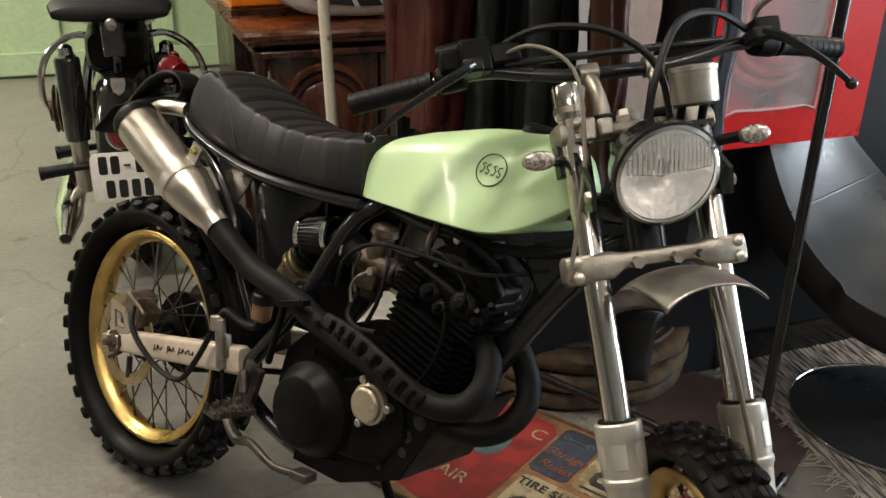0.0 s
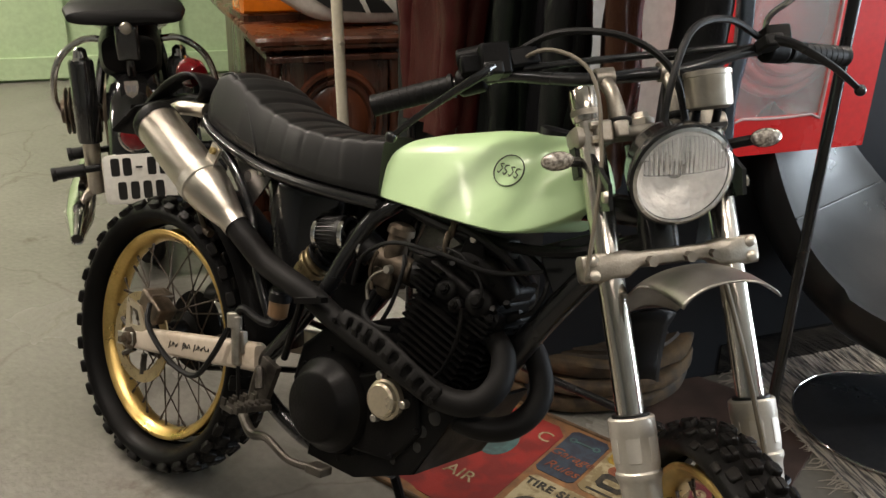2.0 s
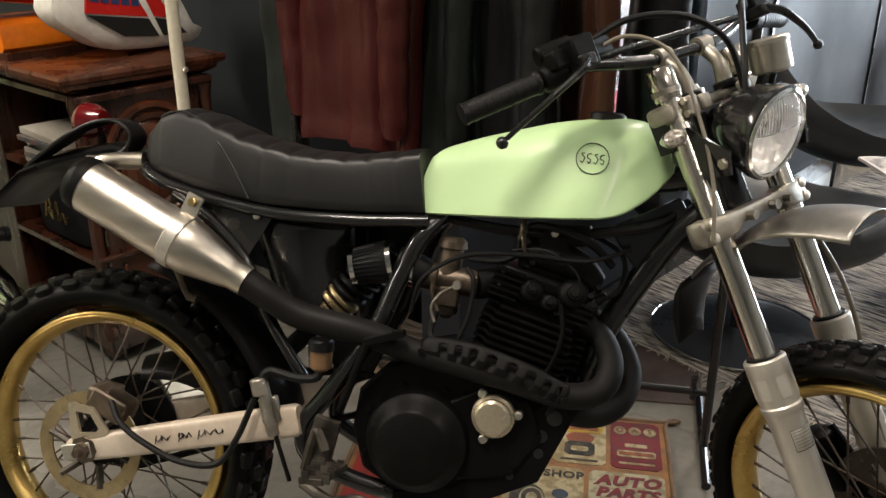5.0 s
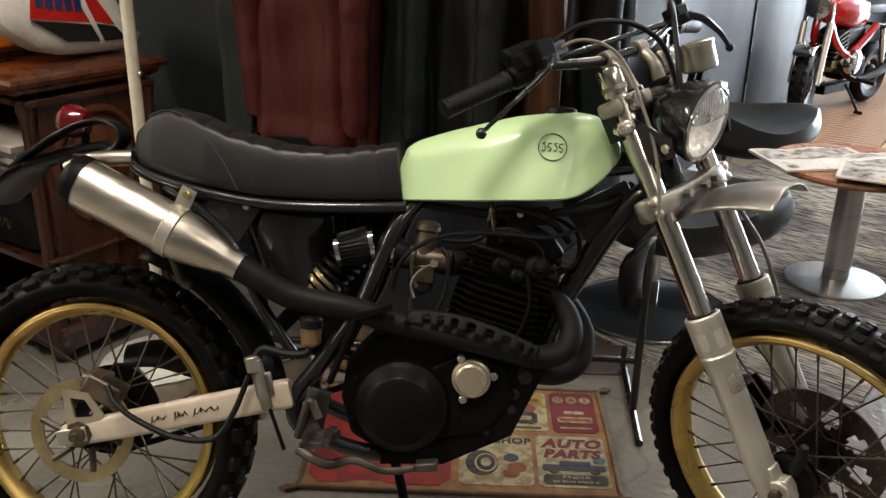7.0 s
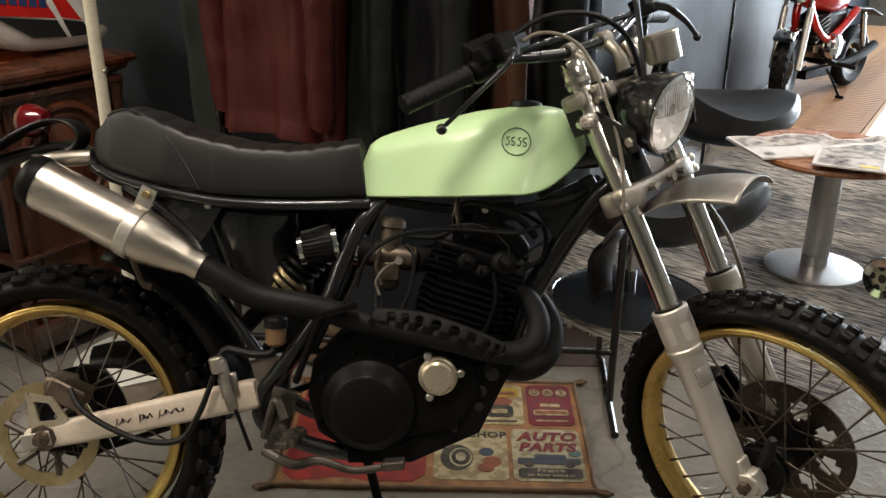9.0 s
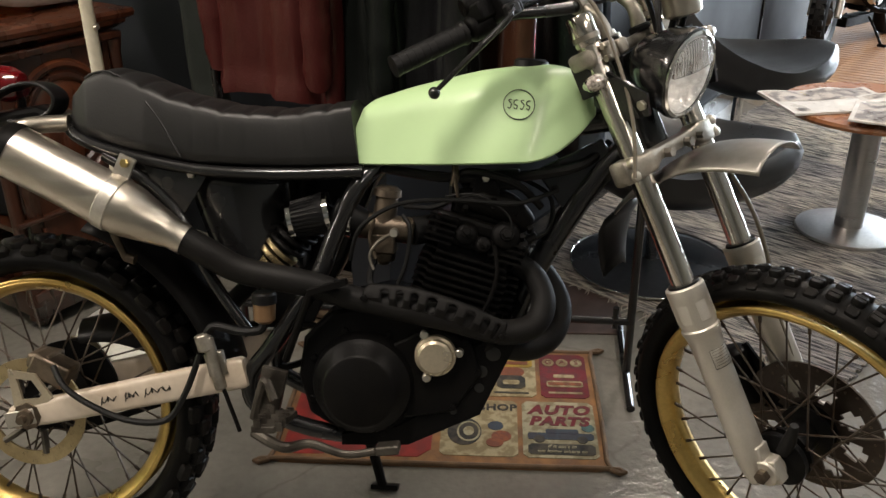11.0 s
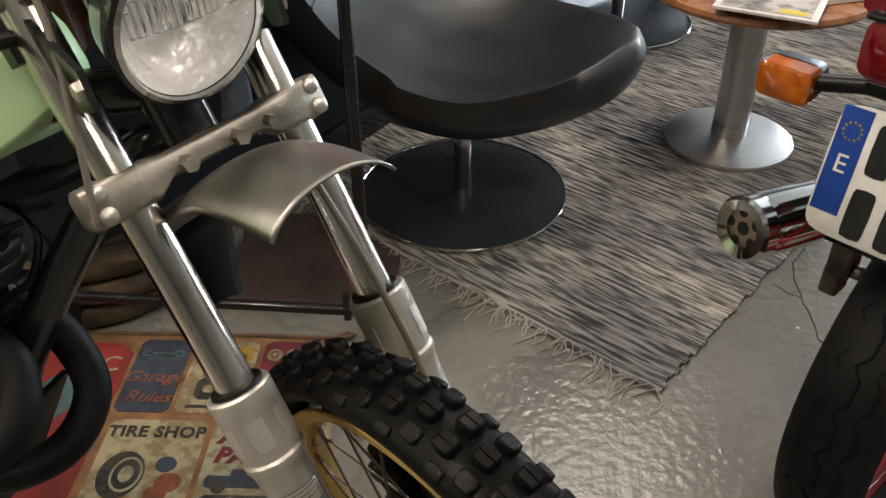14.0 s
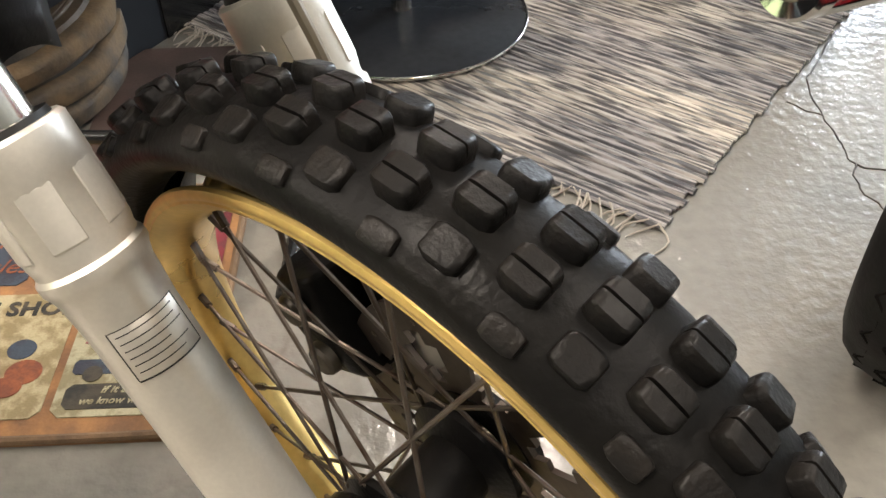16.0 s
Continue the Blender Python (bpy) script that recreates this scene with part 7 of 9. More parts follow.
# ---------- old race tank and side panels on the sideboard ----------
def race_panels():
    t = thing("tank_fairing", "white race bike tank panel with a red and black flash", "bike fairing", DR @ pose(0.062, 0.12, 0.862, 0, 0, 6))
    outline = [(-0.03, 0.15), (0.05, 0.30), (0.15, 0.31), (0.27, 0.27), (0.37, 0.19), (0.45, 0.05), (0.475, 0.045), (0.44, 0.012), (0.36, 0.006), (0.16, 0.02), (0.06, 0.065)]
    path = smooth_path([(x, 0, z) for x, z in outline], 4, closed=True)
    c = Vector((0.22, 0, 0.15))
    rs = []
    for k, (sc, dy) in enumerate(((1.0, 0.05), (1.0, 0.0), (0.97, -0.02), (0.86, -0.035), (0.6, -0.045), (0.25, -0.048))):
        rs.append([c + (p - c) * sc + Vector((0, dy, 0)) for p in path])
    part("white_shell", rings(B(), rs), M_WHITE, t)

    def decal(name, pts, mat, y):
        bm = B()
        a = [bm.verts.new((x, y, z)) for x, z in pts]
        b = [bm.verts.new((x, y + 0.004, z)) for x, z in pts]
        bm.faces.new(a)
        for i in range(len(pts)):
            k = (i + 1) % len(pts)
            bm.faces.new((a[i], a[k], b[k], b[i]))
        part(name, bm, mat, t, smooth=False)

    decal("red_flash", [(0.055, 0.135), (0.07, 0.225), (0.10, 0.235), (0.2, 0.2), (0.255, 0.105)], M_RED, -0.0495)
    decal("red_flash", [(0.275, 0.105), (0.235, 0.19), (0.29, 0.165), (0.345, 0.09)], M_RED, -0.0495)
    decal("black_flash", [(0.058, 0.13), (0.256, 0.1), (0.285, 0.048), (0.17, 0.06)], M_INK_HOLE, -0.0495)
    decal("black_flash", [(0.277, 0.1), (0.348, 0.084), (0.385, 0.045), (0.303, 0.047)], M_INK_HOLE, -0.0495)
    mb = material("blue_mark", (0.03, 0.05, 0.14), 0.4, bump=0)
    for i in range(5):
        x = 0.075 + 0.032 * i
        decal("name_bar", [(x, 0.165 - 0.18 * (x - 0.07)), (x, 0.205 - 0.2 * (x - 0.07)), (x + 0.024, 0.2 - 0.2 * (x - 0.07)), (x + 0.024, 0.16 - 0.18 * (x - 0.07))], mb, -0.0515)
    r = thing("tail_cowl", "red and yellow race seat cowl lying behind the white panel", "bike fairing", DR @ pose(0.03, 0.38, 0.862, 0, 0, 4))
    rs = [superring((x, 0, z), (0, 1, 0), (0, 0, 1), w, h, 20, 2.6) for x, z, w, h in ((-0.1, 0.24, 0.03, 0.05), (-0.09, 0.24, 0.07, 0.09), (0.0, 0.27, 0.1, 0.12), (0.2, 0.25, 0.12, 0.13), (0.4, 0.16, 0.12, 0.12), (0.5, 0.115, 0.08, 0.1))]
    part("red_shell", rings(B(), rs), M_RED, r)
    rs = [superring((x, 0, z), (0, 1, 0), (0, 0, 1), w, h, 20, 2.6) for x, z, w, h in ((-0.112, 0.22, 0.04, 0.05), (-0.08, 0.215, 0.075, 0.095), (-0.05, 0.22, 0.1, 0.115))]
    part("yellow_nose", rings(B(), rs), P_YELLOW, r)
    bm = B()
    box(bm, (0.2, 0.02, 0.01), (0.5, 0.22, 0.02))
    part("support_block", bm, M_WALNUT, r)
    bm = B()
    rs = [superring((x, 0.03, z), (0, 1, 0), (0, 0, 1), 0.09, h, 16, 4) for x, z, h in ((-0.04, 0.06, 0.05), (0.3, 0.06, 0.05), (0.42, 0.04, 0.03))]
    part("orange_shell", rings(bm, rs), M_ORANGELENS, r)


race_panels()

# ---------- red fire hose cabinet on the wall ----------
M_CABRED = material("fire_red_enamel", (0.62, 0.012, 0.012), 0.3, second=(0.55, 0.01, 0.011), mix_scale=3, bump=0.02)
# pale haze colour stands for bright surroundings mirrored in the window
M_ACRYL = lamp_glass("hazy_window", 0.12, 0.13)
CB = ROOM @ pose(1.846, WALL_B, 0.718, 0, 0, 180)
cab = thing("fire_hose_cabinet", "red steel fire hose cabinet with a clear window", "fire cabinet", CB)
CWD, CHT, CDP = 0.50, 0.75, 0.12
# x runs to the left along the wall, y out of it
bm = B()
box(bm, (CWD / 2, 0.005, CHT / 2), (CWD, 0.01, CHT))
for cx, cz, sx, sz in ((0.006, CHT / 2, 0.012, CHT), (CWD - 0.006, CHT / 2, 0.012, CHT), (CWD / 2, 0.006, CWD - 0.024, 0.012), (CWD / 2, CHT - 0.006, CWD - 0.024, 0.012)):
    box(bm, (cx, CDP / 2 + 0.005, cz), (sx, CDP - 0.01, sz))
part("case", bm, M_CABRED, cab, smooth=False)
wx0, wx1, wz0, wz1 = 0.165, 0.435, 0.095, 0.62
for cx, cz, sx, sz in ((wx0 / 2, CHT / 2, wx0, CHT), ((wx1 + CWD) / 2, CHT / 2, CWD - wx1, CHT), ((wx0 + wx1) / 2, wz0 / 2, wx1 - wx0, wz0), ((wx0 + wx1) / 2, (wz1 + CHT) / 2, wx1 - wx0, CHT - wz1)):
    bm = B()
    box(bm, (cx, CDP + 0.004, cz), (sx, 0.008, sz))
    part("door_panel", bm, M_CABRED, cab, smooth=False)
bm = B()
tube(bm, [Vector(p) for p in ((wx0 + 0.03, CDP + 0.01, wz0), (wx1 - 0.03, CDP + 0.01, wz0), (wx1, CDP + 0.01, wz0 + 0.03), (wx1, CDP + 0.01, wz1 - 0.03), (wx1 - 0.03, CDP + 0.01, wz1), (wx0 + 0.03, CDP + 0.01, wz1), (wx0, CDP + 0.01, wz1 - 0.03), (wx0, CDP + 0.01, wz0 + 0.03))], 0.0035, 8, per=3, closed=True)
part("window_seal", bm, material("clear_seal", (0.5, 0.36, 0.36), 0.25, bump=0.02), cab)
bm = B()
box(bm, ((wx0 + wx1) / 2, CDP + 0.006, (wz0 + wz1) / 2), (wx1 - wx0, 0.004, wz1 - wz0))
pane = part("window_pane", bm, M_ACRYL, cab, smooth=False)
pane.visible_shadow = False
M_HOSE = material("faded_red_hose", (0.46, 0.02, 0.019), 0.6, second=(0.4, 0.05, 0.045), grain=200)
for k, rr in enumerate((0.185, 0.155, 0.125)):
    bm = B()
    lathe(bm, [(rr + 0.014 * math.cos(a), 0.014 * math.sin(a)) for a in (i * math.pi / 5 for i in range(10))], 48, Matrix.Translation((0.25, 0.05 + 0.012 * k, 0.32)) @ pose(0, 0, 0, 90, 0, 0), closed=True)
    part("hose_coil", bm, M_HOSE, cab)
bm = B()
box(bm, (0.30, CDP + 0.0105, 0.50), (0.07, 0.002, 0.05))
part("label_sticker", bm, M_WHITE, cab, smooth=False)

# skirting at the dark wall
bm = B()
box(bm, (5.6, WALL_B - 0.008, 0.05), (8.0, 0.014, 0.1))
bmesh.ops.transform(bm, matrix=ROOM, verts=bm.verts)
tagged(part("baseboard", bm, M_BLACK, smooth=False), "black baseboard", kind="structure")
for a in (2.9, 4.3, 5.6, 6.9, 8.2):
    bm = B()
    box(bm, (a, WALL_B - 0.004, 1.85), (0.02, 0.012, 3.5))
    bmesh.ops.transform(bm, matrix=ROOM, verts=bm.verts)
    tagged(part("trim", bm, M_BLACK, smooth=False), "black panel joint", kind="structure")

# ---------- swivel lounge chairs ----------
M_CHAIR = material("black_upholstery_leather", (0.012, 0.013, 0.0135), 0.36, spec=0.7, second=(0.017, 0.018, 0.019), mix_scale=5, grain=260, bump=0.25)
M_DISC = material("polished_dark_base", (0.035, 0.038, 0.043), 0.12, 0.0, second=(0.03, 0.032, 0.036), spec=0.4, rough_var=0.05, bump=0)


def lounge_chair(m, label):
    t = thing("lounge_chair", label, "chair", m, "lounge chairs along the wall")
    spine = [(-0.475, 0.80), (-0.435, 0.69), (-0.365, 0.565), (-0.265, 0.455), (-0.125, 0.378), (0.03, 0.345), (0.17, 0.358), (0.305, 0.402), (0.398, 0.455)]
    wid = [0.15, 0.19, 0.235, 0.275, 0.31, 0.325, 0.30, 0.25, 0.16]
    lift = [0.012, 0.03, 0.05, 0.062, 0.064, 0.058, 0.046, 0.02, 0.0]
    path = smooth_path([(x, 0, z) for x, z in spine], 5)
    n = len(path)
    wv, lv = np.interp(np.linspace(0, 8, n), range(9), wid), np.interp(np.linspace(0, 8, n), range(9), lift)
    for i, u in enumerate(np.linspace(0, 8, n)):
        x = path[i].x
        if x > -0.1:
            wv[i] = 0.335 * max(0.03, 1 - (max(0.0, x) / 0.4) ** 1.7) ** 0.6
        if u < 0.8:
            wv[i] *= max(0.3, 1 - (1 - u / 0.8) ** 3) ** (1 / 3)
    th = 0.07
    rs = []
    for i, c in enumerate(path):
        d = (path[min(i + 1, n - 1)] - path[max(i - 1, 0)]).normalized()
        nr = Vector((-d.z, 0, d.x))
        up, lo = [], []
        for k in np.linspace(-1, 1, 21):
            y = float(wv[i]) * math.sin(k * 1.25) / math.sin(1.25)
            p = c + Vector((0, y, 0)) + nr * float(lv[i]) * abs(k) ** 2.2
            e = th * (1 - 0.3 * abs(k) ** 8) * max(0.14, 1 - (1 - min(1, i / 8, (n - 1 - i) / 6)) ** 2) ** 0.5
            up.append(p + nr * e * 0.5)
            lo.append(p - nr * e * (0.5 + 0.8 * (1 - abs(k) ** 2)))
        rs.append(up + lo[::-1])
    shell = part("seat_shell", rings(B(), rs), M_CHAIR, t, angle=70)
    # seam across the seat
    bm = B()
    i = min(12, n - 2)
    c = path[i]
    d = (path[i + 1] - path[i - 1]).normalized()
    nr = Vector((-d.z, 0, d.x))
    tube(bm, [c + Vector((0, float(wv[i]) * math.sin(k * 1.25) / math.sin(1.25), 0)) + nr * (float(lv[i]) * abs(k) ** 2.2 + 0.0365 * (1 - 0.3 * abs(k) ** 8)) for k in np.linspace(-0.97, 0.97, 15)], 0.003, 6, per=1)
    part("seam", bm, M_CHAIR, shell)
    bm = B()
    rod(bm, (0, 0, 0.012), (0, 0, 0.28), 0.022, seg=20)
    part("column", bm, M_CHROME, t)
    bm = B()
    lathe(bm, [(0, 0.022), (0.04, 0.02), (0.235, 0.012), (0.262, 0.008), (0.266, 0.003), (0.262, 0), (0, 0)], 60)
    base = part("base_disc", bm, M_DISC, t, "polished round base")
    # chrome ring added to draw the bright highlight along the disc's edge
    bm = B()
    lathe(bm, [(0.2655 + 0.003 * math.cos(a), 0.0065 + 0.0045 * math.sin(a)) for a in (q * math.pi / 5 for q in range(10))], 72, closed=True)
    part("base_rim", bm, M_CHROME, base)
    return t


lounge_chair(pose(-0.285, 2.295, 0.012, 0, 0, -7), "black leather swivel lounge chair on a polished disc")
lounge_chair(pose(0.19, 3.49, 0.012, 0, 0, 14), "black leather swivel lounge chair on a polished disc")

# cracks in the concrete beside the rug
for pts in ([(0.612, 2.244), (0.53, 2.108), (0.50, 2.045), (0.494, 1.938), (0.501, 1.85), (0.501, 1.792), (0.549, 1.774), (0.64, 1.762)], [(0.446, 1.985), (0.47, 1.955), (0.494, 1.938)], [(0.501, 1.792), (0.49, 1.72), (0.515, 1.66)]):
    bm = B()
    path = smooth_path([(x, y, 0) for x, y in pts], 6)
    tube(bm, [p + Vector((0.006 * noise.noise(p * 40), 0.006 * noise.noise(p * 40 + Vector((3, 3, 3))), 0)) for p in path], [0.0020 + 0.0012 * noise.noise(p * 30) for p in path], 6, per=1, flat=0.6)
    part("crack", bm, M_GRIME, floor)

# ---------- low round table and magazines ----------
M_SATINSTEEL = material("satin_stainless", (0.6, 0.59, 0.57), 0.36, 1.0, second=(0.52, 0.51, 0.5), mix_scale=3, grain=70, bump=0.03, stretch=(1, 1, 8))
M_TABLEWOOD = wood("cherry_wood", (0.4, 0.17, 0.07), (0.3, 0.12, 0.045))
table = thing("coffee_table", "low round wooden table on a steel column", "table", pose(0.445, 2.635, 0.012))
bm = B()
lathe(bm, [(0, 0.022), (0.05, 0.02), (0.15, 0.014), (0.178, 0.008), (0.18, 0), (0, 0)], 56)
part("base", bm, M_SATINSTEEL, table)
bm = B()
rod(bm, (0, 0, 0.012), (0, 0, 0.44), 0.048, seg=36)
part("column", bm, M_SATINSTEEL, table)
bm = B()
lathe(bm, [(0, 0.435), (0.27, 0.435), (0.29, 0.442), (0.295, 0.452), (0.29, 0.462), (0, 0.463)], 64)
part("tabletop", bm, M_TABLEWOOD, table)
M_GLOSSPAPER = material("glossy_pages", (0.8, 0.785, 0.75), 0.35, second=(0.66, 0.63, 0.58), mix_scale=9, bump=0.02)
M_PHOTO1 = material("dark_photo_print", (0.12, 0.115, 0.11), 0.35, second=(0.42, 0.39, 0.35), mix_scale=26, mix_amount=0.8, bump=0)
M_PHOTO2 = material("mixed_photo_print", (0.55, 0.5, 0.45), 0.35, second=(0.2, 0.175, 0.16), mix_scale=22, mix_amount=0.85, bump=0)
M_YELLOWINK = material("yellow_ink", (0.7, 0.55, 0.05), 0.4, bump=0)


def open_magazine(m, w, h, curl, blocks, label, grp="magazines on the table"):
    t = thing("open_magazine", label, "magazine", m, grp)
    rs = []
    for x in np.linspace(-w, w, 25):
        z = 0.006 + curl * (1 - abs(abs(x) / w - 0.35) / 0.65) * 0.5 + 0.012 * max(0, abs(x) / w - 0.8)
        rs.append([Vector((x, -h / 2, z)), Vector((x, h / 2, z + 0.004 * math.sin(x * 30))), Vector((x, h / 2, 0.0)), Vector((x, -h / 2, 0.0))])
    part("page_spread", rings(B(), rs), M_GLOSSPAPER, t)
    for x0, x1, y0, y1, mat in blocks:
        bm = B()
        nx = 8
        for i in range(nx):
            q = []
            for x, y in ((x0 + (x1 - x0) * i / nx, y0), (x0 + (x1 - x0) * (i + 1) / nx, y0), (x0 + (x1 - x0) * (i + 1) / nx, y1), (x0 + (x1 - x0) * i / nx, y1)):
                z = 0.0075 + curl * (1 - abs(abs(x) / w - 0.35) / 0.65) * 0.5 + 0.012 * max(0, abs(x) / w - 0.8) + 0.004 * math.sin(x * 30) * (y / h + 0.5)
                q.append(bm.verts.new((x, y, z)))
            bm.faces.new(q)
        bmesh.ops.remove_doubles(bm, verts=bm.verts, dist=1e-5)
        part("printed_block", bm, mat, t)
    return t


TZ = 0.476
open_magazine(pose(0.31, 2.65, TZ, 0, 0, 14), 0.2, 0.27, 0.004, [(-0.19, 0.18, 0.0, 0.12, M_PHOTO2), (-0.06, -0.01, 0.07, 0.12, M_YELLOWINK), (-0.17, -0.13, -0.11, -0.08, M_PHOTO1)], "spread old magazine with faded photos")
open_magazine(pose(0.64, 2.63, TZ, 0, 0, 20), 0.21, 0.28, 0.02, [(-0.19, -0.02, -0.06, 0.05, M_PHOTO1), (0.02, 0.19, -0.06, 0.07, M_PHOTO1), (-0.19, 0.19, 0.085, 0.125, M_PHOTO2)], "open magazine with dark photos")
t = thing("magazine", "old motorcycle magazine lying at the table's edge", "magazine", pose(0.44, 2.455, TZ + 0.012, -3, 0, -22), "magazines on the table")
bm = B()
box(bm, (0, 0, 0.004), (0.23, 0.3, 0.008))
part("page_block", bm, M_GLOSSPAPER, t, bevel=0.002)
bm = B()
box(bm, (0, -0.012, 0.0088), (0.2, 0.25, 0.0012))
part("cover_photo", bm, M_PHOTO2, t, smooth=False)
bm = B()
box(bm, (-0.01, 0.125, 0.0088), (0.15, 0.03, 0.0014))
part("title_bar", bm, M_WHITE, t, smooth=False)
bm = B()
box(bm, (0.06, -0.115, 0.0096), (0.06, 0.03, 0.0012))
part("yellow_panel", bm, M_YELLOWINK, t, smooth=False)

# ---------- wooden deck ----------
M_DECK = wood("larch_decking", (0.42, 0.23, 0.11), (0.3, 0.15, 0.07), 0.5)
M_DECKEDGE = wood("pale_pine_edge", (0.55, 0.36, 0.19), (0.45, 0.28, 0.14), 0.5)
deck = thing("deck", "low slatted wooden platform with a pale edge board", "deck", ROOM @ pose(4.25, 0.98, 0))
LD, WD2 = 4.6, 0.72
bm = B()
box(bm, (LD / 2, WD2 / 2 + 0.02, 0.04), (LD - 0.1, WD2 - 0.06, 0.08))
part("frame", bm, M_WALNUT, deck, smooth=False)
bm = B()
box(bm, (LD / 2, -0.012, 0.055), (LD, 0.03, 0.11))
part("edge_board", bm, M_DECKEDGE, deck, bevel=0.003)
bm = B()
box(bm, (-0.015, WD2 / 2, 0.055), (0.03, WD2 + 0.05, 0.11))
part("edge_board", bm, M_DECKEDGE, deck, bevel=0.003)
bm = B()
box(bm, (0, 0, 0), (0.05, WD2 - 0.006, 0.022))
sl = part("slat", bm, M_DECK, deck, smooth=False, bevel=0.0)
sl.location = (0.035, WD2 / 2 + 0.005, 0.098)
for i in range(1, int(LD / 0.058)):
    again(sl, deck, pose(0.035 + i * 0.058, WD2 / 2 + 0.005, 0.098))

# ---------- plain road wheel used by the other bikes ----------
M_ROADTYRE = material("road_tyre", (0.006, 0.006, 0.006), 0.62, spec=0.16, second=(0.010, 0.0095, 0.009), mix_scale=12, grain=180, bump=0.2)


# dull dark colour puts the shade of tread grooves onto raised lines
M_GROOVE = material("tread_groove_dirt", (0.009, 0.0085, 0.008), 0.9, spec=0.05, bump=0)


def road_wheel(owner, c, r, half, rim_r, rim_mat, spokes=0, tread=True, name="wheel"):
    """Axle along the owner's y."""
    m = Matrix.Translation(c) @ pose(0, 0, 0, -90, 0, 0)
    prof = [(rim_r - 0.005, -half * 0.7), (rim_r + 0.01, -half * 0.85), ((rim_r + r) / 2, -half), (r - 0.022, -half * 0.86), (r - 0.006, -half * 0.5), (r, 0)]
    prof += [(a, -h) for a, h in prof[-2::-1]]
    ty = part(name + "_tyre", lathe(B(), prof, 64, m), M_ROADTYRE, owner, "grooved black road tyre")
    rp = [(rim_r, -half * 0.7), (rim_r - 0.02, -half * 0.6), (rim_r - 0.026, 0)]
    rp += [(a, -h) for a, h in rp[-2::-1]] + [(rim_r - 0.032, half * 0.5), (rim_r - 0.034, 0), (rim_r - 0.032, -half * 0.5)]
    rim = part(name + "_rim", lathe(B(), rp, 56, m, closed=True), rim_mat, owner)
    part(name + "_hub", lathe(B(), [(0, -0.05), (0.03, -0.05), (0.05, -0.03), (0.05, 0.03), (0.03, 0.05), (0, 0.05)], 24, m), rim_mat, owner)
    for i in range(spokes):
        a = 2 * math.pi * i / spokes
        bm = B()
        tube(bm, [m @ Vector((0.04 * math.cos(a), 0.04 * math.sin(a), 0)), m @ Vector(((rim_r - 0.03) * math.cos(a), (rim_r - 0.03) * math.sin(a), 0))], [0.02, 0.014], 8, per=1)
        part("spoke", bm, rim_mat, rim)
    if tread:
        gr = None
        for k in range(3):
            for i in range(28):
                bm = B()
                a0 = 2 * math.pi * i / 28
                if gr is None:
                    pts = []
                    for s in np.linspace(0, 1, 5):
                        a = s * 2 * math.pi / 28
                        y = (0.006 if 0.25 < s < 0.75 else -0.006)
                        pts.append(Vector((r * math.cos(a), r * math.sin(a), y)))
                    tube(bm, pts, 0.0022, 4, per=1)
                    gr = part("tread_groove", bm, M_GROOVE, ty)
                    gr.matrix_basis = m
                else:
                    bm.free()
                    rr = (r - (0.006 if k else 0.0)) / r
                    again(gr, ty, m @ Matrix.Translation((0, 0, (0, 0.5, -0.5)[k] * half * 0.85)) @ Matrix.Rotation(a0, 4, "Z") @ Matrix.Diagonal((rr, rr, 1, 1)))
    return ty


def number_plate(owner, m, blue, rows):
    """rows: the bars that stand for its characters, each a line of widths."""
    bm = B()
    rs = [superring((0, 0, z), (1, 0, 0), (0, 1, 0), 0.11 - e, 0.08 - e, 28, 9) for z, e in ((0, 0.0), (0.002, 0.0), (0.003, 0.0015))]
    rings(bm, rs)
    pl = part("number_plate", bm, M_PLATE, owner, "white number plate")
    pl.matrix_basis = m
    bar_m = M_INK_HOLE
    for y, xs, h in rows:
        for x in xs:
            bm = B()
            rs = [superring((x, y, z), (1, 0, 0), (0, 1, 0), 0.0135, h / 2, 12, 6) for z in (0.0028, 0.0042)]
            rings(bm, rs)
            part("plate_bar", bm, bar_m, pl, smooth=False)
    if blue:
        bm = B()
        box(bm, (-0.09, 0.012, 0.0034), (0.034, 0.128, 0.0012))
        part("blue_band", bm, material("plate_blue", (0.01, 0.06, 0.32), 0.35, bump=0), pl, smooth=False)
        st = B()
        for i in range(12):
            a = i * math.pi / 6
            lathe(st, [(0, 0.0007), (0.0016, 0.0006), (0.0018, 0)], 5, Matrix.Translation((-0.09 + 0.0105 * math.cos(a), 0.048 + 0.0105 * math.sin(a), 0.004)))
        part("star_ring", st, P_YELLOW, pl, smooth=False)
        letters("country_letter", "E", 0.032, M_WHITE, pose(-0.09, 0.008, 0.0043), pl, 0.0003)
    return pl


M_PLATE = material("plate_white", (0.72, 0.71, 0.66), 0.35, second=(0.66, 0.64, 0.58), mix_scale=12, bump=0.02)

# ---------- red road bike, seen from its tail ----------
M_DARKRED = material("deep_red_paint", (0.15, 0.006, 0.012), 0.2, second=(0.125, 0.005, 0.01), coat=0.8, bump=0.01)
M_AMBER = material("amber_lens", (0.5, 0.125, 0.006), 0.14, coat=0.7, second=(0.36, 0.075, 0.004), mix_scale=60, bump=0.1)
M_TAILRED = material("tail_lamp_red", (0.17, 0.005, 0.008), 0.14, second=(0.11, 0.003, 0.005), mix_scale=40, coat=0.7, bump=0.08)
M_DRIVE = material("dull_drive_casting", (0.17, 0.15, 0.125), 0.5, 0.35, second=(0.09, 0.078, 0.065), mix_scale=18, grain=160, bump=0.25)
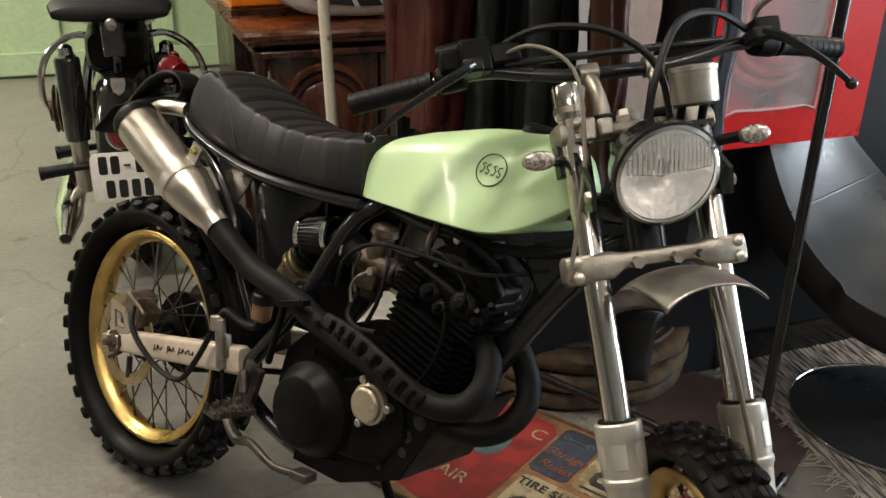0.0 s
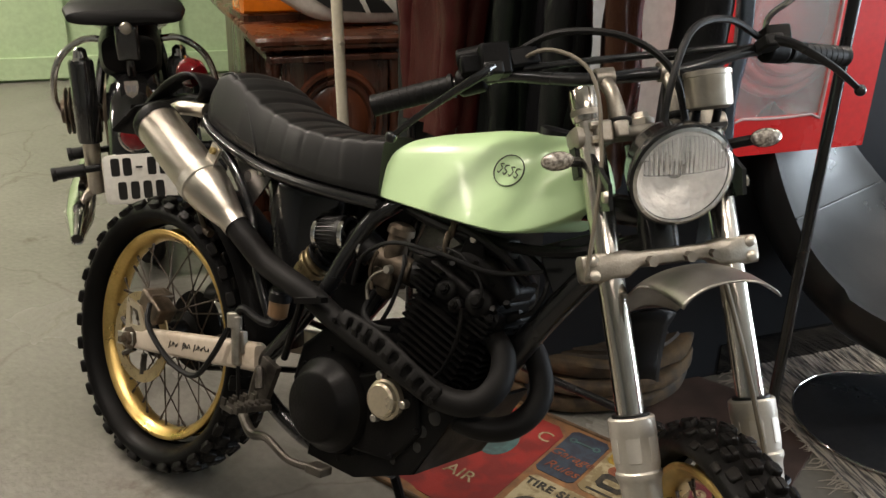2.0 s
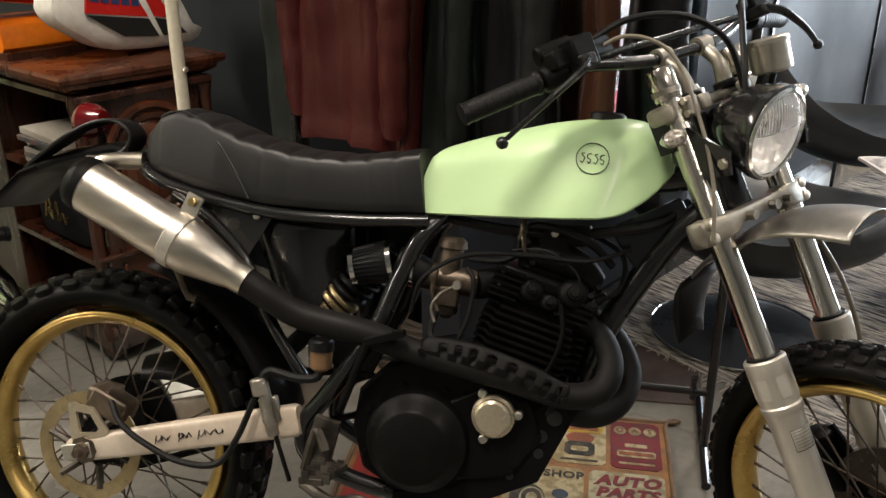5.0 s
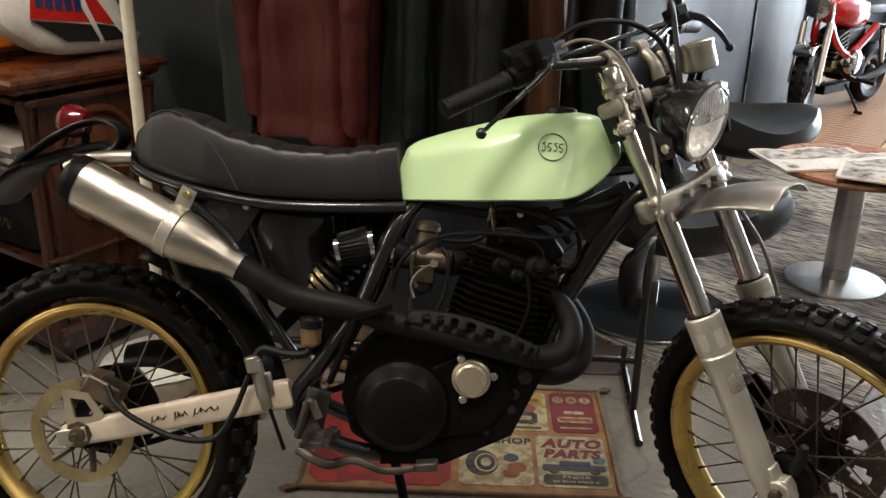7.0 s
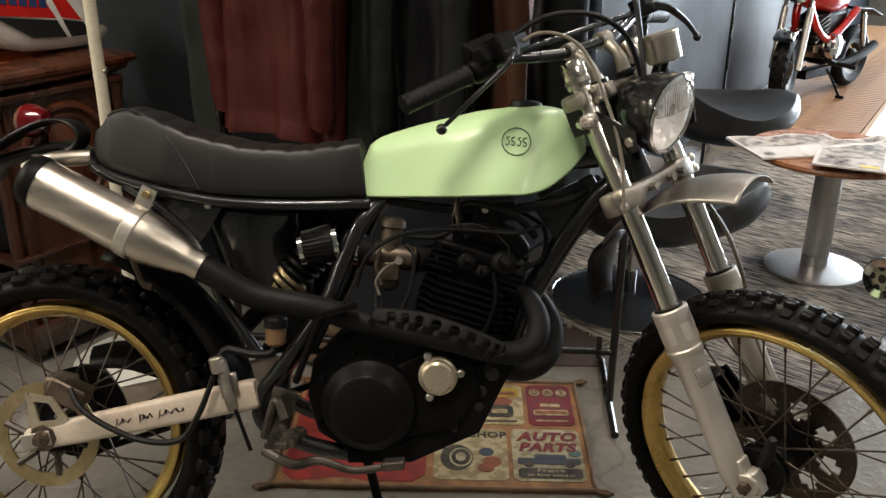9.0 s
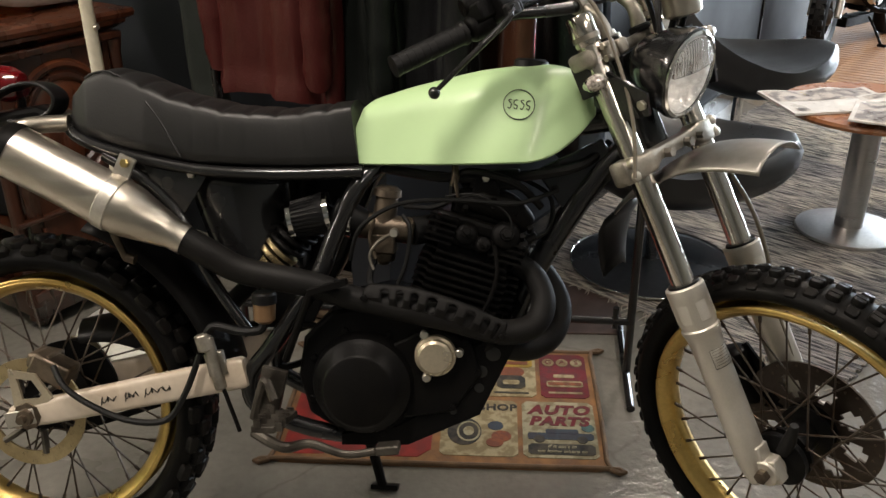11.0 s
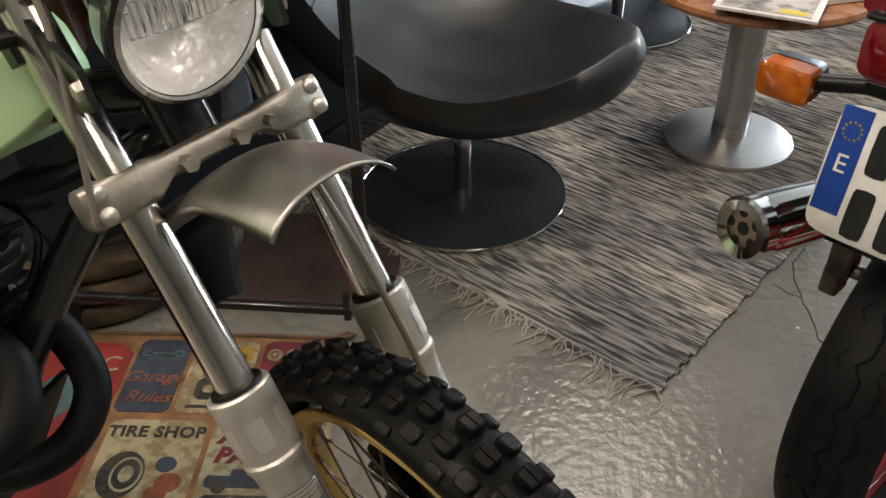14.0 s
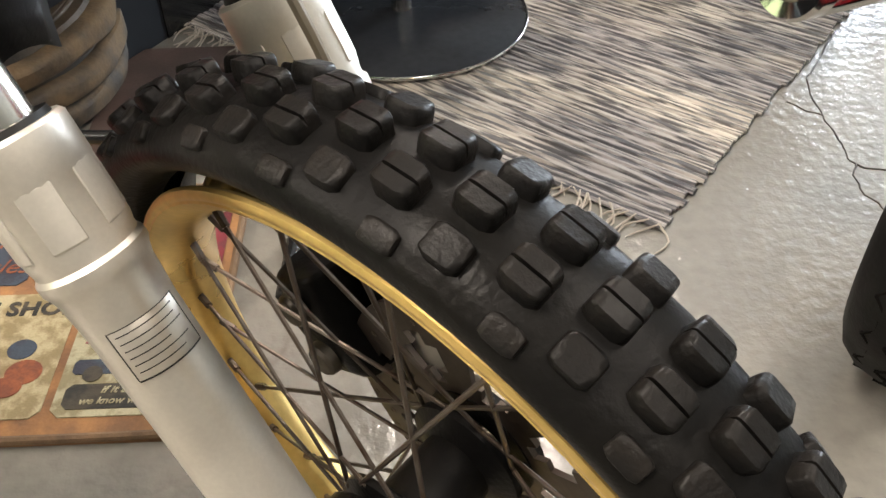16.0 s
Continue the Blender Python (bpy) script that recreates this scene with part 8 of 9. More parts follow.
M_RIMRED = material("red_wheel_enamel", (0.3, 0.008, 0.016), 0.35, second=(0.25, 0.007, 0.013), bump=0.02)
GZ = pose(0.444, 1.365, 0, 0, 0, 50)
gz = thing("road_motorcycle", "red road motorcycle with a Spanish plate seen from its tail", "motorcycle", GZ)
road_wheel(gz, (0.045, 0.018, 0.308), 0.308, 0.062, 0.228, M_RIMRED, 6, name="rear")
number_plate(gz, Matrix.Translation((-0.20, 0.028, 0.712)) @ pose(0, 0, 0, 90, 0, -90) @ pose(0, 0, 0, -12, 0, 0), True,
             [(0.036, (-0.05, -0.011, 0.028, 0.067), 0.062), (-0.042, (-0.052, -0.012, 0.028), 0.062)])
bm = B()
rs = [superring((x, 0.02, z), (0, 1, 0), (0, 0, 1), w, h, 24, 4) for x, z, w, h in ((-0.185, 0.908, 0.118, 0.014), (-0.19, 0.912, 0.128, 0.026), (-0.15, 0.916, 0.135, 0.034), (0.05, 0.908, 0.14, 0.04), (0.3, 0.88, 0.15, 0.05))]
cowl = part("tail_cowl", rings(bm, rs), M_DARKRED, gz, "deep red tail cowl with a gold name strip", angle=50)
for i in range(9):
    if i == 4:
        continue
    bm = B()
    box(bm, (-0.197, 0.105 - i * 0.021, 0.914), (0.003, 0.011, 0.015), pose(0, 0, 0, 0, 12, 0))
    part("name_bar", bm, P_YELLOW, cowl, smooth=False)
bm = B()
rs = [superring((x, 0.02, z), (0, 1, 0), (0, 0, 1), w, h, 24, 6) for x, z, w, h in ((-0.20, 0.856, 0.10, 0.028), (-0.195, 0.858, 0.115, 0.036), (-0.15, 0.862, 0.12, 0.038), (-0.08, 0.865, 0.11, 0.035))]
lamp = part("tail_lamp", rings(bm, rs), M_TAILRED, gz, "wide red tail lamp", angle=50)
bm = B()
box(bm, (-0.15, 0.02, 0.815), (0.09, 0.2, 0.018))
box(bm, (-0.17, 0.02, 0.893), (0.06, 0.235, 0.008))
part("lamp_bracket", bm, M_PLASTIC, gz, bevel=0.003)
for s in (1, -1):
    bm = B()
    tube(bm, [(-0.12, 0.02 + s * 0.08, 0.795), (-0.13, 0.02 + s * 0.13, 0.785), (-0.14, 0.02 + s * 0.175, 0.777)], 0.011, 12)
    stalk = part("indicator_stalk", bm, M_PLASTIC, gz)
    bm = B()
    rs = [superring((x, 0.02 + s * 0.204, 0.773), (0, 1, 0), (0, 0, 1), w, h, 20, 7) for x, w, h in ((-0.165, 0.03, 0.018), (-0.162, 0.034, 0.022), (-0.135, 0.035, 0.0225))]
    part("indicator_lens", rings(bm, rs), M_AMBER, stalk, "ribbed orange indicator lens")
    bm = B()
    rs = [superring((x, 0.02 + s * 0.204, 0.773), (0, 1, 0), (0, 0, 1), w, h, 20, 5) for x, w, h in ((-0.136, 0.036, 0.0235), (-0.115, 0.034, 0.022), (-0.10, 0.018, 0.014))]
    part("indicator_body", rings(bm, rs), M_PLASTIC, stalk)
    # silencers
    a, b = Vector((-0.02, 0.02 + s * 0.275, 0.45)), Vector((0.5, 0.02 + s * 0.13, 0.38))
    m = along(a, b - a)
    bm = B()
    lathe(bm, [(0.03, 0.004), (0.048, 0.0), (0.053, 0.006), (0.053, 0.03), (0.049, 0.034), (0.053, 0.045), (0.053, 0.4), (0.034, 0.5), (0.027, 0.54)], 36, m)
    si = part("silencer", bm, M_CHROME, gz, "chromed silencer with a five-hole end")
    bm = B()
    lathe(bm, [(0, 0.008), (0.043, 0.008), (0.046, 0.004)], 32, m)
    part("end_plate", bm, M_STEEL, si)
    # black discs put the dark of the outlet holes into colour
    for k in range(6):
        bm = B()
        q = m @ Matrix.Translation((0.027 * math.cos(k * 1.2566), 0.027 * math.sin(k * 1.2566), 0.0075)) if k else m @ Matrix.Translation((0, 0, 0.0075))
        lathe(bm, [(0, -0.0008), (0.0085 if k else 0.011, -0.0008), (0.009 if k else 0.0115, 0.0006)], 14, q)
        part("end_hole", bm, M_INK_HOLE, si)
bm = B()
box(bm, (-0.02, 0.132, 0.49), (0.045, 0.034, 0.075))
box(bm, (-0.02, 0.137, 0.445), (0.04, 0.028, 0.05))
rod(bm, (-0.02, 0.132, 0.52), (0.0, 0.12, 0.66), 0.012)
rod(bm, (-0.02, 0.10, 0.465), (-0.02, 0.15, 0.465), 0.011)
part("stay_block", bm, M_GRIME, gz, bevel=0.005)
bm = B()
rs = [superring((x, -0.105, z), (0, 1, 0), (0, 0, 1), w, h, 18, 3) for x, z, w, h in ((-0.06, 0.39, 0.02, 0.03), (-0.04, 0.40, 0.05, 0.07), (0.05, 0.385, 0.06, 0.09), (0.15, 0.36, 0.045, 0.06), (0.4, 0.34, 0.035, 0.04))]
part("final_drive", rings(bm, rs), M_DRIVE, gz, "ribbed alloy final drive housing")
for k in range(4):
    bm = B()
    lathe(bm, [(0.07, -0.003), (0.076, 0), (0.07, 0.003)], 24, Matrix.Translation((-0.005 + 0.022 * k, -0.105, 0.396)) @ pose(0, 0, 0, 0, 90, 0) @ Matrix.Diagonal((1.18, 0.78, 1, 1)))
    part("housing_rib", bm, M_DRIVE, gz)
bm = B()
rs = []
for a in np.linspace(50, 118, 12):
    q = radians(a)
    rs.append([Vector((0.045 + 0.345 * math.cos(q), 0.018 + y, 0.312 + 0.345 * math.sin(q) - 0.02 * (abs(y) / 0.08) ** 2)) for y in np.linspace(-0.08, 0.08, 7)])
ob = part("rear_mudguard", rings(bm, rs, wrap=False, caps=False), M_PLASTIC, gz)
ob.modifiers.new("thick", "SOLIDIFY").thickness = 0.004
bm = B()
box(bm, (-0.175, 0.028, 0.665), (0.012, 0.17, 0.11), pose(0, 0, 0, 0, 24, 0))
box(bm, (-0.13, 0.028, 0.78), (0.09, 0.1, 0.03))
part("plate_bracket", bm, M_PLASTIC, gz, bevel=0.003)
bm = B()
rs = [superring((x, 0.02, z), (0, 1, 0), (0, 0, 1), w, h, 22, 3.2) for x, z, w, h in ((-0.03, 0.955, 0.06, 0.016), (0.0, 0.957, 0.1, 0.03), (0.15, 0.96, 0.13, 0.045), (0.45, 0.95, 0.14, 0.05), (0.7, 0.93, 0.12, 0.05))]
part("seat", rings(bm, rs), M_LEATHER, gz)
bm = B()
rs = [superring((x, 0.02, z), (0, 1, 0), (0, 0, 1), w, h, 22, 2.6) for x, z, w, h in ((0.68, 0.92, 0.08, 0.06), (0.8, 0.95, 0.14, 0.1), (1.1, 0.96, 0.15, 0.12), (1.3, 0.93, 0.09, 0.08))]
part("fuel_tank", rings(bm, rs), M_DARKRED, gz)
bm = B()
box(bm, (0.75, 0.02, 0.5), (0.5, 0.26, 0.4))
part("engine", bm, M_ALU_DIRTY, gz, bevel=0.04)
road_wheel(gz, (1.47, 0.018, 0.31), 0.31, 0.055, 0.23, M_RIMRED, 6, tread=False, name="front")
bm = B()
for s in (1, -1):
    rod(bm, (1.47, 0.018 + s * 0.09, 0.31), (1.25, 0.018 + s * 0.09, 0.95), 0.02)
part("fork", bm, M_CHROME, gz)

# ---------- black vintage boxer bike, seen from its tail ----------
BM = pose(-2.40, 1.375, 0, 0, 0, 148)
vb = thing("vintage_motorcycle", "black vintage flat-twin motorcycle with a sprung saddle and old plate", "motorcycle", BM)
M_GLOSSBLACK = material("gloss_black_enamel", (0.008, 0.008, 0.008), 0.1, second=(0.011, 0.011, 0.011), coat=1.0, bump=0)
number_plate(vb, Matrix.Translation((-0.012, 0.0, 0.42)) @ pose(0, 0, 0, 90, 0, -90) @ pose(0, 0, 0, -8, 0, 0), False, [(0.04, (-0.072, -0.036, 0.038, 0.074), 0.058), (-0.036, (-0.056, -0.018, 0.02, 0.058), 0.058)])
bm = B()
box(bm, (0, 0, 0), (0.02, 0.006, 0.002))
hy = part("plate_dash", bm, M_INK_HOLE, vb, smooth=False)
hy.matrix_basis = Matrix.Translation((-0.0165, 0.0, 0.46)) @ pose(0, 0, 0, 90, 0, -90) @ pose(0, 0, 0, -8, 0, 0)
# tail mudguard with crest
bm = B()
rs = []
for a in np.linspace(40, 172, 22):
    q = radians(a)
    rs.append([Vector((0.34 + 0.36 * math.cos(q) - 0.0, y, 0.34 + 0.40 * math.sin(q) - 0.05 * (abs(y) / 0.085) ** 2.5)) for y in np.linspace(-0.085, 0.085, 11)])
ob = part("rear_mudguard", rings(bm, rs, wrap=False, caps=False), M_GLOSSBLACK, vb, "gloss black rear mudguard with an enamel crest")
ob.modifiers.new("thick", "SOLIDIFY").thickness = 0.003
bm = B()
plate(bm, [(-0.02, 0.028), (0.02, 0.028), (0.022, 0.01), (0.016, -0.016), (0, -0.028), (-0.016, -0.016), (-0.022, 0.01)], -0.002, 0.002)
cr = part("crest", bm, M_GRIME, vb, "small shield crest", smooth=False)
cr.matrix_basis = pose(0.058, 0.0, 0.69, 0, 0, -90) @ pose(0, 0, 0, -32, 0, 0)
bm = B()
plate(bm, [(-0.016, 0.012), (-0.003, 0.012), (0.0, -0.006), (-0.012, -0.012)], -0.0035, 0.0)
plate(bm, [(0.003, 0.012), (0.016, 0.012), (0.012, -0.012), (0.001, -0.008)], -0.0035, 0.0)
c2 = part("crest_field", bm, M_INK_HOLE, vb, smooth=False)
c2.matrix_basis = cr.matrix_basis.copy()
bm = B()
lathe(bm, [(0.0, 0.022), (0.03, 0.018), (0.044, 0.008), (0.047, 0)], 32, along((0.0, 0.0, 0.555), (-1, 0, 0.05)))
part("tail_lamp", bm, M_TAILRED, vb, "round red tail lamp in a chrome ring")
bm = B()
lathe(bm, [(0.047, 0.004), (0.053, 0.003), (0.055, -0.01), (0.05, -0.05), (0, -0.06)], 32, along((0.0, 0.0, 0.555), (-1, 0, 0.05)))
part("lamp_rim", bm, M_CHROME, vb)
# saddle and pad
bm = B()
rs = []
for x, hw, z, h in ((0.14, 0.145, 0.894, 0.010), (0.15, 0.174, 0.898, 0.024), (0.2, 0.186, 0.912, 0.031), (0.3, 0.18, 0.914, 0.031), (0.42, 0.12, 0.885, 0.03), (0.5, 0.06, 0.88, 0.02)):
    rs.append(superring((x, 0, z), (0, 1, 0), (0, 0, 1), hw, h, 26, 3.0))
part("saddle", rings(bm, rs), M_RUBBER_SOFT, vb, "wide black rubber sprung saddle")
bm = B()
rs = [superring((x, 0, z), (0, 1, 0), (0, 0, 1), w, h, 24, 3.5) for x, z, w, h in ((0.2, 0.79, 0.05, 0.03), (0.21, 0.775, 0.085, 0.06), (0.3, 0.76, 0.1, 0.085), (0.46, 0.76, 0.1, 0.09), (0.53, 0.78, 0.06, 0.06))]
part("saddle_pan", rings(bm, rs), M_SATIN, vb, "black frame cover under the saddle")
bm = B()
tube(bm, [(0.44, s, z) for s, z in ((-0.09, 0.92), (-0.075, 0.97), (0, 0.99), (0.075, 0.97), (0.09, 0.92))], 0.012, 10)
part("grab_handle", bm, M_RUBBER_SOFT, vb)
bm = B()
lathe(bm, [(0, 0.012), (0.016, 0.01), (0.02, 0)], 20, along((0.128, 0.0, 0.868), (-1, 0, 0)))
part("saddle_badge", bm, M_STEEL, vb)
bm = B()
box(bm, (0.18, 0, 0.82), (0.11, 0.07, 0.11))
box(bm, (0.22, 0.0, 0.74), (0.06, 0.03, 0.1))
part("saddle_mount", bm, M_GLOSSBLACK, vb, bevel=0.01)
# tank
bm = B()
rs = [superring((x, 0, z), (0, 1, 0), (0, 0, 1), w, h, 26, 2.5) for x, z, w, h in ((0.5, 0.86, 0.05, 0.05), (0.53, 0.87, 0.11, 0.09), (0.65, 0.88, 0.155, 0.12), (0.85, 0.89, 0.165, 0.13), (1.0, 0.87, 0.12, 0.1), (1.06, 0.85, 0.05, 0.06))]
tk = part("fuel_tank", rings(bm, rs), M_GLOSSBLACK, vb, "gloss black tank with white pinstripes")
for s in (-1, 1):
    bm = B()
    tube(bm, [(0.53, s * 0.09, 0.93), (0.62, s * 0.135, 0.955), (0.8, s * 0.15, 0.965), (0.95, s * 0.12, 0.95)], 0.003, 6)
    part("pinstripe", bm, M_WHITE, tk)
bm = B()
lathe(bm, [(0, 0.03), (0.03, 0.03), (0.036, 0.024), (0.037, 0.0)], 24, pose(0.68, 0, 1.0))
part("filler_cap", bm, M_CHROME, tk)
# head lamp, clock and bars
bm = B()
lathe(bm, [(0, -0.02), (0.06, -0.01), (0.09, 0.05), (0.095, 0.14), (0.09, 0.15), (0, 0.15)], 32, along((1.05, 0, 1.0), (1, 0, -0.1)))
part("headlamp_shell", bm, M_GLOSSBLACK, vb)
bm = B()
lathe(bm, [(0, 0.008), (0.035, 0.007), (0.042, 0.002), (0.044, -0.01)], 28, along((1.09, 0.0, 1.09), (-0.35, 0, 1)))
part("clock", bm, M_CHROME, vb)
bm = B()
tube(bm, [(0.84, -0.37, 1.04), (0.93, -0.28, 1.045), (0.98, -0.2, 1.03), (1.0, -0.1, 0.99), (1.0, 0, 0.985), (1.0, 0.1, 0.99), (0.98, 0.2, 1.03), (0.93, 0.28, 1.045), (0.84, 0.37, 1.04)], 0.011, 10)
bars = part("handlebar", bm, M_CHROME, vb, "chrome handlebar with black grips")
for s in (-1, 1):
    bm = B()
    rod(bm, (0.935, s * 0.275, 1.045), (0.835, s * 0.385, 1.04), 0.017)
    part("grip", bm, M_RUBBER_SOFT, bars)
    bm = B()
    tube(bm, [(0.97, s * 0.25, 1.05), (0.97, s * 0.32, 1.04), (0.9, s * 0.41, 1.02)], 0.005, 8)
    part("lever", bm, M_CHROME, bars)
    bm = B()
    lathe(bm, [(0, 0), (0.022, 0.002), (0.024, 0.02), (0.018, 0.03), (0, 0.03)], 16, along((0.955, s * 0.24, 1.03), (0, 0, 1)))
    part("switch", bm, M_PLASTIC, bars)
    # shock towers
    bm = B()
    lathe(bm, [(0.0, 0.48), (0.038, 0.48), (0.04, 0.5), (0.04, 0.745), (0.034, 0.755), (0, 0.755)], 26, pose(0.24, s * 0.155, 0))
    sh = part("shock_tower", bm, M_GLOSSBLACK, vb, "black shock absorber cover with a chrome top")
    bm = B()
    lathe(bm, [(0.03, 0.755), (0.024, 0.762), (0.022, 0.785), (0.01, 0.795), (0, 0.795)], 20, pose(0.24, s * 0.155, 0))
    part("chrome_top", bm, M_CHROME, sh)
    bm = B()
    lathe(bm, [(0, 0.3), (0.026, 0.3), (0.028, 0.48), (0, 0.48)], 22, pose(0.24, s * 0.155, 0))
    part("lower_tube", bm, M_STEEL, sh)
    # crash bar and cylinder
    bm = B()
    tube(bm, [(0.58, s * 0.10, 0.76), (0.58, s * 0.17, 0.76), (0.58, s * 0.25, 0.70), (0.58, s * 0.285, 0.60), (0.58, s * 0.27, 0.5), (0.58, s * 0.16, 0.4)], 0.0125, 10)
    part("crash_bar", bm, M_CHROME, vb)
    bm = B()
    rod(bm, (0.60, s * 0.10, 0.50), (0.60, s * 0.27, 0.50), 0.045, seg=22)
    cyl = part("cylinder", bm, M_ALU_DIRTY, vb, "finned alloy cylinder")
    for k in range(8):
        bm = B()
        lathe(bm, [(0.04, -0.003), (0.085, -0.003), (0.087, 0), (0.085, 0.003), (0.04, 0.003)], 26, along((0.60, s * (0.14 + 0.016 * k), 0.50), (0, 1, 0)))
        part("cooling_fin", bm, M_ALU_DIRTY, cyl)
    # pegs and silencers
    for k, (x, z, l) in enumerate(((0.2, 0.40, 0.26), (0.36, 0.42, 0.22))):
        bm = B()
        lathe(bm, [(0, 0), (0.012, 0), (0.012, 0.05), (0.02, 0.052), (0.021, 0.14), (0.024, 0.142), (0.024, 0.155), (0, 0.156)], 18, along((x, s * (l - 0.13), z), (-0.1, s, -0.08)))
        part("foot_peg", bm, M_RUBBER_SOFT, vb)
    bm = B()
    a, b = Vector((-0.03, s * 0.21, 0.235)), Vector((0.75, s * 0.2, 0.36))
    lathe(bm, [(0.016, 0.004), (0.02, 0.0), (0.024, 0.03), (0.045, 0.14), (0.047, 0.3), (0.03, 0.5), (0.02, 0.6), (0.02, 0.79)], 28, along(a, b - a))
    si = part("silencer", bm, M_CHROME, vb, "fishtail chrome silencer")
    # black disc paints the dark inside of the outlet
    bm = B()
    lathe(bm, [(0, 0.006), (0.017, 0.006), (0.0175, 0.002)], 20, along(a, b - a))
    part("tail_hole", bm, M_INK_HOLE, si)
bm = B()
box(bm, (0.62, 0, 0.48), (0.4, 0.24, 0.3))
part("engine_block", bm, M_ALU_DIRTY, vb, bevel=0.03)
bm = B()
tube(bm, [(0.24, -0.12, 0.6), (0.5, -0.1, 0.72), (0.9, -0.06, 0.8), (1.1, 0, 0.85)], 0.016, 10)
tube(bm, [(0.24, 0.12, 0.6), (0.5, 0.1, 0.72), (0.9, 0.06, 0.8), (1.1, 0, 0.85)], 0.016, 10)
part("main_frame", bm, M_GLOSSBLACK, vb)
road_wheel(vb, (0.34, 0, 0.325), 0.325, 0.05, 0.24, M_STEEL, 0, False, "rear")
road_wheel(vb, (1.68, 0, 0.325), 0.325, 0.05, 0.24, M_STEEL, 0, False, "front")
bm = B()
for s in (-1, 1):
    rod(bm, (1.66, s * 0.08, 0.33), (1.1, s * 0.08, 0.98), 0.024)
part("fork", bm, M_GLOSSBLACK, vb)

# ---------- small red trail bike on the deck ----------
MB = pose(1.52, 5.60, 0.109, 0, 0, 223)
mb = thing("mini_motorcycle", "small red trail motorcycle standing on the deck", "motorcycle", MB)
road_wheel(mb, (0, 0, 0.2), 0.2, 0.05, 0.12, M_GRIME, 0, False, "rear")
road_wheel(mb, (0.84, 0, 0.21), 0.21, 0.05, 0.13, M_GRIME, 0, False, "front")
kn = None
for row, y in ((0, -0.028), (1, 0.0), (2, 0.028)):
    for i in range(22):
        a = 2 * math.pi * (i + 0.5 * (row % 2)) / 22
        k = Matrix.Translation((0.84 + 0.209 * math.cos(a), y, 0.21 + 0.209 * math.sin(a))) @ Matrix.Rotation(-a, 4, "Y")
        if kn is None:
            bm = B()
            box(bm, (0, 0, 0), (0.012, 0.022, 0.03))
            kn = part("knob", bm, M_ROADTYRE, mb, smooth=False)
            kn.matrix_basis = k
        else:
            again(kn, mb, k)
for s in (-1, 1):
    bm = B()
    rod(bm, (0.84, s * 0.075, 0.21), (0.70, s * 0.075, 0.56), 0.02)
    part("fork_leg", bm, M_ALU, mb)
    bm = B()
    rod(bm, (0.76, s * 0.075, 0.42), (0.66, s * 0.075, 0.68), 0.013)
    part("fork_tube", bm, M_CHROME, mb)
    bm = B()
    rod(bm, (0.0, s * 0.09, 0.22), (0.1, s * 0.1, 0.5), 0.018)
    part("shock", bm, M_CHROME, mb)
    bm = B()
    tube(bm, [(0.38, s * 0.07, 0.16), (0.4, s * 0.13, 0.1), (0.42, s * 0.2, 0.012)], 0.008, 8)
    tube(bm, [(0.42, s * 0.18, 0.012), (0.42, s * 0.23, 0.012)], 0.01, 8, per=1)
    part("stand_leg", bm, M_SATIN, mb)
bm = B()
rs = [superring((x, 0, z), (0, 1, 0), (0, 0, 1), 0.06, 0.012, 16, 3) for x, z in ((0.74, 0.425), (0.84, 0.45), (0.95, 0.44), (1.02, 0.41))]
part("front_mudguard", rings(bm, rs), M_CHROME, mb)
bm = B()
rs = [superring((x, 0, z), (0, 1, 0), (0, 0, 1), w, h, 20, 2.8) for x, z, w, h in ((0.22, 0.60, 0.05, 0.05), (0.28, 0.60, 0.09, 0.09), (0.45, 0.62, 0.11, 0.11), (0.62, 0.64, 0.08, 0.08), (0.66, 0.64, 0.04, 0.04))]
part("fuel_tank", rings(bm, rs), M_RED, mb)
for s in (-1, 1):
    bm = B()
    tube(bm, [(0.66, s * 0.03, 0.62), (0.60, s * 0.07, 0.45), (0.45, s * 0.08, 0.36), (0.3, s * 0.08, 0.42), (0.15, s * 0.08, 0.52)], 0.024, 10)
    part("frame_tube", bm, M_RED, mb)
bm = B()
lathe(bm, [(0, -0.09), (0.05, -0.09), (0.075, -0.07), (0.08, 0.0), (0.075, 0.07), (0.05, 0.09), (0, 0.09)], 24, pose(0.4, 0, 0.30, 90, 0, 0))
box(bm, (0.48, 0, 0.34), (0.16, 0.12, 0.12))
part("engine", bm, M_STEEL, mb, bevel=0.008)
bm = B()
box(bm, (0.40, 0, 0.42), (0.34, 0.13, 0.2))
box(bm, (0.30, 0, 0.26), (0.26, 0.13, 0.14))
part("engine_block", bm, M_SATIN, mb, "dark engine casing", bevel=0.02)
for s in (-1, 1):
    bm = B()
    lathe(bm, [(0, 0.05), (0.05, 0.048), (0.075, 0.035), (0.082, 0.0)], 28, along((0.40, s * 0.085, 0.31), (0, s, 0)))
    part("engine_cover", bm, M_CHROME, mb, "round chrome engine cover")
    bm = B()
    rod(bm, (0.34, s * 0.10, 0.20), (0.34, s * 0.24, 0.19), 0.014, seg=10)
    part("foot_peg", bm, M_RUBBER_SOFT, mb)
for k in range(5):
    bm = B()
    box(bm, (0.53, 0, 0.38 + 0.028 * k), (0.15, 0.17, 0.008), pose(0, 0, 0, 0, 22, 0))
    part("cylinder_fin", bm, M_GRIME, mb, smooth=False)
bm = B()
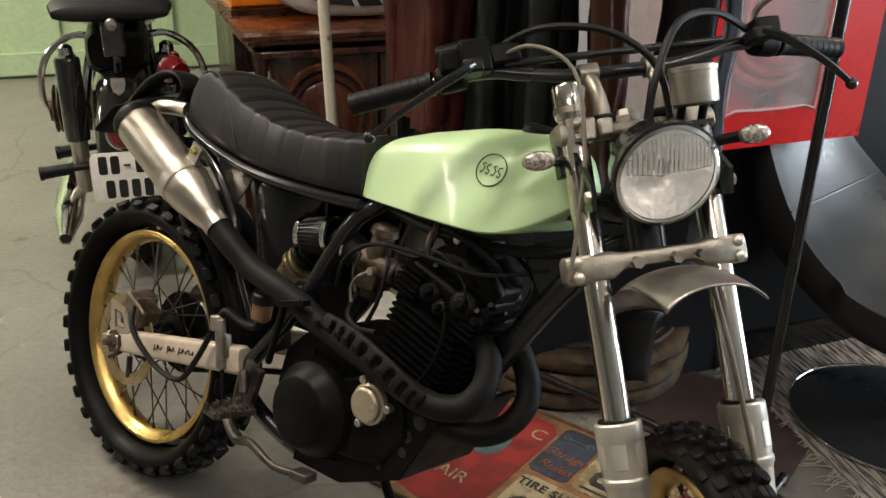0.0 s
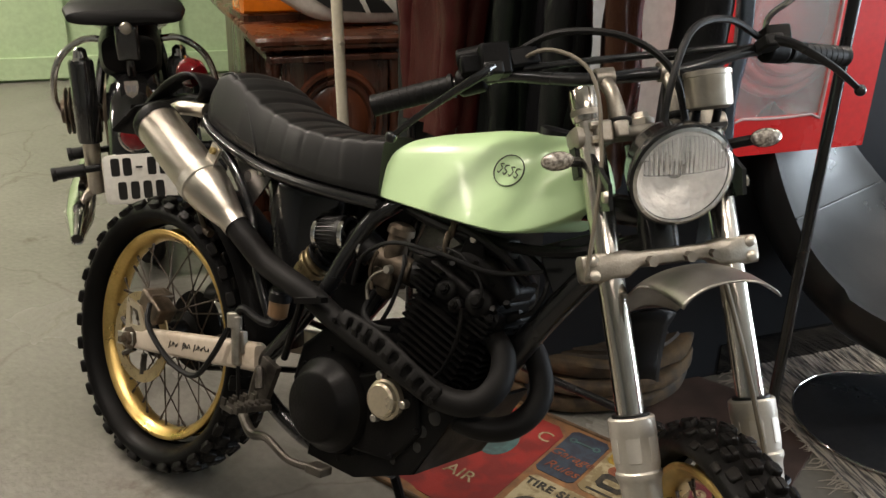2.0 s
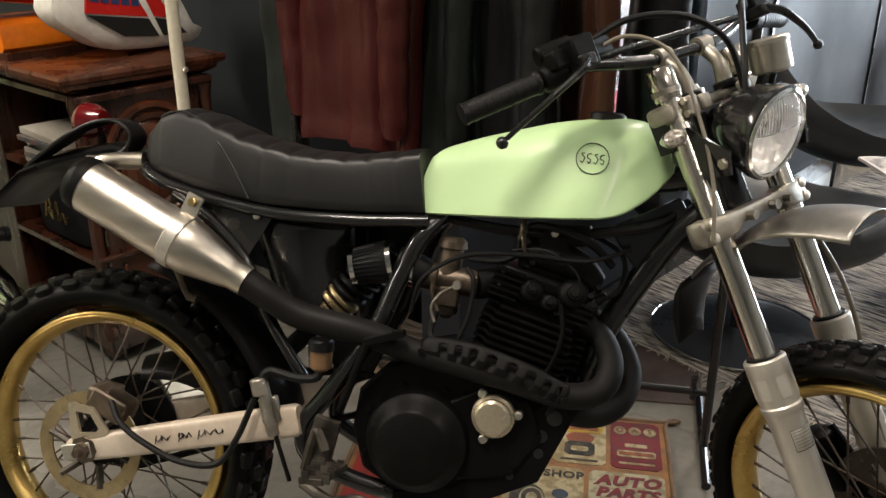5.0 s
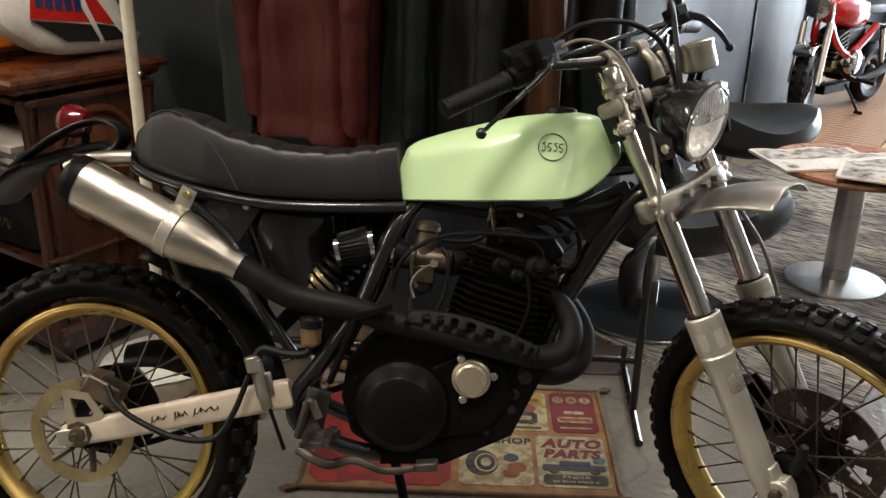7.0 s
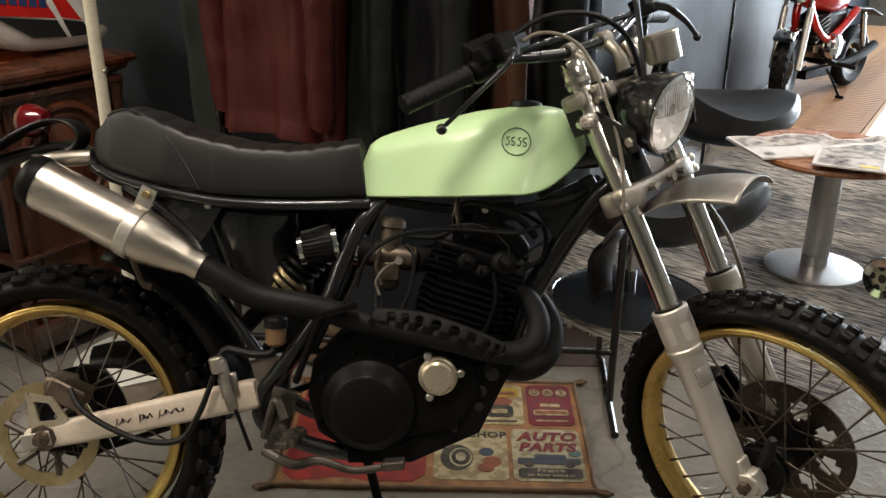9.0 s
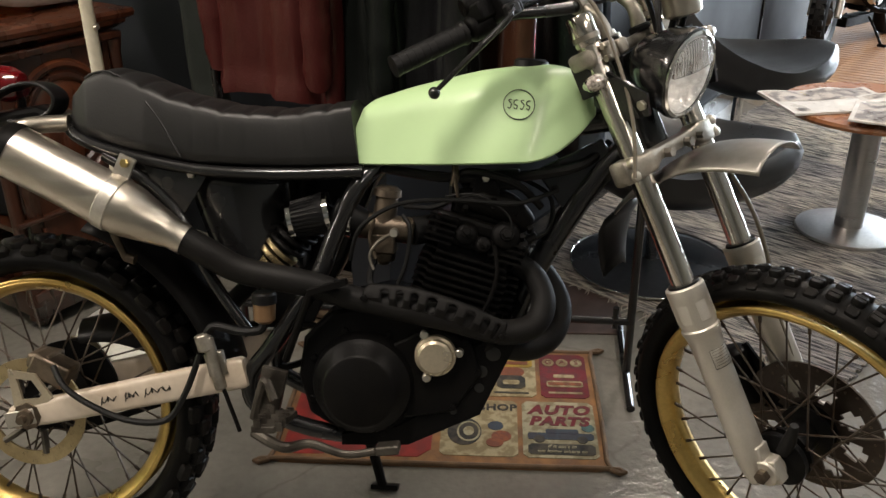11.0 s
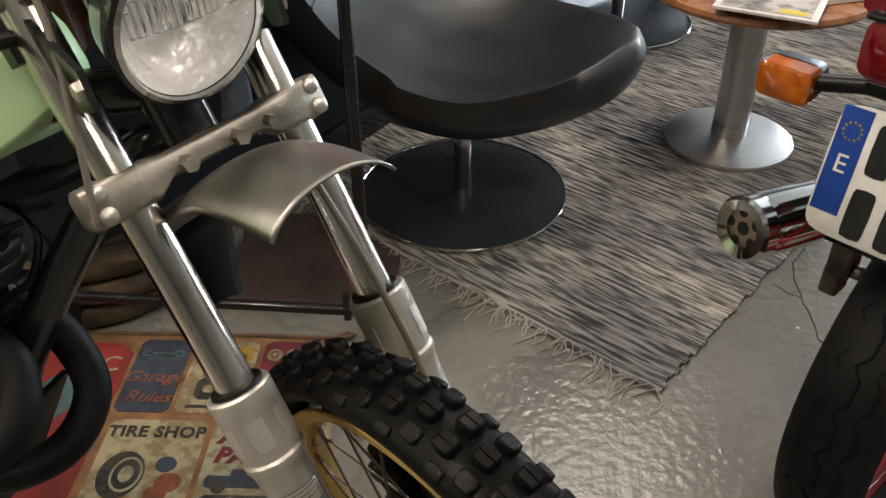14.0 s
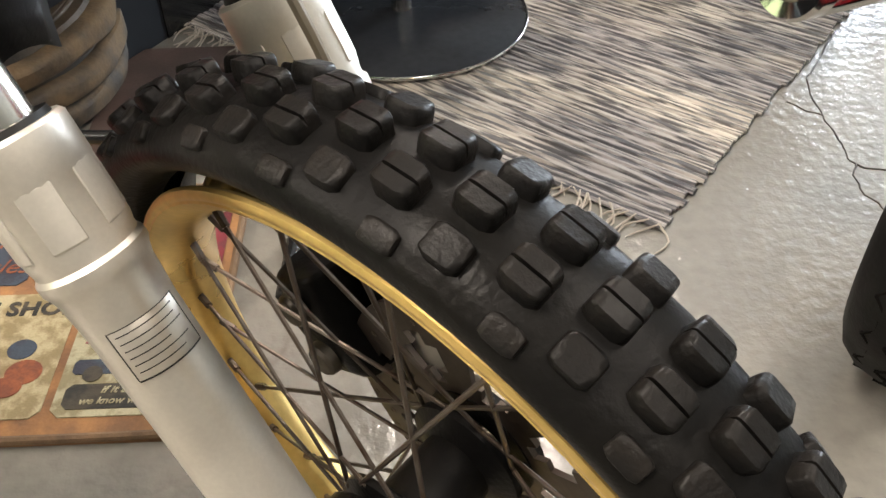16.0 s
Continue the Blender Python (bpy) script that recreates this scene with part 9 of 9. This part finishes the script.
rs = [superring((x, 0, z), (0, 1, 0), (0, 0, 1), w, 0.035, 18, 3) for x, z, w in ((-0.12, 0.63, 0.05), (-0.1, 0.635, 0.085), (0.1, 0.62, 0.1), (0.28, 0.62, 0.08))]
part("seat", rings(bm, rs), M_LEATHER, mb)
bm = B()
lathe(bm, [(0, -0.04), (0.05, -0.03), (0.07, 0.0), (0.072, 0.03), (0.06, 0.035), (0, 0.04)], 26, along((0.73, 0, 0.66), (1, 0, 0)))
part("headlamp", bm, M_CHROME, mb)
bm = B()
tube(bm, [(0.5, -0.33, 0.82), (0.58, -0.2, 0.84), (0.63, -0.06, 0.74), (0.63, 0.06, 0.74), (0.58, 0.2, 0.84), (0.5, 0.33, 0.82)], 0.011, 8)
part("handlebar", bm, M_CHROME, mb)
bm = B()
tube(bm, [(0.5, 0.06, 0.3), (0.35, 0.1, 0.2), (0.1, 0.11, 0.22), (-0.1, 0.11, 0.28)], [0.016, 0.018, 0.03, 0.03], 12)
part("exhaust", bm, M_SATIN, mb)
bm = B()
box(bm, (0.42, 0, 0.14), (0.3, 0.08, 0.06))
part("under_frame", bm, M_SATIN, mb, bevel=0.006)
bm = B()
rs = [superring((x, 0, z), (0, 1, 0), (0, 0, 1), 0.06, 0.01, 14, 3) for x, z in ((-0.25, 0.45), (-0.1, 0.5), (0.1, 0.52))]
part("rear_mudguard", rings(bm, rs), M_SATIN, mb)

# its bars and front wheel are turned to the left
turn = Matrix.Translation((0.72, 0, 0)) @ pose(0, 0, 0, 0, 0, 20) @ Matrix.Translation((-0.72, 0, 0))
for ob in list(mb.children):
    if ob.name.split(".")[0] in ("front_tyre", "front_rim", "front_hub", "knob", "fork_leg", "fork_tube", "front_mudguard", "headlamp", "handlebar"):
        ob.matrix_basis = turn @ ob.matrix_basis

# ---------- another red bike, its gold cast front wheel in view ----------
GB = pose(2.70, 4.60, 0, 0, 0, 200)
gb = thing("sports_motorcycle", "red sports motorcycle with gold cast wheels", "motorcycle", GB)
M_GOLDCAST = material("gold_cast_alloy", (0.55, 0.36, 0.12), 0.35, 0.8, second=(0.48, 0.3, 0.1), grain=120)
road_wheel(gb, (1.05, 0, 0.305), 0.305, 0.055, 0.235, M_GOLDCAST, 6, False, "front")
road_wheel(gb, (-0.3, 0, 0.305), 0.305, 0.07, 0.23, M_GOLDCAST, 6, False, "rear")
for s in (-1, 1):
    bm = B()
    lathe(bm, [(0.14, -0.002), (0.14, 0.002), (0.1, 0.002), (0.1, -0.002)], 40, Matrix.Translation((1.05, s * 0.07, 0.305)) @ pose(0, 0, 0, -90, 0, 0), closed=True)
    part("brake_disc", bm, M_STEEL, gb)
    bm = B()
    rod(bm, (1.05, s * 0.09, 0.305), (0.85, s * 0.09, 0.85), 0.024)
    part("fork_leg", bm, M_SATIN, gb)
    bm = B()
    box(bm, (0.96, s * 0.075, 0.38), (0.07, 0.05, 0.1))
    part("caliper", bm, M_SATIN, gb, bevel=0.01)
bm = B()
rs = [superring((x, 0, z), (0, 1, 0), (0, 0, 1), w, h, 22, 3) for x, z, w, h in ((-0.5, 0.8, 0.1, 0.05), (-0.1, 0.78, 0.14, 0.1), (0.3, 0.82, 0.17, 0.16), (0.7, 0.8, 0.17, 0.2), (0.9, 0.85, 0.1, 0.14))]
part("bodywork", rings(bm, rs), M_RED, gb)
bm = B()
box(bm, (0.35, 0, 0.45), (0.7, 0.3, 0.4))
part("engine", bm, M_SATIN, gb, bevel=0.05)
